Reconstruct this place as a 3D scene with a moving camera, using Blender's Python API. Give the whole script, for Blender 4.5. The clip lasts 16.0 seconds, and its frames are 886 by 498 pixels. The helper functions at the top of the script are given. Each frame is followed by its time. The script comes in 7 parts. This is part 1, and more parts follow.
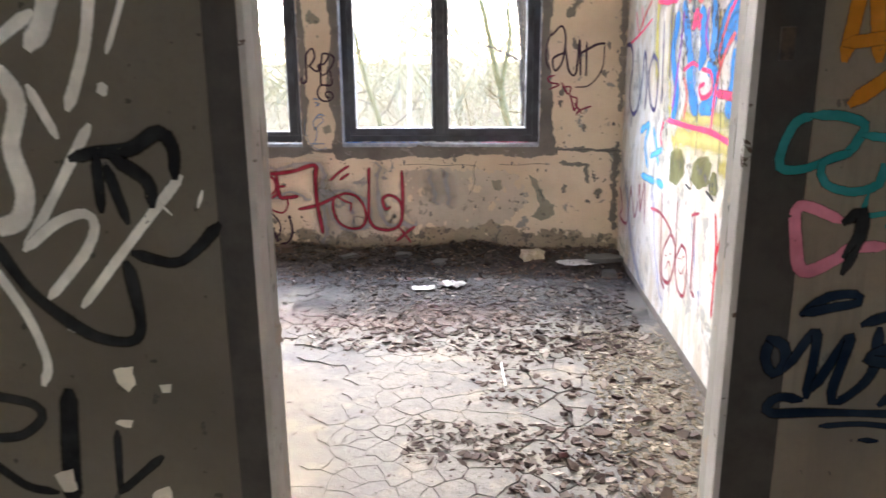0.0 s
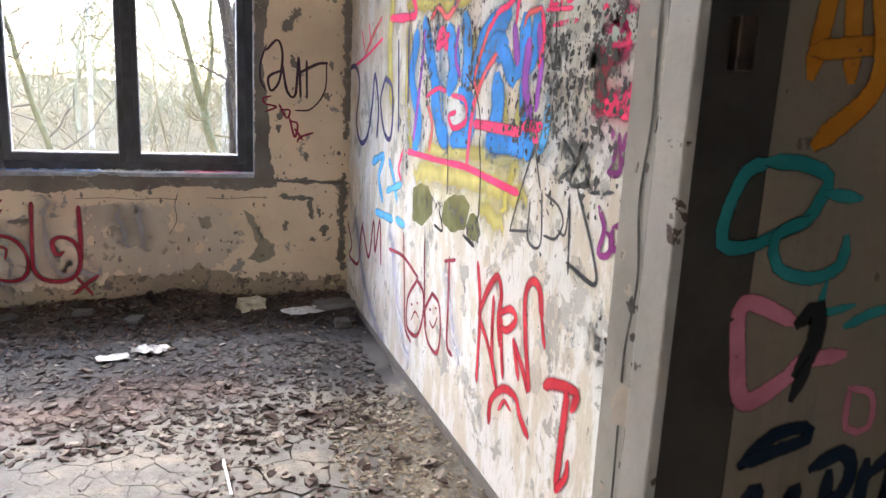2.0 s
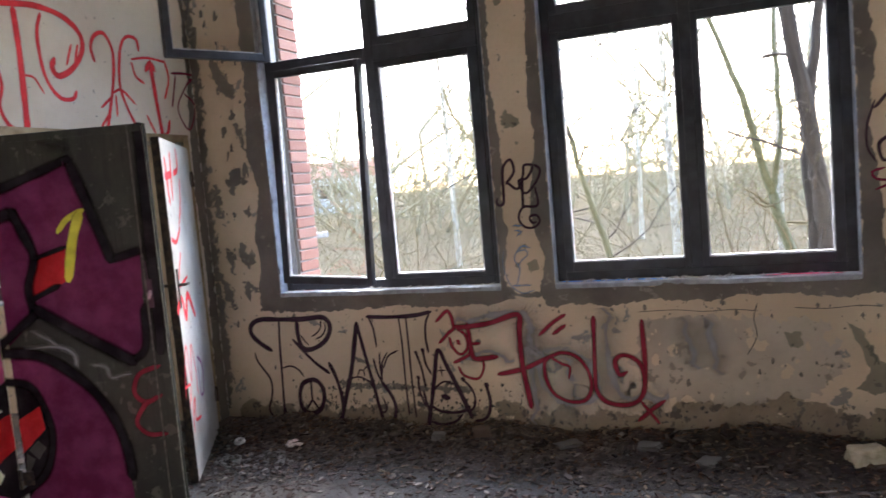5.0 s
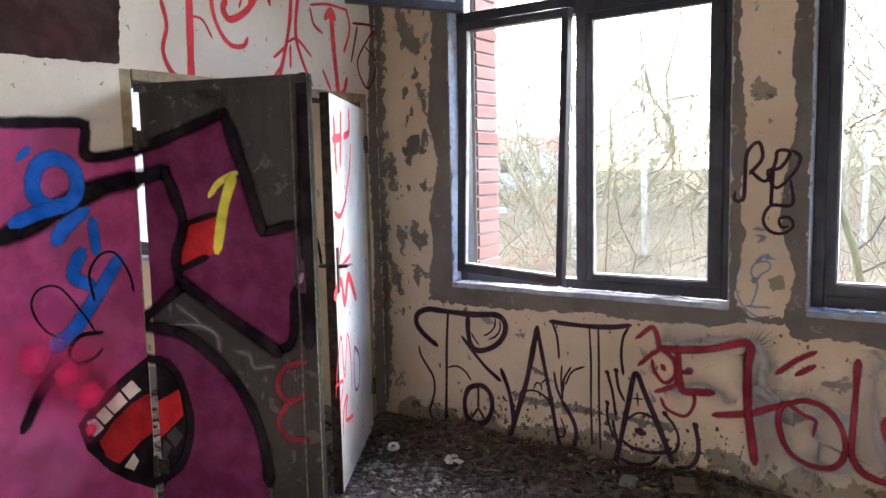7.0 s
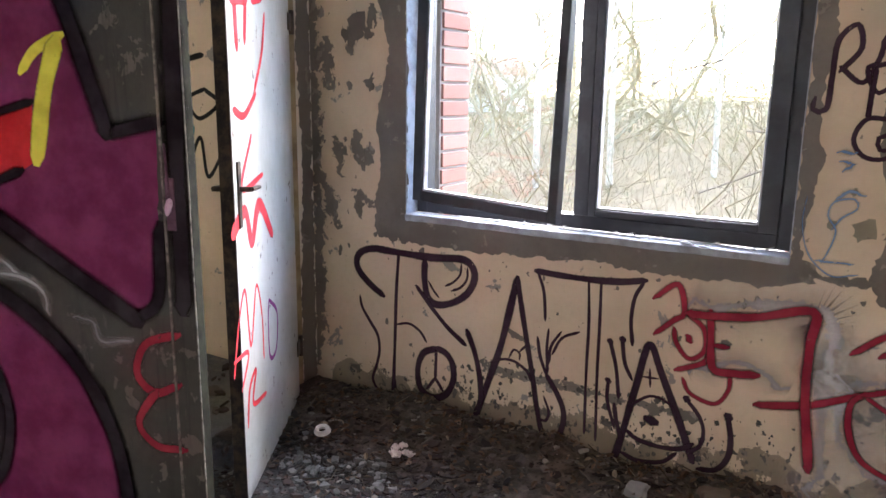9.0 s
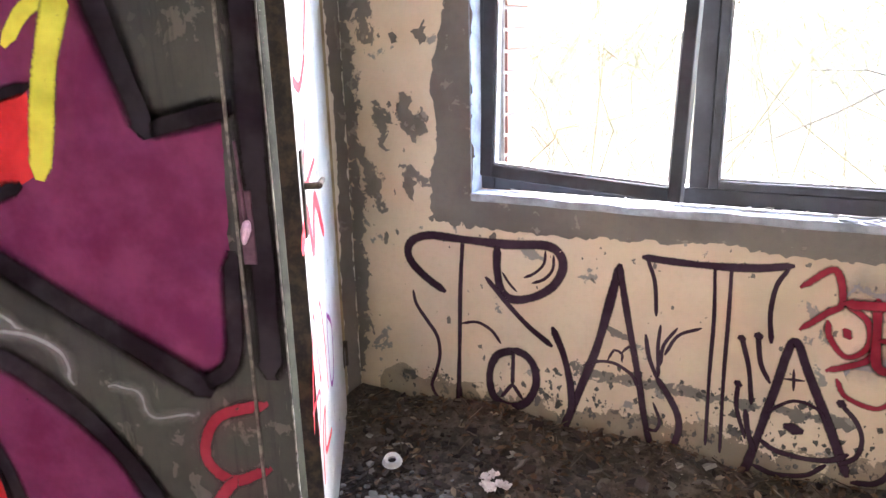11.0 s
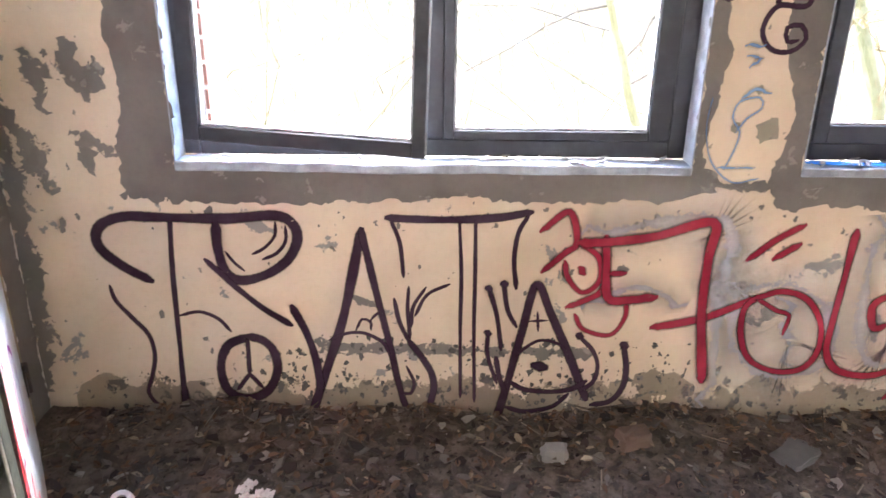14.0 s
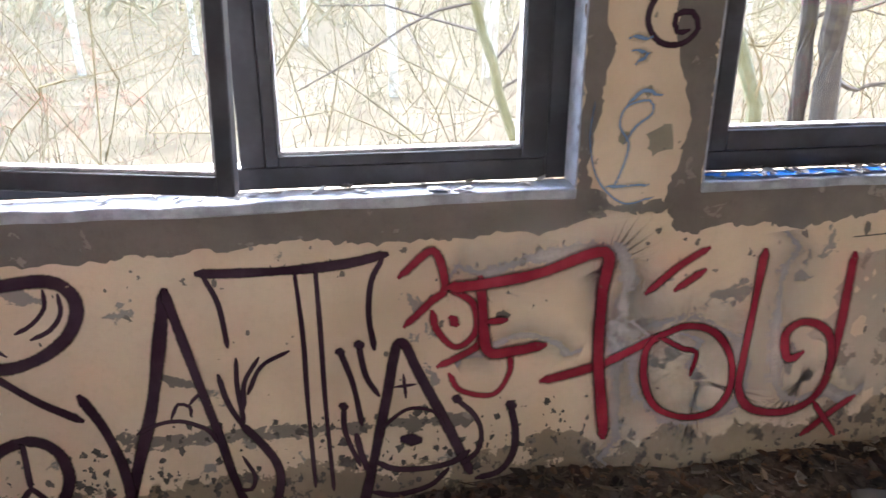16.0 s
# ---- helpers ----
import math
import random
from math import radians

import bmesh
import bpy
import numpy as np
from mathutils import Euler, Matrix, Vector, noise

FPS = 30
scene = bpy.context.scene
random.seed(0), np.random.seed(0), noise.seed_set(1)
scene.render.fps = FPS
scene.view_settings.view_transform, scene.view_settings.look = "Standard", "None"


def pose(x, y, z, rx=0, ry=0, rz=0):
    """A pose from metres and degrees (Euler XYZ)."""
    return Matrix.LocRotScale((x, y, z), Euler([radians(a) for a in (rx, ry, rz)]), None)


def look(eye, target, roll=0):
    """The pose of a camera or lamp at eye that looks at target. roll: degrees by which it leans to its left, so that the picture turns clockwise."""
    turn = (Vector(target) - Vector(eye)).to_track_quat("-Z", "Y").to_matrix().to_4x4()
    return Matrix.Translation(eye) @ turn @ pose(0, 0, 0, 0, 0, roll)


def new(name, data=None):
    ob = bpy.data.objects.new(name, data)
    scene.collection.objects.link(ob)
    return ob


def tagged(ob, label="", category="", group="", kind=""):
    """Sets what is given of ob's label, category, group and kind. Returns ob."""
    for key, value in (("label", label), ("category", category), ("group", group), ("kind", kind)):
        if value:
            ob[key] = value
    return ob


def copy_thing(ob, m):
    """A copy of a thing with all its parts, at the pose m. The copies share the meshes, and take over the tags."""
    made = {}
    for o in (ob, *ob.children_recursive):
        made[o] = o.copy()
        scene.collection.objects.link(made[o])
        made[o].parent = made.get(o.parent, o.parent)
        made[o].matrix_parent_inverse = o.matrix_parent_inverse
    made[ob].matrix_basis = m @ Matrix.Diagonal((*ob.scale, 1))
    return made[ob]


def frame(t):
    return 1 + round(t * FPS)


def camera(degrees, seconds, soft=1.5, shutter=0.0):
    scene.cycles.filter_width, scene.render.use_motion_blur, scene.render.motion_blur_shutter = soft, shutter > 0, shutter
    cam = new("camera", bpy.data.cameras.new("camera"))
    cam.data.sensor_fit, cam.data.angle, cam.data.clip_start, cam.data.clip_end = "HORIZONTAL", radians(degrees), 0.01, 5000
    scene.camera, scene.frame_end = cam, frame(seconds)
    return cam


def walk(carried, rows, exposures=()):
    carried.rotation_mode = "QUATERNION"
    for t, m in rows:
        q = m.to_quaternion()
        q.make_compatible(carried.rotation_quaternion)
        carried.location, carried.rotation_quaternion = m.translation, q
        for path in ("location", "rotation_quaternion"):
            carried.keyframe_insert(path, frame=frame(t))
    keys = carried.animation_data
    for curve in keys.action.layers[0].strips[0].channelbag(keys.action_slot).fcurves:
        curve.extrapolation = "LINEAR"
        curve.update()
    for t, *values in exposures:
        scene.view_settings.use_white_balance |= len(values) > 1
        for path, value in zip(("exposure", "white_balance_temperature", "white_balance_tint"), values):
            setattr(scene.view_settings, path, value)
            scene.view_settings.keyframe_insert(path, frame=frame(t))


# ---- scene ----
cam = camera(62.0, 16.0, 1.5, 0.2)
PATH = [
    (0, (0.849, 0.568, 1.566), (0.718, 2.501, 1.07), -0.5),
    (0.5, (0.817, 0.772, 1.534), (1.058, 2.687, 1.007), 0.5),
    (1, (0.738, 1.048, 1.496), (1.225, 2.919, 0.986), 2.1),
    (1.5, (0.739, 1.137, 1.522), (1.372, 2.977, 1.062), 3.1),
    (2, (0.804, 1.315, 1.521), (1.448, 3.163, 1.107), 2.8),
    (2.5, (0.868, 1.574, 1.526), (1.449, 3.451, 1.155), 2.3),
    (3, (0.84, 1.712, 1.541), (1.321, 3.63, 1.247), 1.0),
    (3.5, (0.766, 1.889, 1.557), (1.049, 3.855, 1.324), -0.6),
    (4, (0.708, 2.013, 1.582), (0.696, 4.005, 1.402), -2.4),
    (4.5, (0.631, 2.195, 1.566), (0.244, 4.151, 1.416), -3.8),
    (5, (0.61, 2.296, 1.54), (-0.119, 4.151, 1.372), -5.0),
    (5.2, (0.616, 2.317, 1.519), (-0.217, 4.127, 1.342), -5.2),
    (7.3, (0.087, 3.086, 1.567), (-1.069, 4.704, 1.352), -0.9),
    (7.5, (0.032, 3.164, 1.568), (-1.127, 4.778, 1.342), -0.6),
    (8, (-0.193, 3.367, 1.54), (-1.34, 4.984, 1.274), 0.0),
    (8.5, (-0.325, 3.605, 1.506), (-1.375, 5.276, 1.176), 0.8),
    (9, (-0.429, 3.832, 1.439), (-1.446, 5.504, 1.028), 0.7),
    (9.2, (-0.481, 3.861, 1.438), (-1.482, 5.535, 0.996), 0.7),
    (11.3, (-1.147, 4.142, 1.479), (-1.973, 5.872, 0.909), -2.4),
    (11.5, (-1.132, 4.162, 1.47), (-1.87, 5.927, 0.885), -2.4),
    (12, (-1.181, 4.193, 1.443), (-1.685, 6.014, 0.787), -1.7),
    (12.5, (-1.363, 4.308, 1.445), (-1.703, 6.116, 0.661), -0.9),
    (13, (-1.403, 4.323, 1.476), (-1.641, 6.131, 0.656), -0.2),
    (13.5, (-1.408, 4.322, 1.491), (-1.564, 6.15, 0.693), 0.2),
    (14, (-1.435, 4.347, 1.501), (-1.436, 6.206, 0.761), 0.6),
    (14.5, (-1.374, 4.419, 1.491), (-1.177, 6.28, 0.787), 0.5),
    (15, (-1.261, 4.566, 1.459), (-0.912, 6.414, 0.778), -0.0),
    (15.5, (-1.2, 4.687, 1.457), (-0.805, 6.519, 0.761), 0.1),
    (16, (-1.288, 4.822, 1.43), (-0.996, 6.666, 0.71), 0.1),
]
EXPOSURES = [(t, e, 5950, 12.5) for t, e in ((0, 4.85), (1.5, 4.6), (2.5, 4.3), (4, 4.05), (5, 3.95), (7.5, 4.4), (9, 4.5), (11.5, 5.6), (12.5, 5.55), (13.5, 5.8), (14.5, 5.35), (16, 4.65))]
walk(cam, [(t, look(eye, target, roll)) for t, eye, target, roll in PATH], EXPOSURES)

# ---- world, sun and exposure ----
world = bpy.data.worlds.new("sky")
scene.world = world
world.use_nodes = True
wn = world.node_tree.nodes
sky = wn.new("ShaderNodeTexSky")
sky.sky_type = "NISHITA"
sky.sun_disc = False
sky.sun_elevation = radians(32)
sky.sun_rotation = radians(-8)
sky.dust_density = 2.0
sky.ozone_density = 1.0
wn["Background"].inputs["Strength"].default_value = 0.15
world.node_tree.links.new(sky.outputs["Color"], wn["Background"].inputs["Color"])
sun_data = bpy.data.lights.new("sun", "SUN")
sun_data.energy = 1.5
sun_data.angle = radians(65)
sun_data.color = (1.0, 0.97, 0.93)
sun = new("sun", sun_data)
sun.matrix_world = look((-4.5, 36, 20), (0, 4, 0))


# ---- materials ----
def rgb(c, a=1.0):
    return (*c, a)


class Nodes:
    """Small helper to write node materials in short lines."""

    def __init__(self, name):
        self.mat = bpy.data.materials.new(name)
        self.mat.use_nodes = True
        self.tree = self.mat.node_tree
        self.bsdf = self.tree.nodes["Principled BSDF"]
        self.coord = self.tree.nodes.new("ShaderNodeTexCoord").outputs["Object"]

    def link(self, a, b):
        self.tree.links.new(a, b)

    def noise(self, scale, detail=4.0, rough=0.6, stretch=None, distort=0.0):
        n = self.tree.nodes.new("ShaderNodeTexNoise")
        n.inputs["Scale"].default_value = scale
        n.inputs["Detail"].default_value = detail
        n.inputs["Roughness"].default_value = rough
        n.inputs["Distortion"].default_value = distort
        v = self.coord
        if stretch:
            m = self.tree.nodes.new("ShaderNodeMapping")
            m.inputs["Scale"].default_value = stretch
            self.link(self.coord, m.inputs["Vector"])
            v = m.outputs["Vector"]
        self.link(v, n.inputs["Vector"])
        return n.outputs["Fac"]

    def voronoi(self, scale, feature="F1", out="Distance"):
        n = self.tree.nodes.new("ShaderNodeTexVoronoi")
        n.feature = feature
        n.inputs["Scale"].default_value = scale
        self.link(self.coord, n.inputs["Vector"])
        return n.outputs[out]

    def ramp(self, fac, lo, hi):
        n = self.tree.nodes.new("ShaderNodeMapRange")
        n.interpolation_type = "SMOOTHSTEP"
        n.inputs["From Min"].default_value = lo
        n.inputs["From Max"].default_value = hi
        self.link(fac, n.inputs["Value"])
        return n.outputs["Result"]

    def math(self, op, a, b):
        n = self.tree.nodes.new("ShaderNodeMath")
        n.operation = op
        for sock, val in zip(n.inputs, (a, b)):
            if isinstance(val, (int, float)):
                sock.default_value = val
            else:
                self.link(val, sock)
        return n.outputs["Value"]

    def mix(self, fac, a, b, mode="MIX"):
        n = self.tree.nodes.new("ShaderNodeMix")
        n.data_type = "RGBA"
        n.blend_type = mode
        for sock, val in ((n.inputs[0], fac), (n.inputs[6], a), (n.inputs[7], b)):
            if isinstance(val, (int, float)):
                sock.default_value = val
            elif isinstance(val, tuple):
                sock.default_value = rgb(val)
            else:
                self.link(val, sock)
        return n.outputs[2]

    def random(self):
        return self.tree.nodes.new("ShaderNodeObjectInfo").outputs["Random"]

    def island(self):
        return self.tree.nodes.new("ShaderNodeNewGeometry").outputs["Random Per Island"]

    def bump(self, height, strength=0.4, distance=0.01):
        n = self.tree.nodes.new("ShaderNodeBump")
        n.inputs["Strength"].default_value = strength
        n.inputs["Distance"].default_value = distance
        self.link(height, n.inputs["Height"])
        self.link(n.outputs["Normal"], self.bsdf.inputs["Normal"])

    def done(self, colour, rough=0.8, metal=0.0, spec=0.4):
        if isinstance(colour, tuple):
            self.bsdf.inputs["Base Color"].default_value = rgb(colour)
        else:
            self.link(colour, self.bsdf.inputs["Base Color"])
        if isinstance(rough, (int, float)):
            self.bsdf.inputs["Roughness"].default_value = rough
        else:
            self.link(rough, self.bsdf.inputs["Roughness"])
        self.bsdf.inputs["Metallic"].default_value = metal
        self.bsdf.inputs["Specular IOR Level"].default_value = spec
        return self.mat


def peeled_paint(name, paint, worn, bare, amount=0.62, scale=2.2, rough=0.75, streak=0.0, torn=0.0, grit=11, cover=0.35):
    """Old wall paint: stained at a large scale, chipped to grey plaster at a small one. torn: how far the edges of a stroke crumble."""
    n = Nodes(name)
    stain = n.ramp(n.noise(scale * 0.6, 6), 0.38, 0.7)
    c = n.mix(stain, paint, worn)
    fine = n.noise(38, 5, 0.7)
    c = n.mix(n.math("MULTIPLY", n.ramp(fine, 0.45, 0.75), 0.35), c, worn)
    chips = n.ramp(n.noise(scale * 3.1, 9, 0.62, distort=0.3), amount, amount + 0.018)
    c = n.mix(chips, c, bare)
    if streak:
        runs = n.ramp(n.noise(1.0, 6, 0.7, (26, 26, 1.6)), 0.5, 0.68)
        c = n.mix(n.math("MULTIPLY", runs, streak), c, worn)
        dark = n.ramp(n.noise(1.0, 5, 0.7, (60, 60, 7)), 0.66, 0.70)
        c = n.mix(n.math("MULTIPLY", dark, streak), c, bare)
    pits = n.ramp(n.noise(26, 3, 0.5), 0.7, 0.72)
    c = n.mix(n.math("MULTIPLY", pits, 0.75), c, tuple(v * 0.55 for v in bare))
    h = n.math("ADD", n.math("MULTIPLY", n.noise(60, 6, 0.7), 0.35), n.math("MULTIPLY", chips, -0.9))
    h = n.math("ADD", h, n.math("MULTIPLY", n.noise(6, 4), 0.8))
    n.bump(h, 0.55, 0.008)
    if torn:
        sep = n.tree.nodes.new("ShaderNodeSeparateXYZ")
        n.link(n.tree.nodes.new("ShaderNodeTexCoord").outputs["UV"], sep.inputs[0])
        edge = n.math("ABSOLUTE", n.math("SUBTRACT", sep.outputs["Y"], 0.5), 0)
        crumble = n.math("MULTIPLY", n.math("SUBTRACT", n.noise(grit, 10, 0.66, distort=0.3), 0.5), torn)
        n.link(n.ramp(n.math("ADD", edge, crumble), cover + 0.015, cover), n.bsdf.inputs["Alpha"])
    return n.done(c, rough)


def simple(name, a, b, scale=12, rough=0.6, metal=0.0, bump=0.2, spec=0.4, detail=5):
    n = Nodes(name)
    f = n.noise(scale, detail, 0.65)
    c = n.mix(n.ramp(f, 0.35, 0.68), a, b)
    n.bump(n.noise(scale * 5, 4, 0.7), bump, 0.004)
    return n.done(c, rough, metal, spec)


def varied(name, a, b, c, rough=0.85, island=False, grain=30, spec=0.3):
    """Loose pieces whose colour differs from piece to piece."""
    n = Nodes(name)
    r = n.island() if island else n.random()
    col = n.mix(n.ramp(r, 0.1, 0.6), a, b)
    col = n.mix(n.ramp(r, 0.78, 0.95), col, c)
    col = n.mix(n.math("MULTIPLY", n.noise(grain, 5, 0.7), 0.5), col, tuple(v * 0.45 for v in a))
    n.bump(n.noise(grain * 2, 4), 0.35, 0.004)
    return n.done(col, rough, 0.0, spec)


def flaking(name, white, beige, grey, dark, cover=0.5, scale=5.0):
    """Wall paint in several coats that flake off one another in sharp edged scabs."""
    n = Nodes(name)
    c = n.mix(n.ramp(n.noise(1.0, 8, 0.7, (9, 9, 3.2)), cover - 0.05, cover + 0.06), white, beige)
    under = n.ramp(n.noise(scale, 10, 0.68, distort=0.5), 0.575, 0.59)
    c = n.mix(under, c, grey)
    second = n.ramp(n.noise(scale * 0.7, 9, 0.66, (1.3, 1.3, 0.8), 0.4), 0.60, 0.612)
    c = n.mix(second, c, tuple(0.5 * (a + b) for a, b in zip(white, beige)))
    c = n.mix(n.math("MULTIPLY", n.ramp(n.noise(1.0, 6, 0.75, (70, 70, 14)), 0.52, 0.66), 0.55), c, tuple(v * 0.62 for v in beige))
    scar = n.ramp(n.noise(1.0, 8, 0.72, (30, 30, 17)), 0.635, 0.65)
    c = n.mix(scar, c, dark)
    h = n.math("ADD", n.math("MULTIPLY", under, -0.8), n.math("MULTIPLY", second, 0.5))
    h = n.math("ADD", n.math("ADD", h, n.math("MULTIPLY", scar, -1.0)), n.math("MULTIPLY", n.noise(55, 6, 0.7), 0.5))
    n.bump(h, 0.7, 0.007)
    return n.done(c, 0.8)


CREAM = peeled_paint("cream_wall_paint", (0.66, 0.535, 0.385), (0.52, 0.41, 0.285), (0.27, 0.25, 0.22), 0.63)
WHITE_WALL = flaking("white_wall_paint", (0.72, 0.70, 0.655), (0.60, 0.54, 0.43), (0.40, 0.375, 0.33), (0.09, 0.085, 0.08), 0.495)
PEELED_COATS = flaking("peeled_wall_coats", (0.58, 0.515, 0.40), (0.46, 0.42, 0.35), (0.30, 0.285, 0.26), (0.07, 0.065, 0.06), 0.47, 6.5)
LEFT_WALL = peeled_paint("ivory_wall_paint", (0.78, 0.73, 0.63), (0.66, 0.60, 0.49), (0.40, 0.37, 0.33), 0.67)
CEMENT = peeled_paint("bare_cement", (0.185, 0.16, 0.137), (0.115, 0.10, 0.086), (0.25, 0.22, 0.188), 0.62, 4)
CEMENT_TORN = peeled_paint("crumbling_cement", (0.20, 0.175, 0.15), (0.13, 0.115, 0.098), (0.27, 0.24, 0.205), 0.62, 4, torn=1.5, grit=19, cover=0.24)
STAIN_TORN = peeled_paint("crumbling_damp_stain", (0.31, 0.25, 0.175), (0.20, 0.16, 0.115), (0.12, 0.10, 0.078), 0.58, 5, torn=1.5)
SCARRED = peeled_paint("dark_flaked_scars", (0.075, 0.07, 0.063), (0.03, 0.028, 0.027), (0.22, 0.205, 0.185), 0.56, 8, torn=2.4, grit=24, cover=-0.03)
PALE_SCAR = peeled_paint("pale_flaked_scars", (0.50, 0.48, 0.44), (0.38, 0.36, 0.32), (0.24, 0.225, 0.20), 0.6, 6, torn=2.2, grit=16, cover=0.05)
CORRIDOR = peeled_paint("grey_corridor_paint", (0.135, 0.118, 0.088), (0.098, 0.085, 0.062), (0.065, 0.056, 0.045), 0.66, 2.5, 0.8)
CORRIDOR_LIGHT = peeled_paint("dusty_corridor_plaster", (0.21, 0.175, 0.13), (0.145, 0.12, 0.09), (0.14, 0.115, 0.09), 0.68, 2.5, streak=0.5)
BAND = simple("dark_door_surround_paint", (0.05, 0.043, 0.036), (0.032, 0.027, 0.023), 9, 0.7)
JAMB = peeled_paint("pale_jamb_plaster", (0.42, 0.395, 0.345), (0.31, 0.285, 0.245), (0.2, 0.17, 0.14), 0.7, 3)
STEEL = peeled_paint("chipped_steel_frame", (0.47, 0.44, 0.40), (0.36, 0.33, 0.29), (0.10, 0.065, 0.045), 0.64, 6, 0.6)
WINDOW_PAINT = simple("dark_window_paint", (0.022, 0.022, 0.028), (0.045, 0.046, 0.056), 8, 0.4, 0.0, 0.25)
BEAD = simple("pale_bead", (0.62, 0.62, 0.63), (0.30, 0.29, 0.29), 22, 0.6)
SILL_MAT = simple("dusty_pale_sill", (0.41, 0.44, 0.49), (0.25, 0.265, 0.295), 16, 0.6)
CEILING = peeled_paint("ceiling_whitewash", (0.80, 0.78, 0.74), (0.68, 0.65, 0.60), (0.45, 0.43, 0.4), 0.68)


def glass_material():
    n = Nodes("window_glass")
    t = n.tree.nodes.new("ShaderNodeBsdfTransparent")
    g = n.tree.nodes.new("ShaderNodeBsdfGlossy")
    g.inputs["Roughness"].default_value = 0.03
    lw = n.tree.nodes.new("ShaderNodeLayerWeight")
    fac = n.math("ADD", n.math("MULTIPLY", n.math("POWER", lw.outputs["Facing"], 4.0), 0.5), 0.03)
    m = n.tree.nodes.new("ShaderNodeMixShader")
    n.link(fac, m.inputs[0])
    n.link(t.outputs[0], m.inputs[1])
    n.link(g.outputs[0], m.inputs[2])
    n.link(m.outputs[0], n.tree.nodes["Material Output"].inputs["Surface"])
    return n.mat


GLASS = glass_material()


def floor_material(name="worn_dusty_floor", own=0.0):
    n = Nodes(name)
    c = n.mix(n.ramp(n.noise(1.1, 6), 0.4, 0.62), (0.175, 0.162, 0.143), (0.115, 0.112, 0.11))
    c = n.mix(n.ramp(n.noise(4.5, 7, 0.65), 0.5, 0.66), c, (0.235, 0.208, 0.165))
    c = n.mix(n.math("MULTIPLY", n.ramp(n.noise(17, 8, 0.75), 0.48, 0.66), 0.6), c, (0.105, 0.09, 0.074))
    c = n.mix(n.math("MULTIPLY", n.ramp(n.noise(75, 5, 0.75), 0.55, 0.66), 0.65), c, (0.06, 0.048, 0.04))
    c = n.mix(n.math("MULTIPLY", n.ramp(n.noise(48, 4, 0.7), 0.66, 0.7), 0.7), c, (0.36, 0.33, 0.28))
    if own:
        c = n.mix(n.math("MULTIPLY", n.random(), own), c, (0.17, 0.155, 0.14))
    h = n.math("ADD", n.noise(12, 6), n.math("MULTIPLY", n.noise(90, 4), 0.5))
    n.bump(h, 0.8, 0.012)
    return n.done(c, 0.85)


FLOOR = floor_material()
PLATE = floor_material("cracked_floor_coat", 0.25)
CHIP = varied("floor_chips", (0.07, 0.044, 0.038), (0.125, 0.10, 0.085), (0.21, 0.185, 0.16))
CHIP_STUFF = varied("small_rubble", (0.065, 0.04, 0.033), (0.115, 0.088, 0.072), (0.36, 0.32, 0.27), 0.85, True)
SOIL = simple("dark_debris_soil", (0.055, 0.041, 0.032), (0.15, 0.117, 0.088), 22, 0.95, 0, 0.9)
BRICK = varied("red_brick", (0.33, 0.16, 0.12), (0.42, 0.23, 0.18), (0.27, 0.13, 0.10))
MORTAR = simple("mortar", (0.36, 0.34, 0.31), (0.28, 0.26, 0.24), 30, 0.9)
GROUND = simple("wild_ground", (0.07, 0.06, 0.04), (0.115, 0.095, 0.064), 1.5, 0.95, 0, 0.6, 0.0)


# ---- mesh helpers ----
def part(name, bm, material, parent=None, label=""):
    me = bpy.data.meshes.new(name)
    bm.normal_update()
    bm.to_mesh(me)
    bm.free()
    me.materials.append(material)
    ob = new(name, me)
    if parent is not None:
        ob.parent = parent
    if label:
        tagged(ob, label)
    return ob


def raw(name, verts, faces, material, parent=None, label=""):
    me = bpy.data.meshes.new(name)
    me.from_pydata(verts, [], faces)
    me.materials.append(material)
    ob = new(name, me)
    if parent is not None:
        ob.parent = parent
    if label:
        tagged(ob, label)
    return ob


def box(bm, x0, x1, y0, y1, z0, z1, bevel=0.0, m=None):
    r = bmesh.ops.create_cube(bm, size=1.0)
    vs = r["verts"]
    for v in vs:
        v.co = Vector((x0 + (v.co.x + 0.5) * (x1 - x0), y0 + (v.co.y + 0.5) * (y1 - y0), z0 + (v.co.z + 0.5) * (z1 - z0)))
    if m is not None:
        bmesh.ops.transform(bm, matrix=m, verts=vs)
    if bevel:
        es = list({e for v in vs for e in v.link_edges})
        bmesh.ops.bevel(bm, geom=es, offset=bevel, segments=2, affect="EDGES", profile=0.5)


def boxes(name, rows, material, parent=None, label="", bevel=0.0):
    bm = bmesh.new()
    for r in rows:
        box(bm, *r, bevel=bevel)
    return part(name, bm, material, parent, label)


def tube(bm, a, b, ra, rb, sides=8, caps=True):
    a, b = Vector(a), Vector(b)
    q = (b - a).to_track_quat("Z", "Y").to_matrix()
    ring = []
    for p, r in ((a, ra), (b, rb)):
        ring.append([bm.verts.new(p + q @ Vector((r * math.cos(2 * math.pi * i / sides), r * math.sin(2 * math.pi * i / sides), 0))) for i in range(sides)])
    for i in range(sides):
        j = (i + 1) % sides
        bm.faces.new((ring[0][i], ring[0][j], ring[1][j], ring[1][i]))
    if caps:
        bm.faces.new(ring[0][::-1])
        bm.faces.new(ring[1])


def empty(name, label="", category="", kind="", group=""):
    return tagged(new(name), label, category, group, kind)


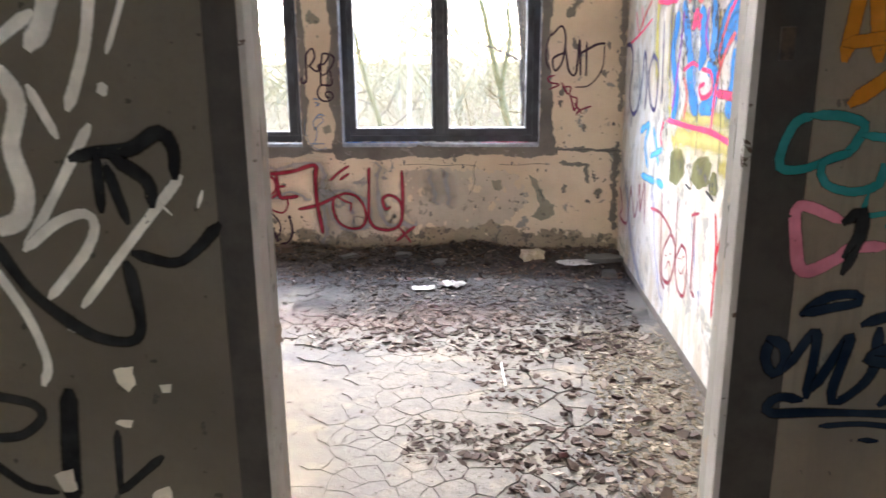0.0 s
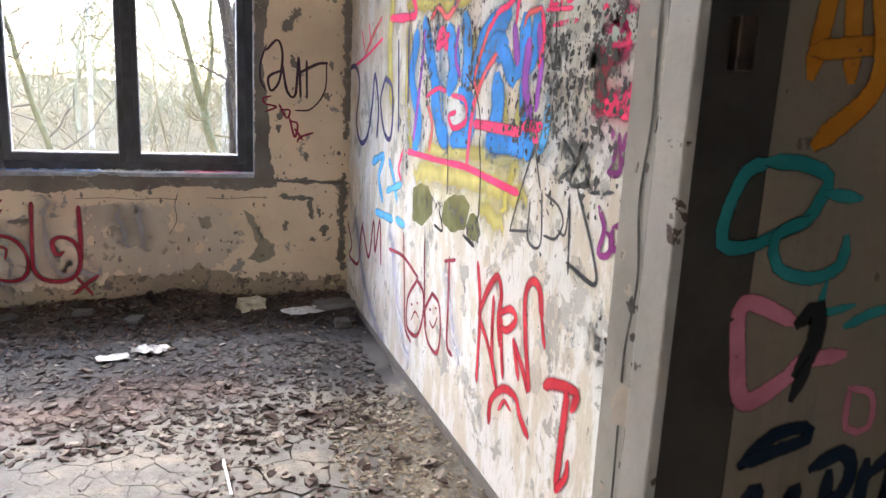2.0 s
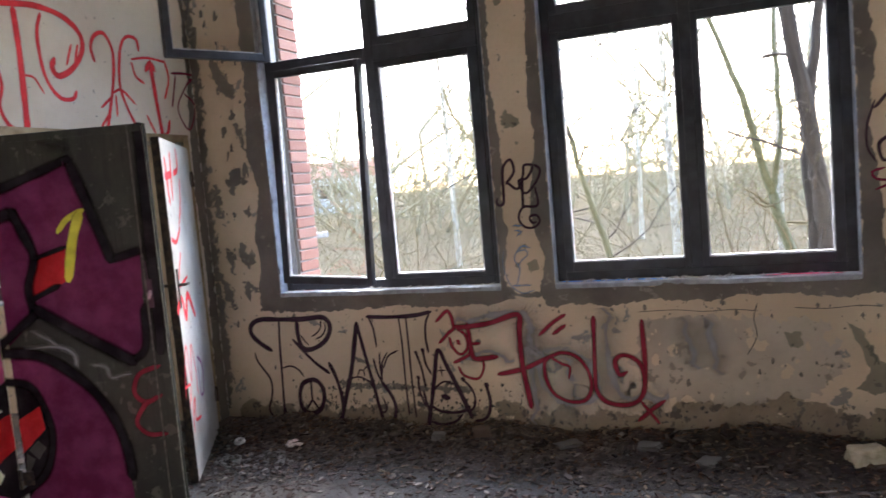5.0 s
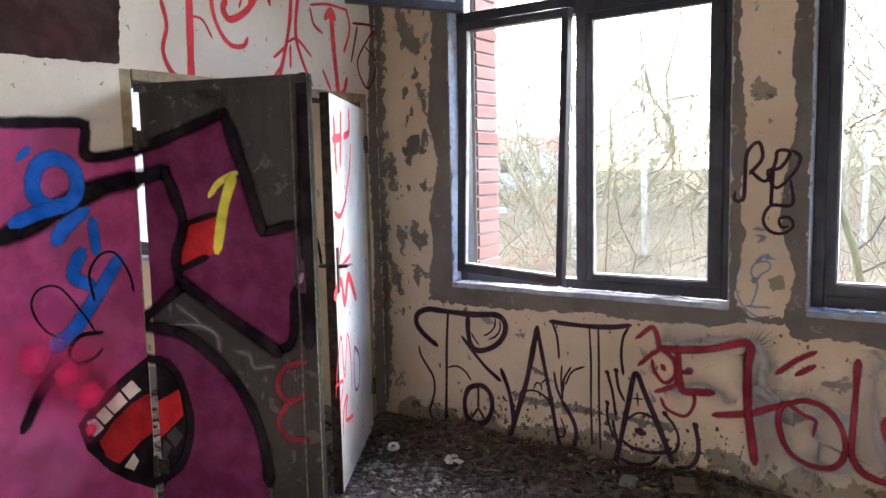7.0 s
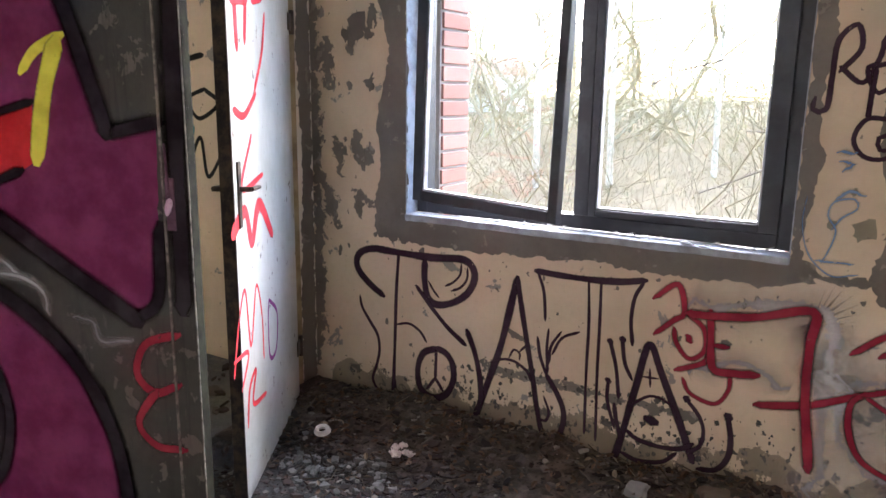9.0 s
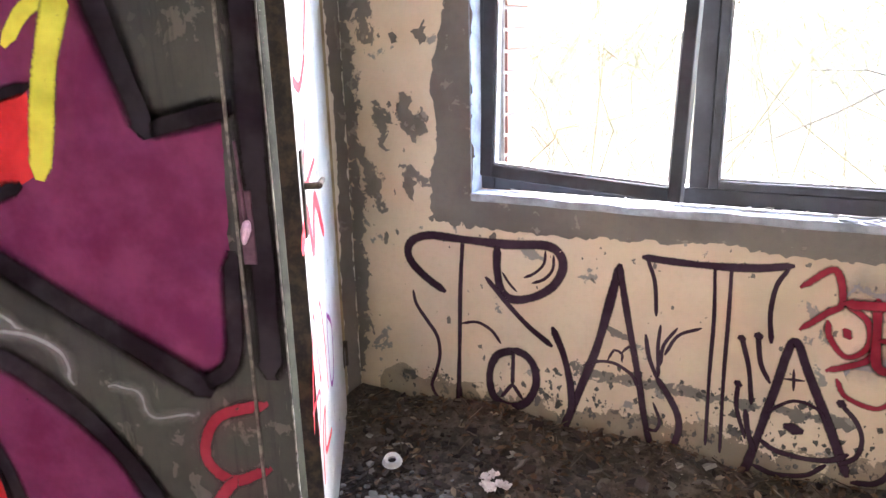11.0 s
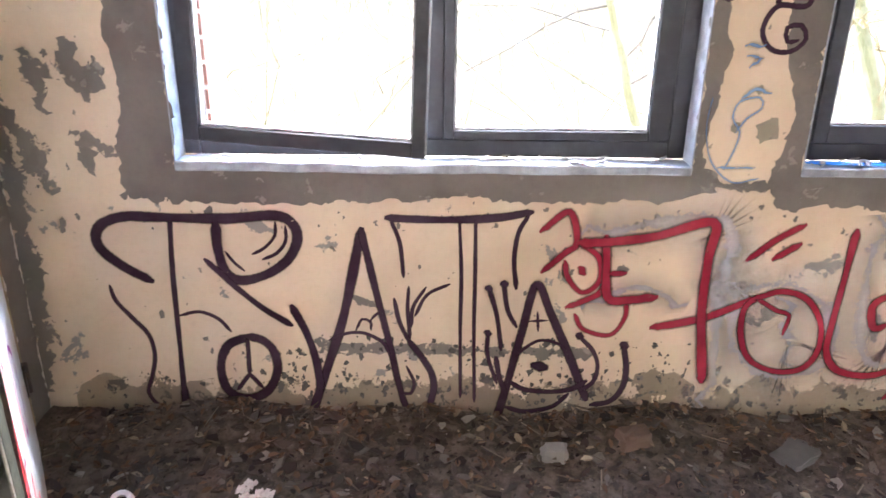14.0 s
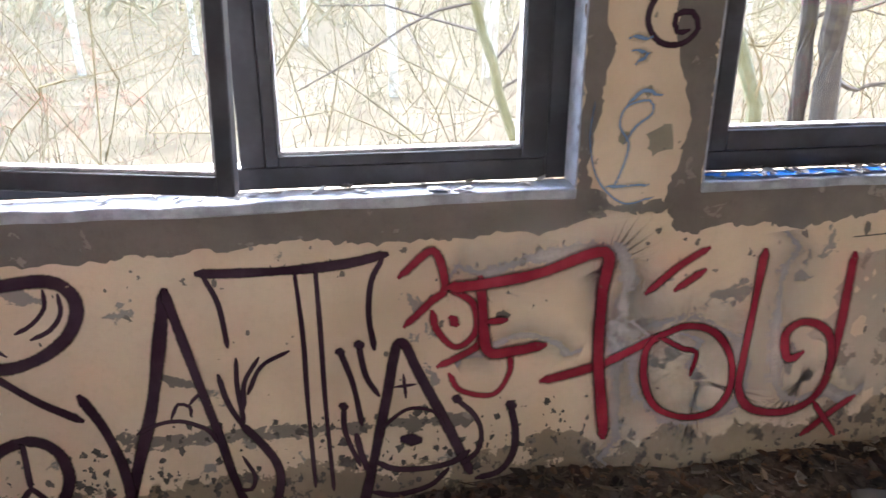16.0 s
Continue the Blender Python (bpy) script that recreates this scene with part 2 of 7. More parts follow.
# ---- structure ----
W = 6.5          # room face of the window wall
RX = 1.875       # right wall
LX = -2.78       # left wall
DY0, DY1 = 2.03, 2.155   # doorway wall
H = 3.5
SILL = 0.92
HEAD = 3.12
W1 = (-2.245, -0.69)
W2 = (-0.36, 1.22)
W3 = (-5.9, -4.35)

wall_north = boxes("wall_north", [
    (LX - 3.4, W3[0], W, W + 0.2, -0.1, H), (W3[1], W1[0], W, W + 0.2, -0.1, H),
    (*W3, W, W + 0.2, -0.1, SILL - 0.03), (*W3, W, W + 0.2, HEAD, H),
    (W1[1], W2[0], W, W + 0.2, -0.1, H),
    (W2[1], RX + 2.0, W, W + 0.2, -0.1, H),
    (W1[0], W1[1], W, W + 0.2, -0.1, SILL - 0.03),
    (W2[0], W2[1], W, W + 0.2, -0.1, SILL - 0.03),
    (W1[0], W1[1], W, W + 0.2, HEAD, H),
    (W2[0], W2[1], W, W + 0.2, HEAD, H)], CREAM)
tagged(wall_north, "cream painted plaster wall below and between the windows, peeling", "wall", kind="structure")
wall_east = tagged(boxes("wall_east", [(RX, RX + 0.25, DY1, W, -0.1, H)], WHITE_WALL), "white painted wall covered in graffiti, flaking", "wall", kind="structure")
DL0, DL1, DLH = 4.85, 6.33, 1.985
wall_west = boxes("wall_west", [
    (LX - 0.2, LX, DY1, DL0, -0.1, H), (LX - 0.2, LX, DL1, W, -0.1, H), (LX - 0.2, LX, DL0, DL1, DLH, H)], LEFT_WALL)
tagged(wall_west, "ivory painted wall with red lettering above a double door", "wall", kind="structure")
JL, JR, JH = 0.36, 1.342, 2.12
wall_south = boxes("wall_south", [
    (LX - 0.2, JL, DY0, DY1, -0.1, H), (JR, RX + 1.6, DY0, DY1, -0.1, H), (JL, JR, DY0, DY1, JH, H)], JAMB)
tagged(wall_south, "thick plastered wall around the open doorway", "wall", kind="structure")
# White facing out of view, added to bounce daylight onto the window wall.
tagged(boxes("wall_south_paint", [(LX, JL - 0.02, DY1, DY1 + 0.004, 0, H), (JR + 0.02, RX, DY1, DY1 + 0.004, 0, H)], CEILING), "unseen white facing on the doorway wall, added to bounce light", "wall", kind="structure")
floor = tagged(boxes("floor", [(-6.2, 3.6, -1.6, W + 0.2, -0.14, 0.0)], FLOOR), "dusty concrete floor with cracked grey floor paint", "floor", kind="structure")
ceiling = tagged(boxes("ceiling", [(-6.2, 3.6, -1.6, W + 0.45, H, H + 0.2)], CEILING), "stained white plaster ceiling", "ceiling", kind="structure")
# The opening in the rear wall is added, out of view, to light the corridor.
tagged(boxes("wall_corridor", [(-1.6, -1.4, -1.6, DY0, -0.1, H), (3.4, 3.6, -1.6, DY0, -0.1, H), (-1.4, -0.6, -1.6, -1.4, -0.1, H), (0.7, 3.4, -1.6, -1.4, -0.1, H), (-0.6, 0.7, -1.6, -1.4, -0.1, 1.2), (-0.6, 0.7, -1.6, -1.4, 2.2, H)], CORRIDOR_LIGHT), "plain dusty corridor wall with an unseen opening added for light", "wall", kind="structure")
tagged(boxes("wall_side_room", [
    (-6.2, -6.0, 2.4, W, -0.1, H),
    (-6.2, LX - 0.2, 2.2, 2.4, -0.1, H)], LEFT_WALL), "yellowed wall of the neighbouring room", "wall", kind="structure")
# Unseen reflector wall, added to throw warm light through the corridor opening.
tagged(boxes("wall_yard_bounce", [(-12, 16, -5.2, -4.9, -0.4, 10)], LEFT_WALL), "plain pale wall added out of view to bounce warm light into the corridor", "wall", kind="structure")
# corridor side of the doorway wall: grey paint left, dark band, pale plaster right
tagged(boxes("wall_corridor_grey", [(-1.4, JL - 0.075, DY0 - 0.006, DY0 - 0.002, 0, H)], CORRIDOR), "dark grey green painted wall beside the doorway", "wall", kind="structure")
tagged(boxes("trim", [(JR, JR + 0.112, DY0 - 0.006, DY0 - 0.002, 0, JH + 0.1), (JL - 0.074, JL, DY0 - 0.006, DY0 - 0.002, 0, JH + 0.1)], BAND), "dark painted band around the doorway", "trim", kind="structure")
tagged(boxes("wall_corridor_pale", [(JR + 0.113, 3.4, DY0 - 0.006, DY0 - 0.002, 0, H)], CORRIDOR_LIGHT), "pale dusty plaster wall with faded tags", "wall", kind="structure")

# ---- windows ----
FY0, FY1 = W + 0.085, W + 0.155   # depth of the window frames
T0, T1 = 2.36, 2.46               # transom


def sash(name, width, height, parent, m, bars=(0.045, 0.045, 0.05, 0.045), thick=0.025):
    """A glazed sash whose hinge edge is its local z axis. bars: widths at the hinge, the free side, below and above."""
    bm = bmesh.new()
    a, b, c, d = bars
    for r in ((0, a, 0, height), (width - b, width, 0, height), (a, width - b, 0, c), (a, width - b, height - d, height)):
        box(bm, r[0], r[1], -thick, thick, r[2], r[3], 0.004)
    ob = part(name, bm, WINDOW_PAINT, parent)
    ob.matrix_basis = m
    bm = bmesh.new()
    for r in ((a, a + 0.007, c, height - d), (width - b - 0.007, width - b, c, height - d), (a + 0.007, width - b - 0.007, c, c + 0.009)):
        box(bm, r[0], r[1], 0.009 - thick, thick - 0.011, r[2], r[3], 0.002)
    part("glazing_bead", bm, BEAD, ob, "pale chipped glazing bead")
    bm = bmesh.new()
    box(bm, a + 0.004, width - b - 0.004, -0.002, 0.002, c + 0.004, height - d - 0.004)
    pane = part("pane", bm, GLASS, ob)
    pane.visible_shadow = False
    return ob


def window(name, x0, x1, label, open_sash=0.0, open_vent=0.0):
    base = empty(name, label, "window", "structure")
    f = 0.055
    mid = (x0 + x1) / 2
    bm = bmesh.new()
    for r in ((x0, x0 + f, SILL, HEAD), (x1 - f, x1, SILL, HEAD), (x0 + f, x1 - f, SILL, SILL + f), (x0 + f, x1 - f, HEAD - f, HEAD)):
        box(bm, r[0], r[1], FY0, FY1, r[2], r[3], 0.005)
    part("window_frame", bm, WINDOW_PAINT, base)
    bm = bmesh.new()
    box(bm, mid - 0.03, mid + 0.03, FY0 - 0.004, FY1, SILL + f, HEAD - f, 0.005)
    part("mullion", bm, WINDOW_PAINT, base)
    bm = bmesh.new()
    box(bm, x0 + f, mid - 0.03, FY0 - 0.008, FY1, T0, T1, 0.006)
    box(bm, mid + 0.03, x1 - f, FY0 - 0.008, FY1, T0, T1, 0.006)
    part("transom", bm, WINDOW_PAINT, base)
    sw = mid - 0.03 - x0 - f
    y = FY0 + 0.02
    lower, upper = T0 - SILL - f, HEAD - f - T1
    if open_sash:
        sash("sash", sw + 0.03, lower + 0.012, base, pose(x0 + f - 0.014, W + 0.012, SILL + f + 0.012, 0, 2.0, -open_sash), (0.05, 0.038, 0.045, 0.045), 0.022)
        sash("sash", sw, lower, base, pose(mid + 0.03, y, SILL + f), (0.03, 0.065, 0.028, 0.04))
    else:
        sash("sash", sw, lower, base, pose(x0 + f, y, SILL + f), (0.045, 0.034, 0.055, 0.045))
        sash("sash", sw, lower, base, pose(mid + 0.03, y, SILL + f), (0.034, 0.05, 0.055, 0.045))
    sash("sash", sw, upper, base, pose(x0 + f, y - (0.04 if open_vent else 0), T1, 0, 0, -open_vent))
    sash("sash", sw, upper, base, pose(mid + 0.03, y, T1))
    bm = bmesh.new()
    box(bm, x0, x1, W - 0.01, FY0, SILL - 0.03, SILL, 0.006)
    bmesh.ops.subdivide_edges(bm, edges=[e for e in bm.edges if abs(e.verts[0].co.x - e.verts[1].co.x) > 0.5], cuts=40)
    for v in bm.verts:
        if v.co.y < W:
            v.co.y += 0.02 * noise.noise((v.co.x * 7, 0.3, v.co.z * 3))
        if v.co.z > SILL - 0.01:
            v.co.z += 0.006 * noise.noise((v.co.x * 9, v.co.y * 9, 0))
    part("window_sill", bm, SILL_MAT, base, "pale dusty chipped window sill")
    # plastered pale edge of the reveals
    bm = bmesh.new()
    box(bm, x0, x0 + 0.004, W - 0.004, FY0, SILL, HEAD)
    box(bm, x1 - 0.004, x1, W - 0.004, FY0, SILL, HEAD)
    part("reveal", bm, SILL_MAT, base)
    return base


window("window_1", *W1, "tall dark framed window with an ajar casement and open vent", 8.0, 118.0)
window("window_2", *W2, "tall dark framed four pane window, closed")
window("window_3", *W3, "dark framed window of the neighbouring room, closed")

# ---- double door in the left wall ----
DOOR_DARK = peeled_paint("dark_steel_door_paint", (0.045, 0.04, 0.032), (0.02, 0.017, 0.015), (0.10, 0.088, 0.07), 0.6, 4, 0.6, streak=0.9)
DOOR_WHITE = peeled_paint("white_door_paint", (0.56, 0.555, 0.52), (0.43, 0.42, 0.37), (0.22, 0.19, 0.15), 0.66, 4, 0.65, streak=0.35)


def door_leaf(name, hinge, free, material, label, height=1.925):
    hinge, free = Vector(hinge), Vector(free)
    d = free - hinge
    ang = math.degrees(math.atan2(d.y, d.x))
    base = empty(name, label, "door", "structure")
    base.matrix_basis = pose(hinge.x, hinge.y, 0.015, 0, 0, ang)
    w = d.length
    bm = bmesh.new()
    box(bm, 0.022, w, -0.02, 0.02, 0.0, height, 0.003)
    part("leaf", bm, material, base)
    return base, w


leaf_a, wa = door_leaf("door_1", (LX + 0.01, DL0 + 0.02, 0), (-2.003, 5.143, 0), DOOR_DARK, "dark steel door leaf painted with a magenta graffiti, standing open", 1.955)
leaf_b, wb = door_leaf("door_2", (LX + 0.03, DL1 - 0.02, 0), (-2.246, 5.481, 0), DOOR_WHITE, "white steel door leaf with red scribbles, ajar")

# ---- outside ----
tagged(boxes("ground", [(-400, 400, -400, 600, -0.6, -0.4)], GROUND), "overgrown ground outside", "ground", kind="structure")

# ---- paint on the walls ----
def spray(name, colour, density=0.5, rough=0.75, soft=0.55, opacity=1.0, streak=0.0):
    """Spray paint: thins out towards the edges of a stroke, worn through in places."""
    n = Nodes(name)
    uv = n.tree.nodes.new("ShaderNodeTexCoord").outputs["UV"]
    sep = n.tree.nodes.new("ShaderNodeSeparateXYZ")
    n.link(uv, sep.inputs[0])
    edge = n.math("ABSOLUTE", n.math("SUBTRACT", sep.outputs["Y"], 0.5), 0)
    grain = n.math("MULTIPLY", n.math("SUBTRACT", n.noise(140, 3, 0.7), 0.5), 0.22)
    body = n.ramp(n.math("ADD", edge, grain), 0.52, soft * 0.6)
    worn = n.ramp(n.noise(24, 6, 0.7), 0.62 + 0.2 * density, 0.56 + 0.2 * density)
    alpha = n.math("MULTIPLY", n.math("MULTIPLY", body, worn), opacity)
    if streak:
        runs = n.ramp(n.noise(1.0, 7, 0.72, (14, 14, 3.0)), 0.3 + 0.3 * streak, 0.2 + 0.3 * streak)
        alpha = n.math("MULTIPLY", alpha, runs)
    c = n.mix(n.ramp(n.noise(7, 4), 0.35, 0.7), colour, tuple(min(1, v * 1.45 + 0.015) for v in colour))
    n.done(c, rough, 0.0, 0.1)
    n.link(alpha, n.bsdf.inputs["Alpha"])
    return n.mat


PLUM = spray("plum_paint", (0.035, 0.015, 0.028), 0.6)
HALO = spray("grey_overspray", (0.48, 0.47, 0.48), 0.5, soft=-0.5, opacity=0.62)
CRIMSON = spray("crimson_paint", (0.21, 0.015, 0.032), 0.4, soft=0.3)
SCARLET = spray("scarlet_paint", (0.60, 0.04, 0.05), 0.45)
SKY_BLUE = spray("light_blue_paint", (0.10, 0.38, 0.75), 0.25, soft=0.3)
WINE = spray("wine_paint", (0.17, 0.012, 0.04), 0.5)
BLUE = spray("bright_blue_paint", (0.03, 0.21, 0.60), 0.55, soft=0.45)
BLUE_MIST = spray("blue_mist", (0.05, 0.24, 0.58), 0.4, soft=-0.5, opacity=0.7)
LIGHT_MIST = spray("pale_blue_mist", (0.30, 0.45, 0.62), 0.3, soft=-0.6, opacity=0.6)
CORAL = spray("coral_paint", (0.80, 0.12, 0.12), 0.4, soft=0.0, opacity=0.9)
GREY_MARKER = spray("faded_black_marker", (0.05, 0.05, 0.055), 0.3, soft=0.2, opacity=0.9)
YELLOW_MIST = spray("yellow_mist", (0.60, 0.52, 0.12), 0.4, soft=-0.4, opacity=0.85)
OLIVE = spray("olive_paint", (0.15, 0.15, 0.055), 0.45, opacity=0.9)
VIOLET = spray("violet_paint", (0.30, 0.07, 0.45), 0.5, soft=0.25, opacity=0.9)
PINK = spray("hot_pink_paint", (0.85, 0.04, 0.15), 0.3, soft=0.4)
BLACK = spray("black_paint", (0.009, 0.009, 0.01), 0.5)
LILAC = spray("lilac_haze", (0.52, 0.52, 0.66), 0.2, 0.8, -0.4, 0.5)
INK = spray("ink_blue_paint", (0.045, 0.035, 0.12), 0.4)
GRAPE = spray("grape_paint", (0.20, 0.03, 0.16), 0.25)
MAGENTA = spray("magenta_paint", (0.42, 0.06, 0.20), 0.7)
# The mural's magenta, more purple, with the turned leaf's shade mixed into the colour.
SHADED_MAGENTA = spray("shaded_magenta_paint", (0.125, 0.014, 0.062), 0.7, 0.6)
LEMON = spray("lemon_paint", (0.50, 0.47, 0.05), 0.5)
DUST_RED = spray("red_brick_dust", (0.17, 0.085, 0.07), 0.1, 0.9, -0.8, 0.5)
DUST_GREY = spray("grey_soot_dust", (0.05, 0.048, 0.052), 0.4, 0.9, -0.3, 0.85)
PINK_HAZE = spray("pink_haze", (0.92, 0.05, 0.21), 0.7, 0.8, -0.35, 0.95)
DUST_SAND = spray("sandy_dust", (0.36, 0.31, 0.23), 0.3, 0.9, -0.3, 0.45)
BROWN = spray("brown_board_paint", (0.045, 0.022, 0.02), 0.9)
MURAL_DARK = spray("dark_mural_paint", (0.010, 0.005, 0.009), 0.8, soft=0.35)
MURAL_RED = spray("red_mural_paint", (0.42, 0.015, 0.02), 0.8)
TOOTH = spray("white_mural_paint", (0.70, 0.66, 0.58), 0.7)
COBALT = spray("cobalt_paint", (0.012, 0.12, 0.55), 0.45)
CHALK = spray("white_spray_paint", (0.55, 0.53, 0.48), 0.5)
CHIP_PALE = spray("pale_chip", (0.50, 0.46, 0.38), 0.9)
PALE_ROSE = spray("pale_rose_bloom", (0.62, 0.22, 0.36), 0.3, soft=-0.8, opacity=0.55)
ROSE_SMEAR = spray("rose_smear", (0.22, 0.05, 0.07), 0.2, soft=-0.5, opacity=0.7)
TOOTH_GREY = spray("grey_mural_paint", (0.06, 0.055, 0.05), 0.6)
TEAL_DIM = spray("dark_green_smudge", (0.012, 0.03, 0.022), 0.3, soft=-0.6, opacity=0.8)
BLUE_FADED = spray("faded_blue_paint", (0.22, 0.36, 0.62), 0.25, soft=-0.4, opacity=0.75)
RED = spray("bright_red_paint", (0.44, 0.025, 0.04), 0.5, soft=0.3)
TEAL = spray("teal_paint", (0.02, 0.17, 0.17), 0.4)
ROSE = spray("rose_paint", (0.42, 0.14, 0.19), 0.4)
NAVY = spray("navy_paint", (0.003, 0.010, 0.024), 0.6)
ORANGE = spray("orange_paint", (0.42, 0.16, 0.012), 0.3)

SURFACES = {
    "N": (wall_north, lambda u, z, o: (u, W - o, z)),
    "E": (wall_east, lambda u, z, o: (RX - o, u, z)),
    "L": (wall_west, lambda u, z, o: (LX + o, u, z)),
    "S": (wall_south, lambda u, z, o: (u, DY0 - 0.0065 - o, z)),
    "A": (leaf_a, lambda u, z, o: (u, -0.0205 - o, z)),
    "B": (leaf_b, lambda u, z, o: (u, 0.0205 + o, z)),
    "J": (wall_south, lambda u, z, o: (JR - o, u, z)),
    "K": (wall_south, lambda u, z, o: (JL + o, u, z)),
    "F": (floor, lambda u, v, o: (u, v, 0.0092 + o)),
    "T": (wall_north, lambda u, v, o: (u, W + v, SILL + 0.006 + o)),
}
LAYER = {k: 0.0007 for k in SURFACES}


def smooth(pts, step):
    """Catmull-Rom through the points, in even short steps."""
    if len(pts) < 3:
        p, q = Vector(pts[0]), Vector(pts[-1])
        n = max(2, int((q - p).length / step))
        return [p.lerp(q, i / n) for i in range(n + 1)]
    ps = [Vector(p) for p in pts]
    ps = [ps[0] * 2 - ps[1]] + ps + [ps[-1] * 2 - ps[-2]]
    out = []
    for a, b, c, d in zip(ps, ps[1:], ps[2:], ps[3:]):
        n = max(2, int((c - b).length / step))
        for i in range(n):
            t = i / n
            out.append(0.5 * ((2 * b) + (c - a) * t + (2 * a - 5 * b + 4 * c - d) * t * t + (3 * b - a - 3 * c + d) * t ** 3))
    out.append(ps[-2])
    return out


def ragged(pts, amount, step=0.02, seed=0.0, fine=1.0):
    """A closed outline whose sides wander like a torn edge."""
    out = []
    for p, q in zip(pts, pts[1:] + pts[:1]):
        p, q = Vector(p), Vector(q)
        n = max(1, int((q - p).length / step))
        for i in range(n):
            r = p.lerp(q, i / n)
            w = Vector([sum(a * noise.noise((r.x * f * fine, r.y * f * fine, seed + s)) for f, a in ((14, 1.0), (47, 0.7), (130, 0.45))) for s in (0, 9)])
            out.append(r + w * amount)
    return out


class Graffito:
    def __init__(self, surface, material, label, name="graffiti"):
        self.wall, self.place = SURFACES[surface]
        self.key, self.material, self.label, self.name = surface, material, label, name
        self.verts, self.faces, self.uvs = [], [], []
        self.count = 0
        if name == "flaked_paint":
            LAYER[surface] += 0.0001

    def lift(self):
        if self.name == "flaked_paint":
            self.count = (self.count + 1) % 12
            return LAYER[self.key] - 0.00009 + 0.000007 * self.count
        LAYER[self.key] += 0.000012
        return LAYER[self.key]

    def stroke(self, width, pts):
        o = self.lift()
        line = smooth(pts, 0.014)
        base = len(self.verts)
        n = len(line)
        for i, p in enumerate(line):
            d = (line[min(i + 1, n - 1)] - line[max(i - 1, 0)])
            d = d.normalized() if d.length > 1e-6 else Vector((1, 0))
            s = Vector((-d.y, d.x))
            w = width * 0.5 * (1.12 + 0.25 * noise.noise((p.x * 9, p.y * 9, width * 50)))
            end = min(i, n - 1 - i)
            q = p.copy()
            if end == 0:
                q = p + d * (-0.35 if i == 0 else 0.35) * width
                w *= 0.45
            for k in (-1, 1):
                v = q + s * k * w
                self.verts.append(self.place(v.x, v.y, o + i * 0.0000004))
            if i:
                a = base + 2 * i - 2
                self.faces.append((a, a + 1, a + 3, a + 2))
                self.uvs.append(((i, 0), (i, 1), (i + 1, 1), (i + 1, 0)))

    def fill(self, pts, amount=0.008, step=0.012, fine=1.0):
        o = self.lift()
        line = ragged(pts, amount, step, len(self.verts) * 0.37, fine)
        base = len(self.verts)
        self.verts += [self.place(p.x, p.y, o) for p in line]
        from mathutils.geometry import tessellate_polygon
        for tri in tessellate_polygon([[Vector((p.x, p.y, 0)) for p in line]]):
            self.faces.append(tuple(base + i for i in tri))
            self.uvs.append(((0, 0.5),) * 3)

    def bloom(self, radius, u, z, stretch=1.0):
        o = self.lift()
        base = len(self.verts)
        self.verts.append(self.place(u, z, o))
        for k in range(20):
            a = 6.28319 * k / 20
            r = radius * (1 + 0.25 * noise.noise((math.cos(a) * 1.5 + u * 7, math.sin(a) * 1.5, z * 7)))
            self.verts.append(self.place(u + r * math.cos(a), z + r * math.sin(a) * stretch, o))
        for k in range(20):
            self.faces.append((base, base + 1 + k, base + 1 + (k + 1) % 20))
            self.uvs.append(((0, 0.5), (0, 1), (0, 1)))

    def build(self):
        ob = raw(self.name, self.verts, self.faces, self.material, self.wall, self.label)
        layer = ob.data.uv_layers.new(name="paint")
        i = 0
        for f in self.uvs:
            for uv in f:
                layer.data[i].uv = uv
                i += 1
        return ob


# ---- plaster repairs, torn paint and stains ----
def patch(surface, material, label, outlines, amount=0.016):
    g = Graffito(surface, material, label, "plaster_patch")
    for o in outlines:
        g.fill(o, amount)
    return g.build()


patch("N", CEMENT, "dark cement repair around the windows with a torn edge", [
    [(-2.24, 0.93), (-2.24, 3.2), (-2.36, 3.2), (-2.36, 2.3), (-2.40, 1.9), (-2.33, 1.6), (-2.40, 1.35), (-2.38, 1.1), (-2.41, 0.95), (-2.42, 0.82), (-2.3, 0.79)],
    [(-2.40, 0.905), (-0.62, 0.905), (-0.60, 0.86), (-0.7, 0.82), (-1.0, 0.80), (-1.4, 0.815), (-1.8, 0.79), (-2.1, 0.785), (-2.3, 0.80), (-2.40, 0.80)],
    [(-0.69, 0.84), (-0.69, 3.2), (-0.655, 3.2), (-0.645, 2.6), (-0.66, 2.1), (-0.62, 1.7), (-0.65, 1.4), (-0.62, 1.25), (-0.645, 1.1), (-0.66, 1.0), (-0.65, 0.9), (-0.60, 0.84)],
    [(-0.36, 0.83), (-0.36, 3.2), (-0.43, 3.2), (-0.42, 2.5), (-0.44, 2.0), (-0.42, 1.75), (-0.46, 1.5), (-0.475, 1.3), (-0.45, 1.2), (-0.415, 1.1), (-0.425, 0.97), (-0.46, 0.88), (-0.42, 0.80)],
    [(-0.44, 0.905), (1.34, 0.905), (1.36, 0.83), (1.1, 0.80), (0.8, 0.83), (0.5, 0.80), (0.2, 0.815), (0.0, 0.78), (-0.2, 0.80), (-0.42, 0.78)],
    [(1.22, 0.88), (1.22, 3.2), (1.29, 3.2), (1.28, 2.4), (1.31, 2.0), (1.27, 1.7), (1.32, 1.3), (1.33, 1.0), (1.37, 0.85), (1.2, 0.83)],
])
def crumbled(surface, material, label, rows):
    """Patches with crumbling edges, as rows of width and line."""
    g = Graffito(surface, material, label, "plaster_patch")
    for width, pts in rows:
        g.stroke(width, pts)
    return g.build()


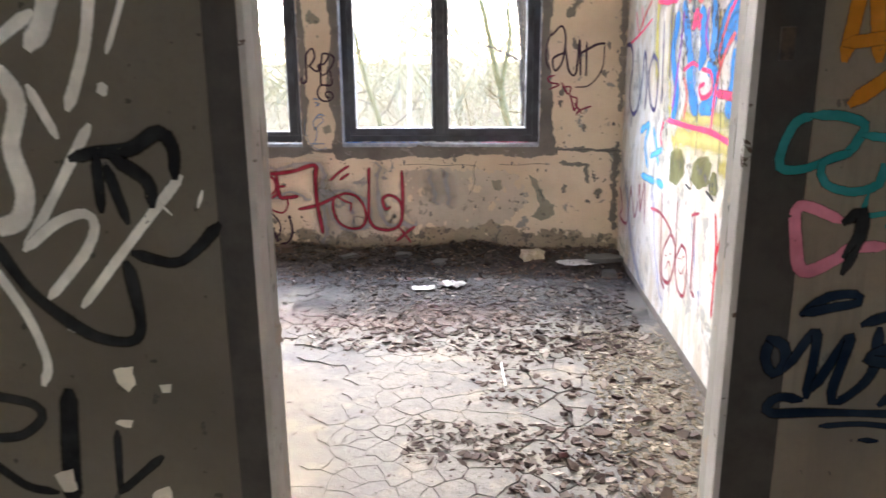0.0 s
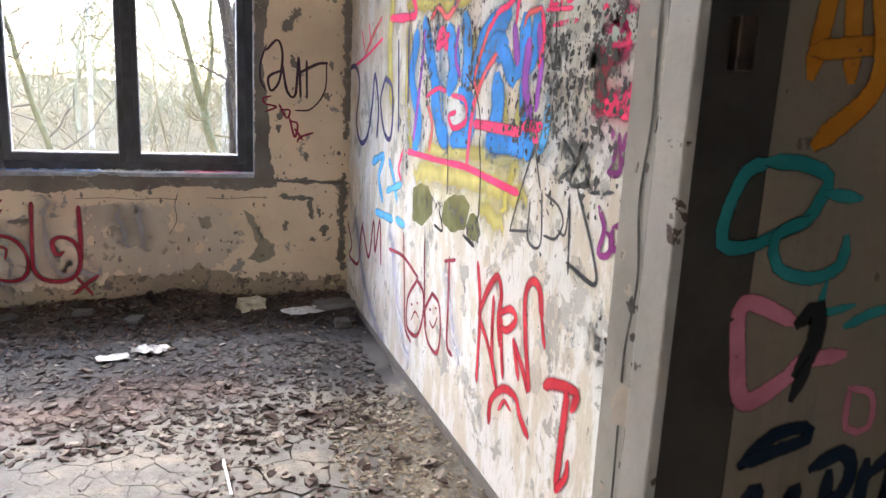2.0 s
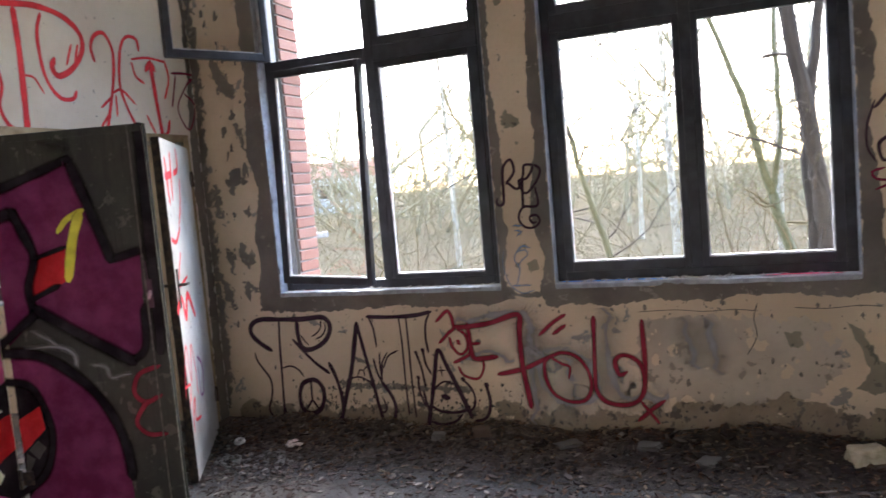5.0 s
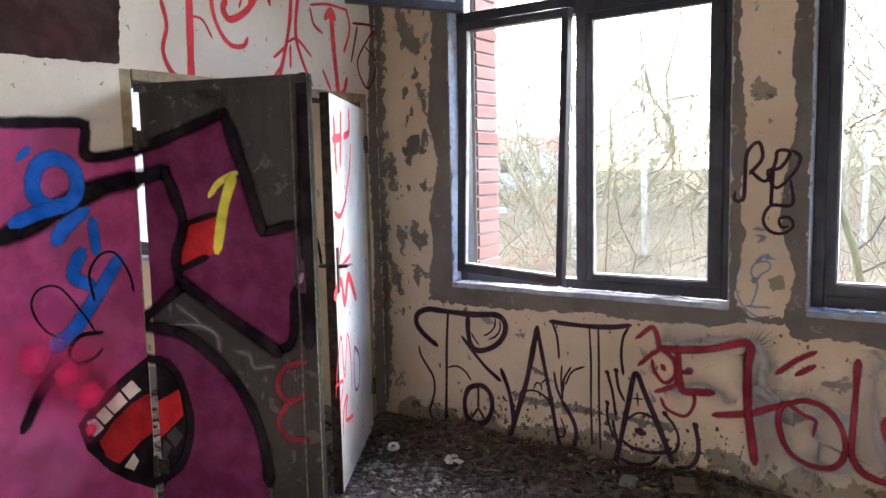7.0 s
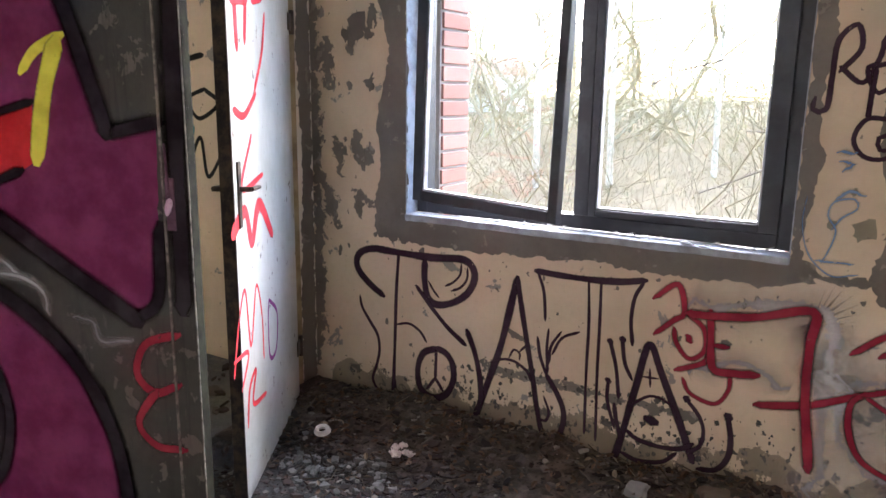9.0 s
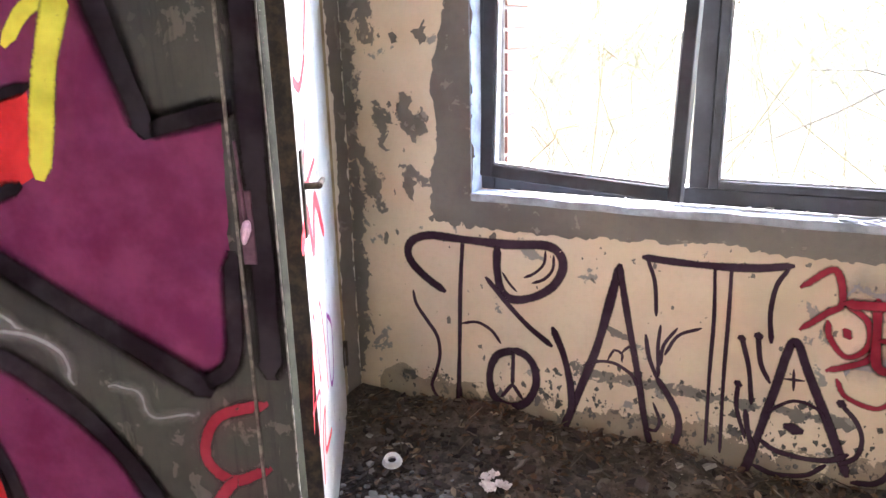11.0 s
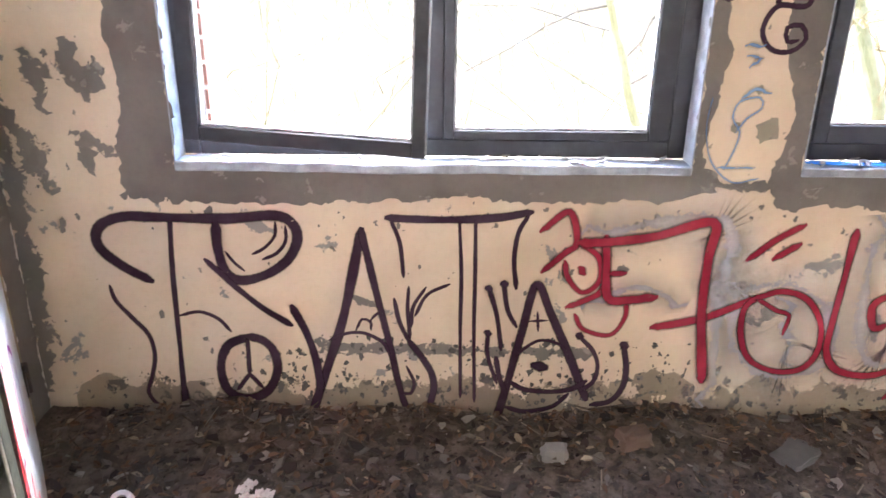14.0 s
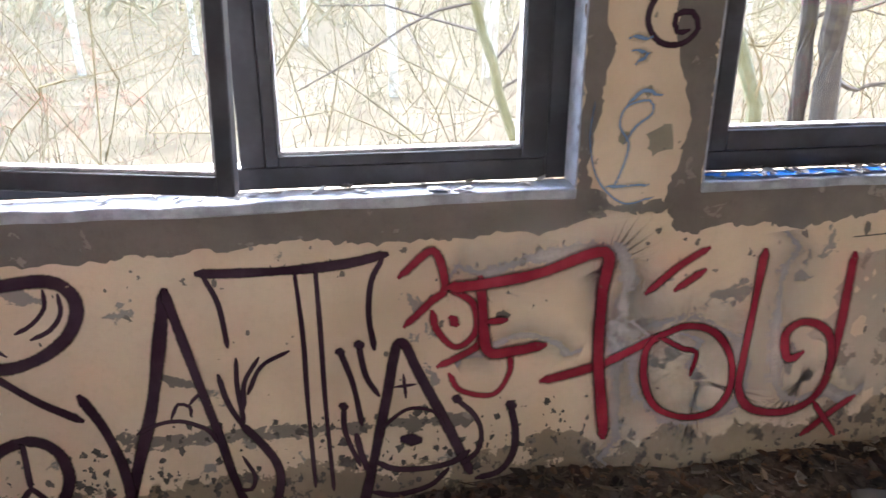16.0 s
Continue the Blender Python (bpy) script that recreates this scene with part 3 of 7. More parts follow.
crumbled("N", CEMENT_TORN, "grey cement showing through crumbled cream paint", (
    (0.13, [(-2.77, 0.15), (-2.75, 0.8), (-2.77, 1.5), (-2.75, 2.2), (-2.75, 3.2)]),
    (0.08, [(-2.45, 1.20), (-2.47, 1.12)]), (0.09, [(-2.52, 0.99), (-2.44, 0.95)]), (0.12, [(-2.70, 0.98), (-2.64, 0.85)]),
    (0.11, [(-2.46, 2.05), (-2.41, 1.93)]), (0.08, [(-2.43, 1.79), (-2.43, 1.74)]), (0.08, [(-2.55, 1.70), (-2.54, 1.63)]),
    (0.13, [(-2.64, 1.20), (-2.61, 1.10)]), (0.11, [(-2.52, 1.24), (-2.50, 1.16)]), (0.14, [(-2.69, 1.64), (-2.67, 1.50)]), (0.16, [(-2.6, 2.5), (-2.48, 2.3)]),
    (0.07, [(-1.85, 0.30), (-1.6, 0.285), (-1.2, 0.28), (-0.95, 0.28)]), (0.05, [(-1.72, 0.47), (-1.66, 0.45)]),
    (0.11, [(1.46, 2.35), (1.6, 2.2)]), (0.10, [(1.5, 2.0), (1.44, 1.9)]), (0.09, [(1.83, 0.3), (1.83, 0.9)]), (0.10, [(1.85, 1.2), (1.85, 2.4)]),
    (0.05, [(-0.60, 0.858), (-0.45, 0.862)]), (0.05, [(1.36, 0.87), (1.6, 0.865), (1.86, 0.86)]), (0.05, [(1.4, 0.76), (1.6, 0.75)]), (0.06, [(1.60, 0.74), (1.62, 0.62)])))
crumbled("N", STAIN_TORN, "damp dirt line along the foot of the wall", (
    (0.24, [(-2.6, 0.06), (-2.0, 0.03), (-1.4, 0.05), (-0.8, 0.03), (-0.2, 0.06), (0.4, 0.1), (1.0, 0.12), (1.86, 0.05)]),
    (0.12, [(-0.75, 0.16), (-0.62, 0.14)]), (0.14, [(-0.35, 0.16), (-0.3, 0.12)]), (0.14, [(0.3, 0.18), (0.6, 0.2), (0.9, 0.22)])))
PLASTER = peeled_paint("bare_grey_plaster", (0.48, 0.405, 0.32), (0.37, 0.31, 0.245), (0.27, 0.23, 0.185), 0.60, 3.5)
STAIN = peeled_paint("damp_stained_paint", (0.27, 0.245, 0.18), (0.19, 0.175, 0.13), (0.13, 0.12, 0.10), 0.6, 4)
patch("L", CEMENT, "grey plaster showing beside the corner", [
    [(6.39, 0.0), (6.495, 0.0), (6.495, 3.2), (6.46, 3.2), (6.45, 2.4), (6.42, 2.1), (6.40, 1.6), (6.43, 1.1), (6.4, 0.6)]])
patch("N", PLASTER, "bare grey plaster where the paint has come off", [
    [(0.12, 0.69), (0.35, 0.72), (0.7, 0.70), (1.0, 0.69), (1.1, 0.6), (1.12, 0.45), (1.02, 0.3), (0.9, 0.24), (0.5, 0.22), (0.2, 0.26), (0.05, 0.45)],
], 0.035)
patch("N", STAIN, "damp stains and dirty skirting of the wall", [
    [(1.14, 0.67), (1.22, 0.62), (1.26, 0.5), (1.36, 0.42), (1.36, 0.34), (1.26, 0.29), (1.17, 0.32), (1.24, 0.42), (1.2, 0.52)],
    [(0.84, 0.62), (0.92, 0.63), (0.93, 0.55), (0.86, 0.53)],
])
rng = random.Random(5)


def islands(surface, material, label, count, u0, u1, z0, z1, r0, r1, bias=1.0, power=3):
    g = Graffito(surface, material, label, "flaked_paint")
    for i in range(count):
        u, z = rng.uniform(u0, u1), z0 + (z1 - z0) * rng.random() ** bias
        r = r0 + (r1 - r0) * rng.random() ** power
        k = rng.randint(6, 9)
        s = rng.uniform(0.4, 1.0)
        g.fill([(u + r * s * math.cos(6.283 * j / k) * rng.uniform(0.6, 1.3), z + r * math.sin(6.283 * j / k) * rng.uniform(0.6, 1.3)) for j in range(k)], min(0.03, r * 0.5), max(0.002, r * 0.2), max(1.0, min(7.0, 0.05 / r)))
    return tagged(g.build(), kind="stuff")


DIRT = simple("dark_flake_scar", (0.06, 0.055, 0.05), (0.13, 0.12, 0.105), 40, 0.9)
islands("N", CEMENT, "grey spots of missing paint by the corner", 34, -2.68, -2.4, 0.6, 2.9, 0.012, 0.075)
islands("N", CEMENT, "grey spots of missing paint", 55, 1.34, 1.86, 0.2, 2.9, 0.008, 0.05)
islands("N", CEMENT, "small pits in the paint below the windows", 120, -2.4, 1.3, 0.12, 0.78, 0.004, 0.022, 1.4)
islands("N", DIRT, "dark speckled damp marks low on the wall", 260, -2.0, -0.6, 0.10, 0.33, 0.003, 0.016, 1.0, 2.0)
islands("N", DIRT, "dark speckles along the foot of the wall", 300, -2.6, 1.8, 0.03, 0.2, 0.003, 0.014, 1.3, 2.0)
islands("N", CEMENT, "plaster scars under the sill", 70, -2.4, 1.3, 0.70, 0.80, 0.004, 0.02, 1.0, 2.0)
islands("N", STAIN, "stains on the pier", 10, -0.62, -0.45, 1.0, 3.0, 0.012, 0.05)
patch("E", PEELED_COATS, "coats of paint peeled to grey and cream plaster beside the doorway", [
    [(2.25, 0.05), (3.25, 0.05), (3.15, 0.5), (3.3, 0.85), (3.2, 1.2), (3.45, 1.5), (3.5, 1.9), (3.3, 2.3), (3.4, 2.8), (2.25, 2.9)]], 0.05)
islands("E", PEELED_COATS, "beige coat showing under white paint", 150, 3.0, 4.6, 0.05, 3.0, 0.008, 0.06)
for side in "JK":
    g = Graffito(side, DIRT, "dark broken joint between steel frame and plaster", "crack")
    g.stroke(0.012, [(DY0 + 0.052 + 0.008 * noise.noise((k * 0.7, 3.1, 0)), k * 0.12) for k in range(18)])
    g.stroke(0.005, [(DY0 + 0.075 + 0.012 * noise.noise((k * 0.9, 8.1, 0)), k * 0.1 + 0.9) for k in range(9)])
    g.build()
    islands(side, DIRT, "chipped dark spots along the jamb", 40, DY0 + 0.045, DY0 + 0.075, 0.0, 2.1, 0.004, 0.018)
    islands(side, PLASTER, "worn blotches on the jamb", 24, DY0 + 0.06, DY1 - 0.01, 0.0, 2.1, 0.008, 0.05)
islands("N", CREAM, "islands of cream paint left on the bare plaster", 26, 0.1, 1.1, 0.24, 0.7, 0.01, 0.06)
g = Graffito("N", BLACK, "black lettering on the wall of the neighbouring room")
g.stroke(0.03, [(-3.75, 1.75), (-3.6, 1.78), (-3.72, 1.6), (-3.5, 1.62)])
g.stroke(0.025, [(-3.5, 1.45), (-3.62, 1.4), (-3.55, 1.3), (-3.4, 1.38), (-3.5, 1.45)])
g.stroke(0.025, [(-3.7, 1.2), (-3.68, 1.0), (-3.55, 1.2), (-3.5, 1.0), (-3.35, 1.15), (-3.3, 0.95)])
g.build()
g = Graffito("N", TEAL, "teal scribble on the wall of the neighbouring room")
g.stroke(0.04, [(-3.9, 1.3), (-3.85, 1.05), (-3.75, 1.3), (-3.7, 1.0), (-3.6, 1.25)])
g.build()
g = Graffito("N", DIRT, "thin horizontal crack in the plaster", "crack")
g.stroke(0.006, [(1.36, 0.87), (1.5, 0.865), (1.62, 0.87), (1.75, 0.86), (1.86, 0.865)])
g.stroke(0.004, [(0.1, 0.745), (0.3, 0.752), (0.45, 0.741), (0.6, 0.748), (0.72, 0.739)])
g.stroke(0.004, [(0.9, 0.752), (1.05, 0.745), (1.2, 0.757), (1.3, 0.75)])
g.stroke(0.005, [(0.72, 0.78), (0.70, 0.70), (0.71, 0.6), (0.66, 0.5)])
g.build()

g = Graffito("N", PLUM, "dark plum marker lettering with a peace sign and an eye")
g.stroke(0.034, [(-2.370, 0.527), (-2.437, 0.564), (-2.502, 0.618), (-2.523, 0.667), (-2.499, 0.714), (-2.425, 0.741), (-2.307, 0.740), (-2.114, 0.738), (-1.962, 0.750), (-1.908, 0.728), (-1.891, 0.677), (-1.922, 0.608), (-1.991, 0.554), (-2.080, 0.529), (-2.127, 0.557), (-2.144, 0.636), (-2.144, 0.718)])
g.stroke(0.019, [(-2.284, 0.731), (-2.297, 0.547), (-2.304, 0.335), (-2.311, 0.155), (-2.314, 0.056)])
g.stroke(0.031, [(-2.311, 0.131), (-2.312, 0.051)])
g.stroke(0.016, [(-2.505, 0.504), (-2.493, 0.452), (-2.448, 0.390), (-2.403, 0.328), (-2.394, 0.250), (-2.414, 0.169), (-2.434, 0.109), (-2.411, 0.063), (-2.369, 0.043), (-2.314, 0.056)])
g.stroke(0.013, [(-2.291, 0.401), (-2.228, 0.416), (-2.169, 0.392), (-2.132, 0.347)])
g.stroke(0.022, [(-2.187, 0.598), (-2.147, 0.556), (-2.092, 0.498), (-2.017, 0.430), (-1.931, 0.372)])
g.stroke(0.011, [(-2.122, 0.627), (-2.095, 0.589), (-2.068, 0.564)])
g.stroke(0.012, [(-1.958, 0.726), (-1.962, 0.683), (-1.996, 0.643), (-2.035, 0.621)])
g.stroke(0.012, [(-1.927, 0.714), (-1.929, 0.666), (-1.959, 0.625), (-2.004, 0.603)])
g.stroke(0.034, [(-2.077, 0.325), (-2.146, 0.292), (-2.177, 0.211), (-2.163, 0.121), (-2.098, 0.088), (-2.029, 0.117), (-1.989, 0.193), (-1.995, 0.271), (-2.033, 0.316), (-2.077, 0.325)])
g.stroke(0.016, [(-2.079, 0.319), (-2.083, 0.185)])
g.stroke(0.016, [(-2.083, 0.185), (-2.127, 0.124)])
g.stroke(0.016, [(-2.083, 0.185), (-2.043, 0.132)])
g.stroke(0.031, [(-1.876, 0.043), (-1.817, 0.219), (-1.755, 0.416), (-1.692, 0.705)])
g.stroke(0.029, [(-1.924, 0.436), (-1.883, 0.344), (-1.856, 0.238), (-1.845, 0.127)])
g.stroke(0.025, [(-1.692, 0.705), (-1.652, 0.504), (-1.609, 0.301), (-1.581, 0.151), (-1.550, 0.052), (-1.492, 0.046), (-1.465, 0.117), (-1.467, 0.183), (-1.497, 0.246), (-1.546, 0.316)])
g.stroke(0.013, [(-1.805, 0.318), (-1.747, 0.343), (-1.689, 0.343), (-1.632, 0.310), (-1.612, 0.269)])
g.stroke(0.011, [(-1.718, 0.356), (-1.698, 0.395), (-1.670, 0.385), (-1.670, 0.360)])
g.stroke(0.011, [(-1.670, 0.391), (-1.647, 0.417), (-1.623, 0.405)])
g.stroke(0.015, [(-1.592, 0.468), (-1.576, 0.387), (-1.546, 0.316)])
g.stroke(0.013, [(-1.545, 0.511), (-1.549, 0.430), (-1.541, 0.327)])
g.stroke(0.013, [(-1.491, 0.510), (-1.531, 0.442), (-1.538, 0.369)])
g.stroke(0.013, [(-1.416, 0.523), (-1.486, 0.485), (-1.524, 0.411)])
g.stroke(0.012, [(-1.554, 0.219), (-1.529, 0.156), (-1.542, 0.114), (-1.571, 0.118)])
g.stroke(0.027, [(-1.609, 0.746), (-1.495, 0.742), (-1.374, 0.743), (-1.256, 0.752), (-1.166, 0.770)])
g.stroke(0.015, [(-1.600, 0.741), (-1.572, 0.664), (-1.561, 0.549)])
g.stroke(0.017, [(-1.173, 0.759), (-1.202, 0.700), (-1.211, 0.607), (-1.200, 0.513)])
g.stroke(0.013, [(-1.386, 0.737), (-1.377, 0.560), (-1.377, 0.361), (-1.372, 0.103)])
g.stroke(0.013, [(-1.336, 0.740), (-1.333, 0.563), (-1.332, 0.364), (-1.324, 0.086)])
g.stroke(0.016, [(-1.287, 0.511), (-1.258, 0.410), (-1.240, 0.288)])
g.stroke(0.016, [(-1.240, 0.526), (-1.224, 0.433), (-1.193, 0.374)])
g.stroke(0.016, [(-1.286, 0.347), (-1.284, 0.264), (-1.250, 0.159)])
g.stroke(0.027, [(-1.291, 0.511), (-1.284, 0.509)])
g.stroke(0.027, [(-1.243, 0.527), (-1.234, 0.526)])
g.stroke(0.027, [(-1.290, 0.351), (-1.282, 0.347)])
g.stroke(0.029, [(-0.988, 0.344), (-0.979, 0.340)])
g.stroke(0.034, [(-0.838, 0.311), (-0.829, 0.306)])
g.stroke(0.029, [(-1.249, 0.003), (-1.213, 0.163), (-1.174, 0.356), (-1.136, 0.526), (-1.083, 0.423), (-1.004, 0.245), (-0.944, 0.101)])
g.stroke(0.009, [(-1.127, 0.429), (-1.121, 0.360)])
g.stroke(0.009, [(-1.150, 0.394), (-1.095, 0.398)])
g.stroke(0.011, [(-1.193, 0.267), (-1.118, 0.323), (-1.046, 0.308), (-1.014, 0.255)])
g.stroke(0.02, [(-1.204, 0.163), (-1.156, 0.135), (-1.064, 0.127), (-0.993, 0.140), (-0.951, 0.170)])
g.stroke(0.045, [(-1.123, 0.227), (-1.094, 0.223)])
g.stroke(0.022, [(-1.256, 0.255), (-1.242, 0.182), (-1.219, 0.118)])
g.stroke(0.016, [(-0.985, 0.340), (-0.939, 0.292), (-0.915, 0.232), (-0.925, 0.168), (-0.965, 0.132)])
g.stroke(0.022, [(-0.834, 0.301), (-0.818, 0.220), (-0.825, 0.145), (-0.862, 0.092), (-0.923, 0.077)])
g.stroke(0.018, [(-1.215, 0.063), (-1.149, 0.047), (-1.058, 0.068), (-1.008, 0.117)])
g.build()
g = Graffito("N", HALO, "pale grey sprayed wash behind red lettering")
g.stroke(0.26, [(-0.935, 0.699), (-0.770, 0.740), (-0.558, 0.739), (-0.538, 0.543)])
g.stroke(0.28, [(-0.551, 0.617), (-0.541, 0.429), (-0.525, 0.146)])
g.stroke(0.28, [(-0.518, 0.503), (-0.338, 0.536), (-0.187, 0.436), (-0.160, 0.271), (-0.308, 0.194), (-0.469, 0.304), (-0.496, 0.444)])
g.stroke(0.26, [(-0.327, 0.409), (-0.280, 0.304)])
g.stroke(0.28, [(-0.093, 0.676), (-0.075, 0.465), (-0.019, 0.257), (0.143, 0.261)])
g.stroke(0.2, [(0.340, 0.646), (0.392, 0.485)])
g.stroke(0.2, [(0.463, 0.638), (0.513, 0.455)])
g.stroke(0.16, [(-0.937, 0.466), (-0.817, 0.520), (-0.695, 0.481)])
g.build()
g = Graffito("N", CRIMSON, "dark red sprayed lettering with a small figure")
g.stroke(0.029, [(-1.128, 0.710), (-1.047, 0.772), (-1.017, 0.671), (-1.050, 0.638), (-1.117, 0.573)])
g.stroke(0.025, [(-1.051, 0.603), (-1.036, 0.549), (-0.987, 0.499), (-0.936, 0.540), (-0.944, 0.621), (-1.009, 0.670)])
g.stroke(0.029, [(-1.030, 0.447), (-0.936, 0.494), (-0.916, 0.538)])
g.stroke(0.022, [(-1.005, 0.417), (-0.972, 0.366), (-0.885, 0.347), (-0.842, 0.410), (-0.843, 0.467)])
g.stroke(0.034, [(-0.999, 0.581), (-0.989, 0.570)])
g.stroke(0.04, [(-0.927, 0.685), (-0.919, 0.610), (-0.903, 0.482), (-0.834, 0.475), (-0.756, 0.487)])
g.stroke(0.027, [(-0.902, 0.564), (-0.860, 0.570)])
g.stroke(0.043, [(-1.001, 0.669), (-0.902, 0.676), (-0.769, 0.696), (-0.601, 0.742), (-0.599, 0.621), (-0.595, 0.434), (-0.559, 0.181)])
g.stroke(0.038, [(-0.745, 0.376), (-0.585, 0.414), (-0.426, 0.486)])
g.stroke(0.029, [(-0.427, 0.492), (-0.460, 0.441), (-0.453, 0.342), (-0.409, 0.257), (-0.320, 0.216), (-0.233, 0.227), (-0.192, 0.295), (-0.202, 0.397), (-0.259, 0.481), (-0.345, 0.511), (-0.426, 0.486)])
g.stroke(0.02, [(-0.426, 0.486), (-0.349, 0.440), (-0.310, 0.427), (-0.317, 0.359)])
g.stroke(0.029, [(-0.472, 0.621), (-0.396, 0.688), (-0.320, 0.736)])
g.stroke(0.029, [(-0.391, 0.624), (-0.323, 0.673)])
g.stroke(0.034, [(-0.154, 0.716), (-0.157, 0.587), (-0.164, 0.394), (-0.162, 0.292), (-0.115, 0.225), (-0.012, 0.203), (0.075, 0.236), (0.113, 0.327), (0.090, 0.451), (0.008, 0.497), (-0.046, 0.462), (-0.025, 0.381), (0.012, 0.397)])
g.stroke(0.038, [(0.115, 0.690), (0.119, 0.566), (0.120, 0.408), (0.113, 0.327)])
g.stroke(0.031, [(0.072, 0.118), (0.136, 0.176), (0.210, 0.233)])
g.stroke(0.022, [(0.087, 0.224), (0.178, 0.106)])
g.build()
g = Graffito("N", PLUM, "small black looping tag on the pier")
g.stroke(0.018, [(-0.669, 1.441), (-0.672, 1.406), (-0.634, 1.406), (-0.627, 1.513), (-0.620, 1.618), (-0.573, 1.663), (-0.555, 1.593), (-0.606, 1.524)])
g.stroke(0.016, [(-0.606, 1.536), (-0.540, 1.489), (-0.501, 1.570), (-0.493, 1.622), (-0.442, 1.614), (-0.480, 1.547), (-0.531, 1.535), (-0.507, 1.466), (-0.476, 1.467), (-0.418, 1.535), (-0.400, 1.591), (-0.432, 1.621)])
g.stroke(0.015, [(-0.515, 1.489), (-0.515, 1.385), (-0.508, 1.535)])
g.stroke(0.015, [(-0.436, 1.490), (-0.429, 1.386), (-0.515, 1.38), (-0.547, 1.316), (-0.515, 1.264), (-0.458, 1.258), (-0.421, 1.292), (-0.44, 1.329), (-0.479, 1.322), (-0.472, 1.285), (-0.445, 1.288)])
g.build()
g = Graffito("N", BLUE_FADED, "faint blue scribbles on the pier")
g.stroke(0.03, [(-0.579, 1.272), (-0.54, 1.275)])
g.stroke(0.026, [(-0.57, 1.243), (-0.537, 1.235), (-0.56, 1.216)])
g.stroke(0.026, [(-0.571, 1.122), (-0.54, 1.152), (-0.499, 1.143)])
g.stroke(0.015, [(-0.574, 1.028), (-0.551, 1.066), (-0.512, 1.097), (-0.522, 1.128), (-0.579, 1.114), (-0.592, 1.068), (-0.566, 1.027), (-0.571, 0.979), (-0.593, 0.915)])
g.stroke(0.022, [(-0.609, 0.916), (-0.509, 0.919)])
g.stroke(0.013, [(-0.66, 1.124), (-0.664, 1.031), (-0.635, 0.933), (-0.565, 0.872), (-0.49, 0.885)])
g.build()
g = Graffito("N", PLUM, "thin black tag beside the window")
g.stroke(0.017, [(1.299, 1.743), (1.371, 1.812), (1.405, 1.725), (1.385, 1.550), (1.331, 1.480), (1.314, 1.569), (1.404, 1.620)])
g.stroke(0.017, [(1.404, 1.655), (1.438, 1.479), (1.492, 1.461), (1.512, 1.707), (1.528, 1.442)])
g.stroke(0.017, [(1.566, 1.689), (1.571, 1.442)])
g.stroke(0.02, [(1.511, 1.602), (1.638, 1.671), (1.703, 1.681)])
g.stroke(0.011, [(1.703, 1.689), (1.692, 1.494), (1.600, 1.370), (1.491, 1.354)])
g.stroke(0.011, [(1.299, 1.778), (1.262, 1.656), (1.261, 1.552), (1.295, 1.481)])
g.build()
g = Graffito("N", WINE, "small wine red tag beside the window")
g.stroke(0.014, [(1.330, 1.445), (1.277, 1.428), (1.294, 1.393), (1.365, 1.374), (1.293, 1.340)])
g.stroke(0.014, [(1.383, 1.391), (1.436, 1.301), (1.455, 1.355), (1.401, 1.356)])
g.stroke(0.014, [(1.454, 1.301), (1.489, 1.175), (1.508, 1.264), (1.454, 1.283)])
g.stroke(0.014, [(1.490, 1.229), (1.544, 1.156)])
g.stroke(0.014, [(1.617, 1.208), (1.526, 1.174), (1.507, 1.139)])
g.build()
g = Graffito("E", LILAC, "pale lilac haze of spray low on the wall")
g.stroke(0.35, [(6.204, 0.618), (5.938, 0.272), (5.487, 0.042)])
g.stroke(0.3, [(5.271, 0.700), (5.135, 0.405), (4.931, 0.159)])
g.stroke(0.2, [(4.308, 0.724), (4.229, 0.545), (4.157, 0.434)])
g.build()
g = Graffito("E", OLIVE, "olive green sprayed blobs")
g.fill([(4.892, 1.039), (4.797, 1.076), (4.646, 1.088), (4.570, 1.040), (4.569, 0.956), (4.724, 0.876), (4.887, 0.882)])
g.fill([(4.405, 1.045), (4.290, 1.093), (4.155, 1.115), (4.074, 1.072), (4.115, 0.979), (4.303, 0.926), (4.435, 0.955)])
g.fill([(4.072, 1.053), (3.985, 1.046), (3.948, 0.999), (3.975, 0.950), (4.086, 0.944), (4.116, 0.993)])
g.build()
g = Graffito("E", YELLOW_MIST, "washed yellow spray ground of a colourful mural")
g.stroke(0.26, [(5.403, 1.991), (5.455, 1.767), (5.382, 1.475)])
g.stroke(0.2, [(5.065, 1.801), (5.072, 1.563), (4.995, 1.283)])
g.stroke(0.2, [(5.058, 1.961), (4.521, 1.901), (4.207, 1.899)])
g.stroke(0.2, [(4.654, 1.252), (4.234, 1.283), (3.906, 1.303), (3.661, 1.310)])
g.stroke(0.26, [(4.808, 1.141), (4.282, 1.176), (3.888, 1.188), (3.640, 1.176)])
g.stroke(0.2, [(3.925, 1.099), (3.796, 1.055)])
g.stroke(0.16, [(4.107, 1.713), (4.075, 1.574)])
g.stroke(0.12, [(3.811, 1.538), (3.754, 1.396)])
g.stroke(0.12, [(3.645, 1.581), (3.678, 1.418)])
g.stroke(0.14, [(3.742, 1.150), (3.661, 1.306)])
g.build()
g = Graffito("E", BLUE_MIST, "soft blue overspray round the letters")
g.stroke(0.2, [(4.898, 1.791), (4.939, 1.563), (4.828, 1.283)])
g.stroke(0.22, [(4.577, 1.794), (4.502, 1.518), (4.438, 1.325)])
g.stroke(0.2, [(4.249, 1.792), (4.186, 1.564), (4.155, 1.358)])
g.stroke(0.22, [(4.083, 1.624), (3.950, 1.751), (3.800, 1.801)])
g.stroke(0.2, [(3.874, 1.564), (3.866, 1.360)])
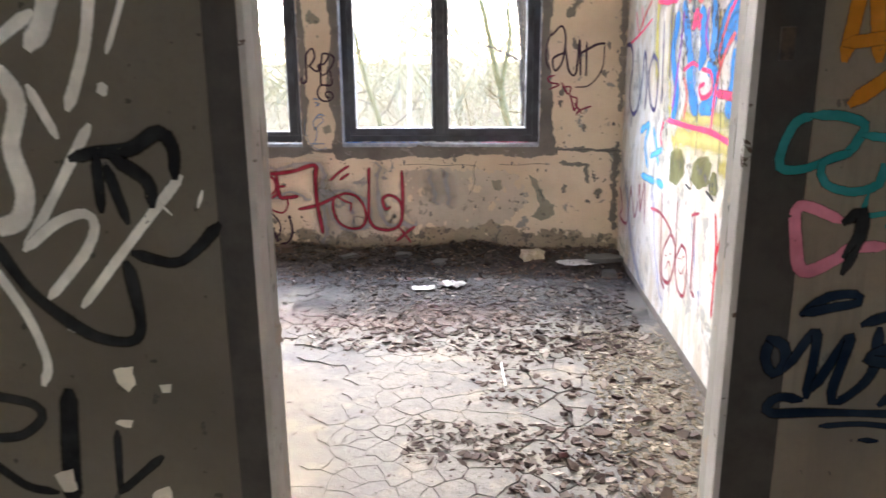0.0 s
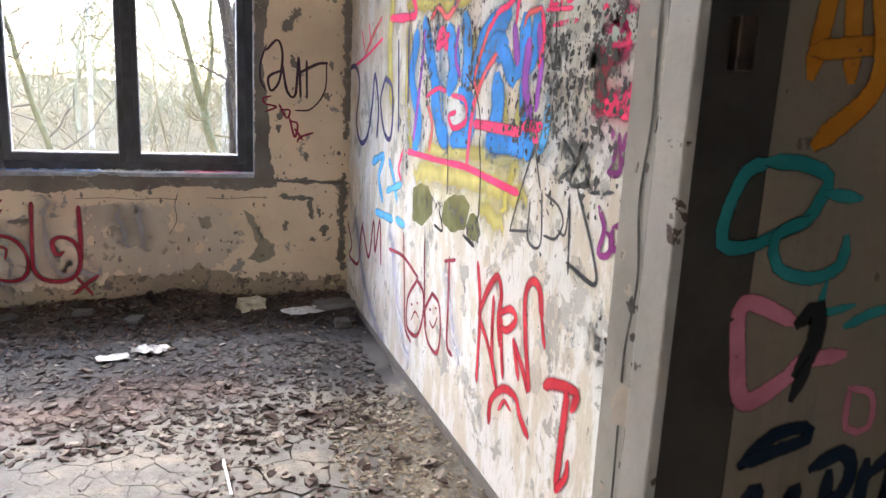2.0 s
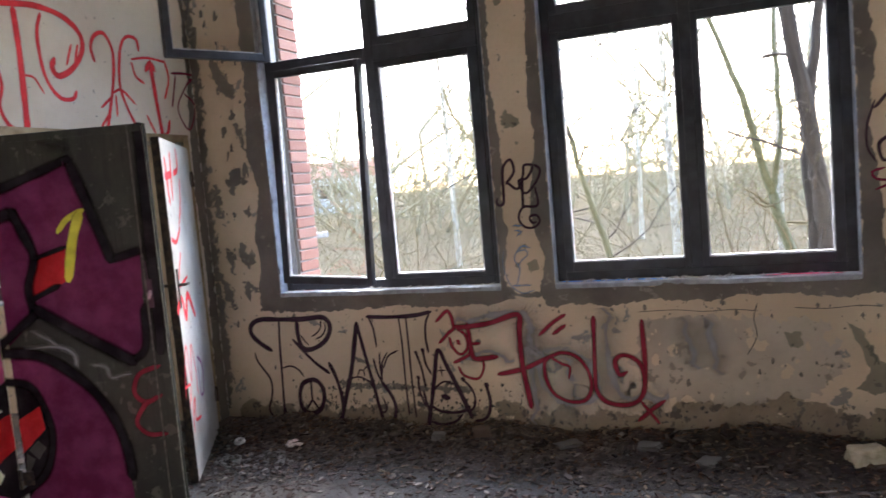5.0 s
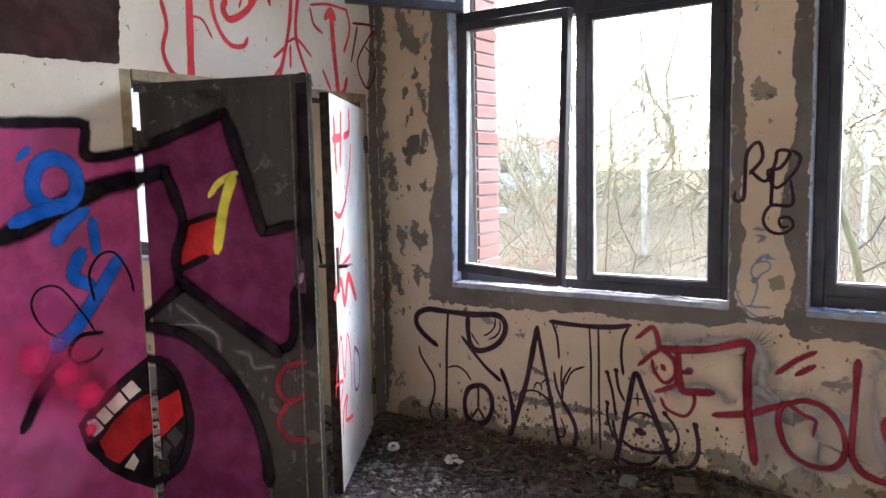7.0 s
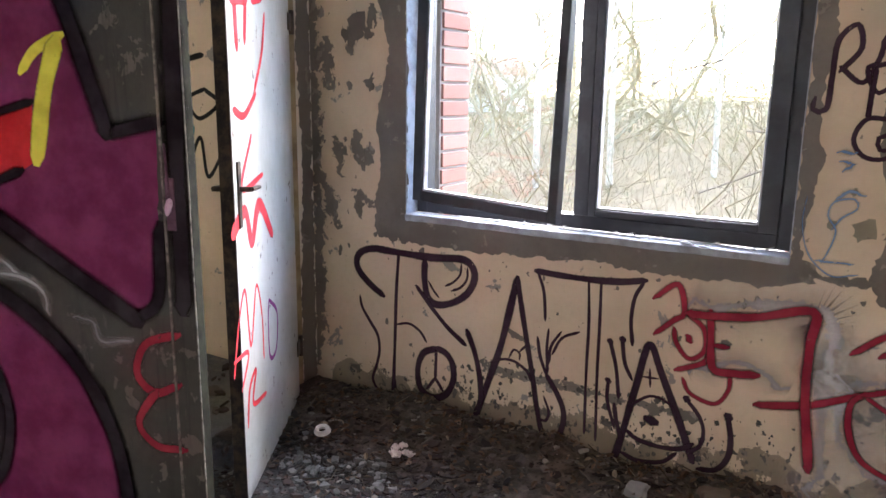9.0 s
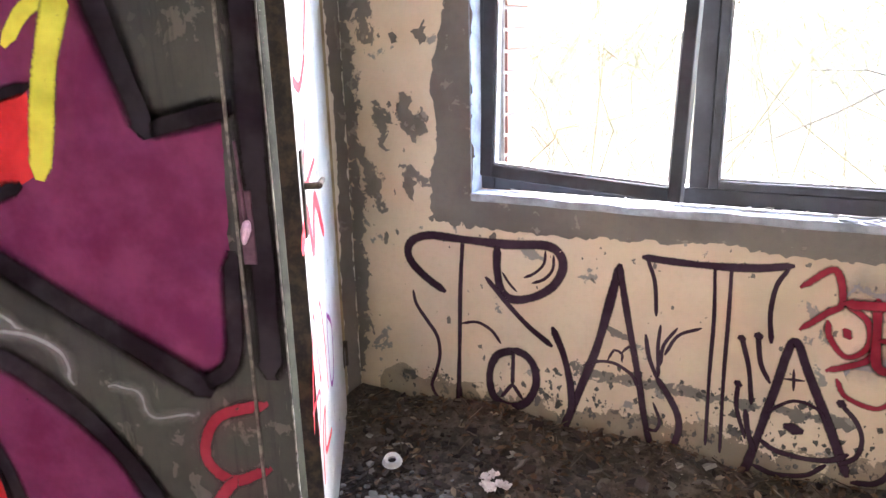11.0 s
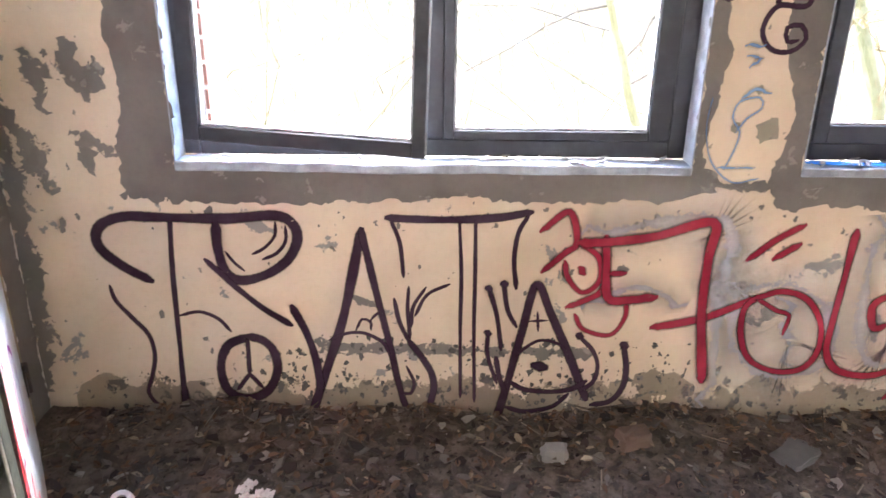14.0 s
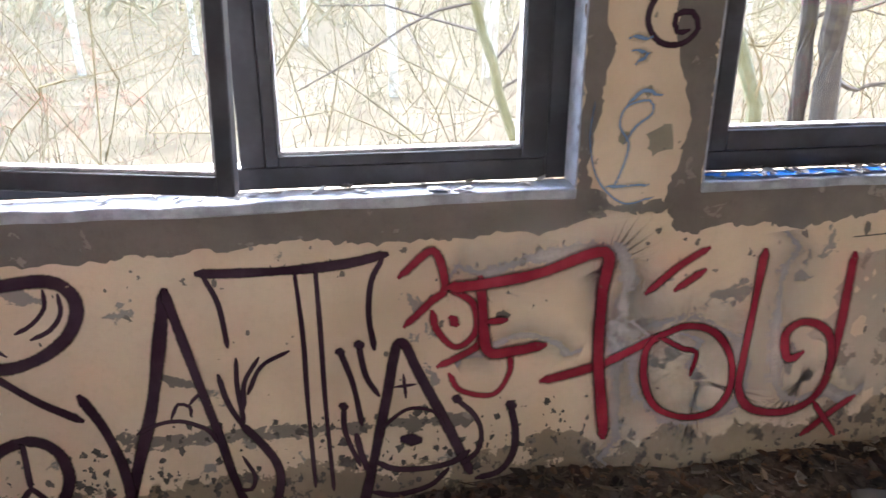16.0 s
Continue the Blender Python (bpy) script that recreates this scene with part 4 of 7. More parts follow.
g.stroke(0.2, [(3.565, 1.772), (3.612, 1.614)])
g.stroke(0.2, [(3.913, 1.352), (3.573, 1.366)])
g.build()
g = Graffito("E", LIGHT_MIST, "pale blue haze beside the letters")
g.stroke(0.2, [(3.438, 1.503), (3.451, 1.377)])
g.stroke(0.2, [(3.494, 1.750), (3.490, 1.643)])
g.stroke(0.14, [(6.043, 1.596), (5.857, 1.300)])
g.stroke(0.16, [(3.084, 1.766), (3.121, 1.720)])
g.build()
g = Graffito("E", BLUE, "bright blue sprayed letter bodies")
g.stroke(0.11, [(4.923, 1.780), (4.989, 1.589), (4.842, 1.385), (4.896, 1.251)])
g.stroke(0.12, [(4.793, 1.833), (4.672, 1.659), (4.575, 1.517)])
g.stroke(0.13, [(4.435, 1.773), (4.348, 1.629), (4.403, 1.553)])
g.stroke(0.11, [(4.240, 1.812), (4.198, 1.687), (4.213, 1.554)])
g.stroke(0.12, [(4.611, 1.504), (4.516, 1.367), (4.424, 1.320)])
g.stroke(0.09, [(4.336, 1.326), (4.149, 1.358), (4.126, 1.473), (4.258, 1.526)])
g.stroke(0.12, [(4.107, 1.604), (4.012, 1.736), (3.821, 1.798)])
g.stroke(0.12, [(4.030, 1.622), (3.927, 1.694), (3.834, 1.686)])
g.stroke(0.12, [(3.870, 1.564), (3.855, 1.473), (3.897, 1.373)])
g.stroke(0.09, [(3.823, 1.672), (3.740, 1.579)])
g.stroke(0.11, [(3.654, 1.760), (3.658, 1.665), (3.697, 1.616)])
g.stroke(0.09, [(3.559, 1.779), (3.567, 1.693), (3.600, 1.630)])
g.stroke(0.1, [(3.914, 1.356), (3.610, 1.363)])
g.stroke(0.1, [(3.536, 1.411), (3.577, 1.346)])
g.stroke(0.08, [(3.642, 1.565), (3.625, 1.456)])
g.build()
g = Graffito("E", VIOLET, "violet sprayed strokes over blue letters")
g.stroke(0.05, [(4.796, 1.797), (4.825, 1.638), (4.876, 1.435), (4.920, 1.289)])
g.stroke(0.075, [(3.616, 1.688), (3.631, 1.565), (3.573, 1.458)])
g.stroke(0.05, [(3.546, 1.739), (3.519, 1.612), (3.535, 1.492)])
g.stroke(0.06, [(3.743, 1.754), (3.709, 1.642)])
g.stroke(0.04, [(4.321, 1.787), (4.341, 1.672), (4.280, 1.596)])
g.stroke(0.04, [(3.620, 1.427), (3.512, 1.440)])
g.build()
g = Graffito("E", CORAL, "coral red sprayed strokes")
g.stroke(0.05, [(4.144, 1.243), (4.116, 1.402), (4.068, 1.525), (3.979, 1.618), (3.903, 1.660)])
g.stroke(0.045, [(4.718, 1.478), (4.623, 1.372), (4.655, 1.259)])
g.stroke(0.04, [(4.066, 1.515), (4.104, 1.584), (4.062, 1.662), (3.977, 1.771)])
g.stroke(0.05, [(4.700, 1.861), (4.591, 1.890), (4.478, 1.842), (4.337, 1.899)])
g.stroke(0.04, [(6.059, 1.736), (5.851, 1.850), (5.660, 1.928)])
g.stroke(0.035, [(3.665, 1.761), (3.640, 1.791), (3.549, 1.798)])
g.build()
g = Graffito("E", PINK, "hot pink sprayed outlines and underline")
g.stroke(0.032, [(5.055, 1.215), (4.495, 1.220), (4.153, 1.227), (3.892, 1.211), (3.631, 1.194)])
g.stroke(0.03, [(4.141, 1.228), (4.129, 1.380), (4.101, 1.494)])
g.stroke(0.028, [(3.976, 1.762), (3.899, 1.816), (3.814, 1.832), (3.721, 1.869)])
g.stroke(0.045, [(4.078, 1.408), (3.826, 1.404), (3.648, 1.401)])
g.stroke(0.045, [(3.620, 1.424), (3.489, 1.429)])
g.stroke(0.04, [(3.538, 1.425), (3.515, 1.368)])
g.stroke(0.028, [(4.364, 1.513), (4.205, 1.495), (4.181, 1.415), (4.324, 1.376), (4.397, 1.423), (4.308, 1.443)])
g.stroke(0.026, [(4.730, 1.502), (4.556, 1.540), (4.447, 1.528)])
g.stroke(0.045, [(4.576, 1.782), (4.460, 1.715), (4.534, 1.795), (4.597, 1.722), (4.447, 1.763)])
g.stroke(0.028, [(3.733, 1.770), (3.724, 1.836), (3.696, 1.857)])
g.stroke(0.028, [(3.542, 1.797), (3.508, 1.713), (3.534, 1.621)])
g.stroke(0.022, [(6.383, 1.669), (5.983, 1.734), (5.620, 1.811)])
g.stroke(0.05, [(5.438, 1.910), (5.146, 1.891), (4.957, 1.901), (5.078, 2.035)])
g.stroke(0.022, [(6.094, 1.765), (6.172, 1.886)])
g.stroke(0.022, [(5.915, 1.783), (5.975, 1.915)])
g.stroke(0.03, [(5.106, 1.210), (5.178, 1.111), (5.127, 1.054)])
g.build()
g = Graffito("E", PINK_HAZE, "pink haze of spray by the doorway")
g.bloom(0.09, 3.102, 1.678)
g.bloom(0.08, 3.045, 1.699)
g.stroke(0.2, [(3.114, 1.679), (3.031, 1.703)])
g.stroke(0.17, [(3.120, 1.510), (2.950, 1.520), (2.816, 1.520)])
g.stroke(0.1, [(3.017, 1.681), (2.838, 1.698)])
g.build()
g = Graffito("E", CRIMSON, "dark red vertical run of paint by the doorway")
g.stroke(0.07, [(3.160, 1.673), (3.095, 1.636), (3.133, 1.585), (3.129, 1.506)])
g.build()
g = Graffito("E", PINK, "bright red pink bars by the doorway")
g.stroke(0.045, [(3.090, 1.673), (3.017, 1.680), (2.943, 1.698), (2.839, 1.703)])
g.stroke(0.045, [(2.839, 1.703), (2.839, 1.760)])
g.stroke(0.04, [(3.013, 1.681), (2.982, 1.731), (2.962, 1.766)])
g.stroke(0.075, [(3.097, 1.511), (2.961, 1.522), (2.822, 1.528)])
g.stroke(0.06, [(3.018, 1.497), (2.822, 1.508)])
g.stroke(0.1, [(2.962, 1.542), (2.947, 1.499)])
g.stroke(0.03, [(3.157, 1.799), (3.141, 1.747)])
g.build()
g = Graffito("E", GREY_MARKER, "thin black angular letters")
g.stroke(0.014, [(3.527, 1.357), (3.605, 1.208), (3.675, 1.052)])
g.stroke(0.014, [(3.675, 1.055), (3.535, 1.078)])
g.stroke(0.012, [(3.512, 1.352), (3.479, 1.277), (3.458, 1.231)])
g.stroke(0.016, [(3.524, 1.178), (3.523, 1.053), (3.429, 1.054), (3.443, 1.225)])
g.stroke(0.014, [(3.416, 1.221), (3.325, 1.197), (3.287, 1.150), (3.330, 1.094), (3.408, 1.089)])
g.stroke(0.014, [(3.313, 1.123), (3.268, 1.121), (3.258, 1.239)])
g.stroke(0.018, [(3.232, 1.009), (3.253, 1.210)])
g.stroke(0.02, [(3.242, 1.037), (3.074, 1.014), (3.102, 1.104), (3.211, 1.261)])
g.stroke(0.018, [(3.197, 1.399), (3.264, 1.276), (3.160, 1.302), (3.197, 1.399)])
g.stroke(0.016, [(3.328, 1.403), (3.246, 1.337), (3.338, 1.277)])
g.stroke(0.014, [(3.141, 1.265), (3.022, 1.281)])
g.stroke(0.012, [(3.401, 1.175), (3.386, 1.159)])
g.stroke(0.02, [(2.885, 1.307), (2.927, 1.263)])
g.build()
g = Graffito("E", RED, "thick red sprayed tag")
g.stroke(0.036, [(3.953, 0.867), (3.905, 0.692), (3.898, 0.398)])
g.stroke(0.042, [(3.913, 0.679), (3.829, 0.803), (3.752, 0.865), (3.708, 0.812), (3.720, 0.714), (3.697, 0.624)])
g.stroke(0.036, [(3.899, 0.652), (3.805, 0.582), (3.698, 0.452)])
g.stroke(0.034, [(3.776, 0.775), (3.765, 0.577), (3.707, 0.448)])
g.stroke(0.034, [(3.694, 0.723), (3.677, 0.612), (3.652, 0.513)])
g.stroke(0.036, [(3.714, 0.736), (3.619, 0.780), (3.570, 0.757), (3.628, 0.700), (3.697, 0.683)])
g.stroke(0.04, [(3.573, 0.672), (3.523, 0.561)])
g.stroke(0.042, [(3.573, 0.672), (3.490, 0.603), (3.436, 0.554), (3.486, 0.724), (3.508, 0.860), (3.465, 0.922), (3.406, 0.909), (3.379, 0.825)])
g.stroke(0.028, [(3.379, 0.825), (3.344, 0.736)])
g.build()
g = Graffito("E", BLACK, "dark runs of paint through the mural")
g.stroke(0.012, [(4.404, 1.345), (4.373, 1.217), (4.366, 1.085)])
g.stroke(0.012, [(4.017, 1.354), (3.985, 1.224), (3.978, 1.071), (4.001, 1.027)])
g.stroke(0.01, [(5.083, 1.926), (4.999, 1.767), (4.969, 1.614)])
g.stroke(0.01, [(4.205, 1.602), (4.098, 1.543), (4.027, 1.449), (4.008, 1.355)])
g.stroke(0.016, [(4.524, 0.918), (4.405, 0.915), (4.465, 1.000)])
g.stroke(0.02, [(4.137, 0.946), (4.010, 0.926)])
g.stroke(0.01, [(4.664, 0.888), (4.609, 0.451)])
g.stroke(0.012, [(3.456, 1.874), (3.422, 1.689), (3.421, 1.618)])
g.stroke(0.02, [(4.694, 1.978), (4.501, 2.016), (4.321, 1.960)])
g.build()
g = Graffito("E", PINK, "hot pink numbers 212 with double underline")
g.stroke(0.02, [(3.498, 1.857), (3.469, 1.864), (3.447, 1.842), (3.484, 1.804), (3.429, 1.802)])
g.stroke(0.02, [(3.399, 1.869), (3.407, 1.798)])
g.stroke(0.02, [(3.384, 1.860), (3.350, 1.865), (3.339, 1.840), (3.371, 1.805), (3.325, 1.809)])
g.stroke(0.018, [(3.503, 1.791), (3.335, 1.782)])
g.stroke(0.018, [(3.449, 1.742), (3.299, 1.744)])
g.stroke(0.04, [(3.538, 1.915), (3.527, 1.908)])
g.build()
g = Graffito("E", CRIMSON, "red lettering with a sad and a smiling face")
g.stroke(0.027, [(5.314, 0.633), (5.025, 0.654), (4.743, 0.609)])
g.stroke(0.027, [(5.029, 0.778), (4.982, 0.509), (4.936, 0.289), (4.828, 0.242)])
g.stroke(0.027, [(4.755, 0.593), (4.906, 0.456), (4.900, 0.303), (4.730, 0.308), (4.641, 0.428), (4.647, 0.557), (4.755, 0.593)])
g.stroke(0.018, [(4.659, 0.811), (4.630, 0.574), (4.581, 0.405)])
g.stroke(0.027, [(4.505, 0.593), (4.613, 0.463), (4.549, 0.348), (4.411, 0.328), (4.365, 0.426), (4.398, 0.565), (4.505, 0.593)])
g.stroke(0.027, [(4.290, 0.812), (4.278, 0.609), (4.268, 0.425), (4.198, 0.394)])
g.stroke(0.021, [(4.350, 0.786), (4.214, 0.822)])
g.stroke(0.012, [(4.832, 0.360), (4.768, 0.424), (4.703, 0.410)])
g.stroke(0.012, [(4.531, 0.447), (4.470, 0.435), (4.415, 0.502)])
g.stroke(0.018, [(4.843, 0.442), (4.822, 0.445)])
g.stroke(0.018, [(4.744, 0.477), (4.725, 0.479)])
g.stroke(0.018, [(4.534, 0.506), (4.517, 0.508)])
g.stroke(0.018, [(4.448, 0.538), (4.433, 0.539)])
g.build()
g = Graffito("E", WINE, "thin wine red scribble low by the corner")
g.stroke(0.028, [(6.498, 0.576), (6.346, 0.443), (6.420, 0.351), (6.133, 0.354), (6.069, 0.544), (6.006, 0.659)])
g.stroke(0.028, [(6.006, 0.626), (5.821, 0.471), (5.713, 0.720), (5.655, 0.546), (5.555, 0.753), (5.499, 0.496)])
g.build()
g = Graffito("E", RED, "red sprayed arch below the tag")
g.stroke(0.042, [(3.751, 0.291), (3.740, 0.381), (3.637, 0.471), (3.531, 0.481), (3.482, 0.429), (3.418, 0.389)])
g.stroke(0.02, [(3.667, 0.375), (3.621, 0.428), (3.563, 0.417)])
g.build()
g = Graffito("E", RED, "thick red sprayed hammer shaped letter")
g.stroke(0.049, [(3.316, 0.615), (3.256, 0.644), (3.119, 0.670), (3.135, 0.615)])
g.stroke(0.049, [(3.172, 0.643), (3.184, 0.493), (3.194, 0.321)])
g.stroke(0.032, [(3.192, 0.312), (3.142, 0.380), (3.132, 0.436)])
g.build()
g = Graffito("E", INK, "dark ink blue outlined letters")
g.stroke(0.036, [(6.658, 1.637), (6.352, 1.666), (6.212, 1.545), (6.279, 1.305), (6.142, 1.178), (5.953, 1.226), (5.838, 1.422), (5.785, 1.606), (5.674, 1.427), (5.691, 1.246)])
g.stroke(0.032, [(5.527, 1.588), (5.623, 1.457), (5.519, 1.288), (5.377, 1.256), (5.337, 1.409), (5.385, 1.545), (5.527, 1.588)])
g.stroke(0.028, [(5.263, 1.781), (5.230, 1.519), (5.206, 1.309)])
g.stroke(0.028, [(5.069, 1.842), (5.039, 1.446)])
g.stroke(0.06, [(4.805, 2.020), (4.631, 2.045), (4.426, 2.029)])
g.build()
g = Graffito("E", SKY_BLUE, "light blue sprayed dabs")
g.stroke(0.058, [(5.775, 1.085), (5.515, 1.143), (5.613, 1.013), (5.508, 0.881)])
g.stroke(0.051, [(5.373, 1.130), (5.264, 1.034), (5.194, 0.936)])
g.stroke(0.051, [(5.660, 0.793), (5.275, 0.811)])
g.stroke(0.044, [(5.414, 0.955), (5.116, 1.029)])
g.stroke(0.051, [(5.190, 0.828), (5.031, 0.822)])
g.stroke(0.061, [(3.481, 1.359), (3.453, 1.402), (3.439, 1.481)])
g.build()
g = Graffito("E", WINE, "dark red squiggle high on the wall")
g.stroke(0.014, [(5.008, 2.134), (4.908, 2.184), (4.780, 2.148), (4.839, 2.092), (4.972, 2.116)])
g.build()
g = Graffito("E", GRAPE, "faded purple scribbled words")
g.stroke(0.022, [(3.055, 1.443), (3.031, 1.386), (3.055, 1.335), (2.999, 1.343), (3.019, 1.434)])
g.stroke(0.022, [(2.986, 1.437), (2.995, 1.379), (2.951, 1.355), (2.933, 1.397), (2.962, 1.439)])
g.stroke(0.022, [(2.920, 1.354), (2.907, 1.432), (2.876, 1.360)])
g.stroke(0.028, [(2.871, 1.436), (2.844, 1.443), (2.842, 1.376), (2.883, 1.359)])
g.stroke(0.03, [(2.902, 1.335), (2.818, 1.348), (2.799, 1.320)])
g.stroke(0.022, [(3.085, 1.231), (3.050, 1.176), (3.070, 1.108), (3.023, 1.109), (3.001, 1.152), (3.031, 1.169)])
g.stroke(0.022, [(3.006, 1.187), (3.009, 1.137), (2.966, 1.143), (2.956, 1.199), (2.998, 1.195)])
g.stroke(0.022, [(2.956, 1.199), (2.939, 1.133)])
g.stroke(0.024, [(2.942, 1.155), (2.906, 1.119), (2.880, 1.161), (2.868, 1.187), (2.847, 1.137)])
g.stroke(0.024, [(2.917, 1.081), (2.859, 1.111), (2.869, 1.074), (2.813, 1.093), (2.815, 1.049), (2.866, 1.052)])
g.build()
g = Graffito("L", SCARLET, "large red brush lettering above the door")
g.stroke(0.034, [(4.975, 2.651), (5.099, 2.662), (5.300, 2.686), (5.475, 2.659), (5.578, 2.583), (5.583, 2.488), (5.508, 2.384), (5.405, 2.326), (5.364, 2.367), (5.382, 2.415)])
g.stroke(0.039, [(5.166, 2.646), (5.172, 2.403), (5.160, 1.994)])
g.stroke(0.023, [(5.328, 2.647), (5.294, 2.538), (5.302, 2.360), (5.340, 2.259), (5.404, 2.203), (5.481, 2.209), (5.506, 2.249)])
g.stroke(0.016, [(5.509, 2.509), (5.464, 2.395)])
g.stroke(0.016, [(5.556, 2.516), (5.525, 2.418)])
g.stroke(0.014, [(5.174, 2.307), (5.240, 2.300), (5.291, 2.224)])
g.stroke(0.021, [(5.022, 2.355), (5.045, 2.246), (5.019, 2.131), (5.067, 2.034), (5.179, 2.009)])
g.stroke(0.023, [(5.665, 2.441), (5.648, 2.513), (5.679, 2.583), (5.747, 2.616), (5.795, 2.567), (5.812, 2.487), (5.785, 2.317), (5.695, 2.028)])
g.stroke(0.021, [(6.028, 2.550), (6.016, 2.617), (5.932, 2.618), (5.872, 2.528), (5.839, 2.322), (5.876, 2.189), (5.947, 2.055)])
g.stroke(0.016, [(5.777, 2.266), (5.847, 2.289), (5.949, 2.211)])
g.stroke(0.016, [(5.796, 2.251), (5.791, 2.133)])
g.stroke(0.016, [(5.677, 2.175), (5.774, 2.249)])
g.stroke(0.016, [(5.658, 2.060), (5.736, 2.146)])
g.stroke(0.016, [(5.957, 2.488), (6.095, 2.513), (6.246, 2.507)])
g.stroke(0.016, [(5.954, 2.471), (5.978, 2.387), (6.043, 2.349)])
g.stroke(0.032, [(6.116, 2.491), (6.131, 2.278), (6.155, 2.027)])
g.stroke(0.032, [(6.072, 2.433), (6.115, 2.484), (6.148, 2.441)])
g.stroke(0.016, [(6.035, 2.147), (6.092, 2.042)])
g.stroke(0.016, [(6.247, 2.514), (6.270, 2.400), (6.216, 2.267)])
g.stroke(0.023, [(6.234, 2.121), (6.193, 2.035), (6.063, 2.024)])
g.build()
g = Graffito("L", WINE, "small wine red face sketch by the corner")
g.stroke(0.016, [(6.303, 2.440), (6.425, 2.450), (6.539, 2.447)])
g.stroke(0.014, [(6.338, 2.426), (6.276, 2.216)])
g.stroke(0.014, [(6.477, 2.421), (6.331, 2.220), (6.417, 2.073), (6.502, 2.232), (6.403, 2.319)])
g.stroke(0.018, [(6.539, 2.447), (6.441, 2.380)])
g.build()
g = Graffito("L", MAGENTA, "magenta body of a large mural on the wall")
g.fill([(4.244, 1.783), (4.614, 1.796), (4.623, 1.669), (4.846, 1.685), (4.831, 0.055), (4.134, 0.348)], 0.004)
g.build()
g = Graffito("L", PALE_ROSE, "pale rose bloom low on the mural")
g.bloom(0.35, 4.328, 0.483)
g.bloom(0.2, 4.653, 0.902)
g.bloom(0.2, 4.531, 1.358)
g.bloom(0.16, 4.495, 1.712)
g.bloom(0.2, 4.438, 0.333)
g.build()
g = Graffito("L", BROWN, "dark brown board fixed high on the wall")
g.fill([(4.166, 2.035), (4.423, 2.039), (4.802, 2.047), (4.842, 2.655), (4.208, 2.578)])
g.build()
g = Graffito("L", ROSE_SMEAR, "reddish smears on the brown board")
g.stroke(0.07, [(4.527, 2.157), (4.576, 2.134), (4.594, 2.103)])
g.stroke(0.05, [(4.466, 2.118), (4.513, 2.095)])
g.build()
g = Graffito("L", MURAL_DARK, "dark plum outlines of the mural")
g.stroke(0.055, [(4.296, 1.782), (4.604, 1.795), (4.632, 1.769), (4.623, 1.669), (4.703, 1.658), (4.855, 1.687)])
g.stroke(0.1, [(4.263, 1.348), (4.376, 1.394), (4.649, 1.519), (4.847, 1.565)])
g.stroke(0.05, [(4.298, 0.600), (4.365, 0.718), (4.434, 0.792)])
g.build()
g = Graffito("L", MURAL_DARK, "dark open mouth of the mural")
g.fill([(4.509, 0.555), (4.566, 0.617), (4.710, 0.705), (4.846, 0.773), (4.845, 0.155), (4.739, 0.221), (4.636, 0.308), (4.542, 0.431)], 0.004)
g.build()
g = Graffito("L", MURAL_RED, "red tongue of the mural")
g.fill([(4.595, 0.459), (4.662, 0.519), (4.762, 0.584), (4.846, 0.602), (4.846, 0.420), (4.775, 0.387), (4.676, 0.332), (4.618, 0.381)], 0.004)
g.build()
g = Graffito("L", TOOTH, "white painted teeth of the mural")
g.fill([(4.544, 0.555), (4.584, 0.561), (4.619, 0.509), (4.575, 0.484)], 0.002)
g.fill([(4.587, 0.574), (4.628, 0.599), (4.666, 0.548), (4.625, 0.521)], 0.002)
g.fill([(4.635, 0.604), (4.701, 0.648), (4.734, 0.592), (4.671, 0.556)], 0.002)
g.fill([(4.709, 0.653), (4.761, 0.682), (4.803, 0.628), (4.744, 0.599)], 0.002)
g.fill([(4.700, 0.308), (4.748, 0.355), (4.770, 0.313), (4.743, 0.276)], 0.002)
g.build()
g = Graffito("L", COBALT, "cobalt blue sprayed figure eight and dashes")
g.stroke(0.065, [(4.396, 1.549), (4.431, 1.626), (4.501, 1.651), (4.566, 1.610), (4.579, 1.529), (4.539, 1.472), (4.458, 1.462), (4.412, 1.499), (4.396, 1.549)])
g.stroke(0.06, [(4.321, 1.403), (4.417, 1.438), (4.508, 1.460)])
g.stroke(0.06, [(4.478, 1.320), (4.516, 1.376), (4.604, 1.435)])
g.stroke(0.045, [(4.632, 1.394), (4.641, 1.262)])
g.stroke(0.06, [(4.576, 1.269), (4.535, 1.176), (4.618, 1.121)])
g.stroke(0.07, [(4.734, 1.219), (4.619, 1.066), (4.524, 0.954), (4.437, 0.898)])
g.stroke(0.03, [(4.397, 1.689), (4.357, 1.649)])
g.build()
g = Graffito("L", BLACK, "thin black loops across the mural")
g.stroke(0.01, [(4.480, 0.915), (4.403, 0.978), (4.362, 1.075), (4.395, 1.138), (4.475, 1.135), (4.561, 1.020), (4.610, 0.933)])
g.stroke(0.012, [(4.618, 1.061), (4.604, 1.174), (4.653, 1.246), (4.722, 1.250), (4.782, 1.156), (4.799, 1.073)])
g.stroke(0.018, [(4.642, 0.920), (4.548, 0.923), (4.497, 0.868), (4.518, 0.811), (4.597, 0.819), (4.638, 0.849)])
g.build()
g = Graffito("L", PINK_HAZE, "hot pink glow of spray on the mural")
g.bloom(0.2, 4.509, 0.733)
g.bloom(0.18, 4.565, 0.663)
g.bloom(0.18, 4.356, 0.868)
g.bloom(0.14, 4.480, 0.780)
g.bloom(0.07, 4.564, 0.520)
g.build()
g = Graffito("A", SHADED_MAGENTA, "magenta mural continued on the door leaf, shade put into its colour")
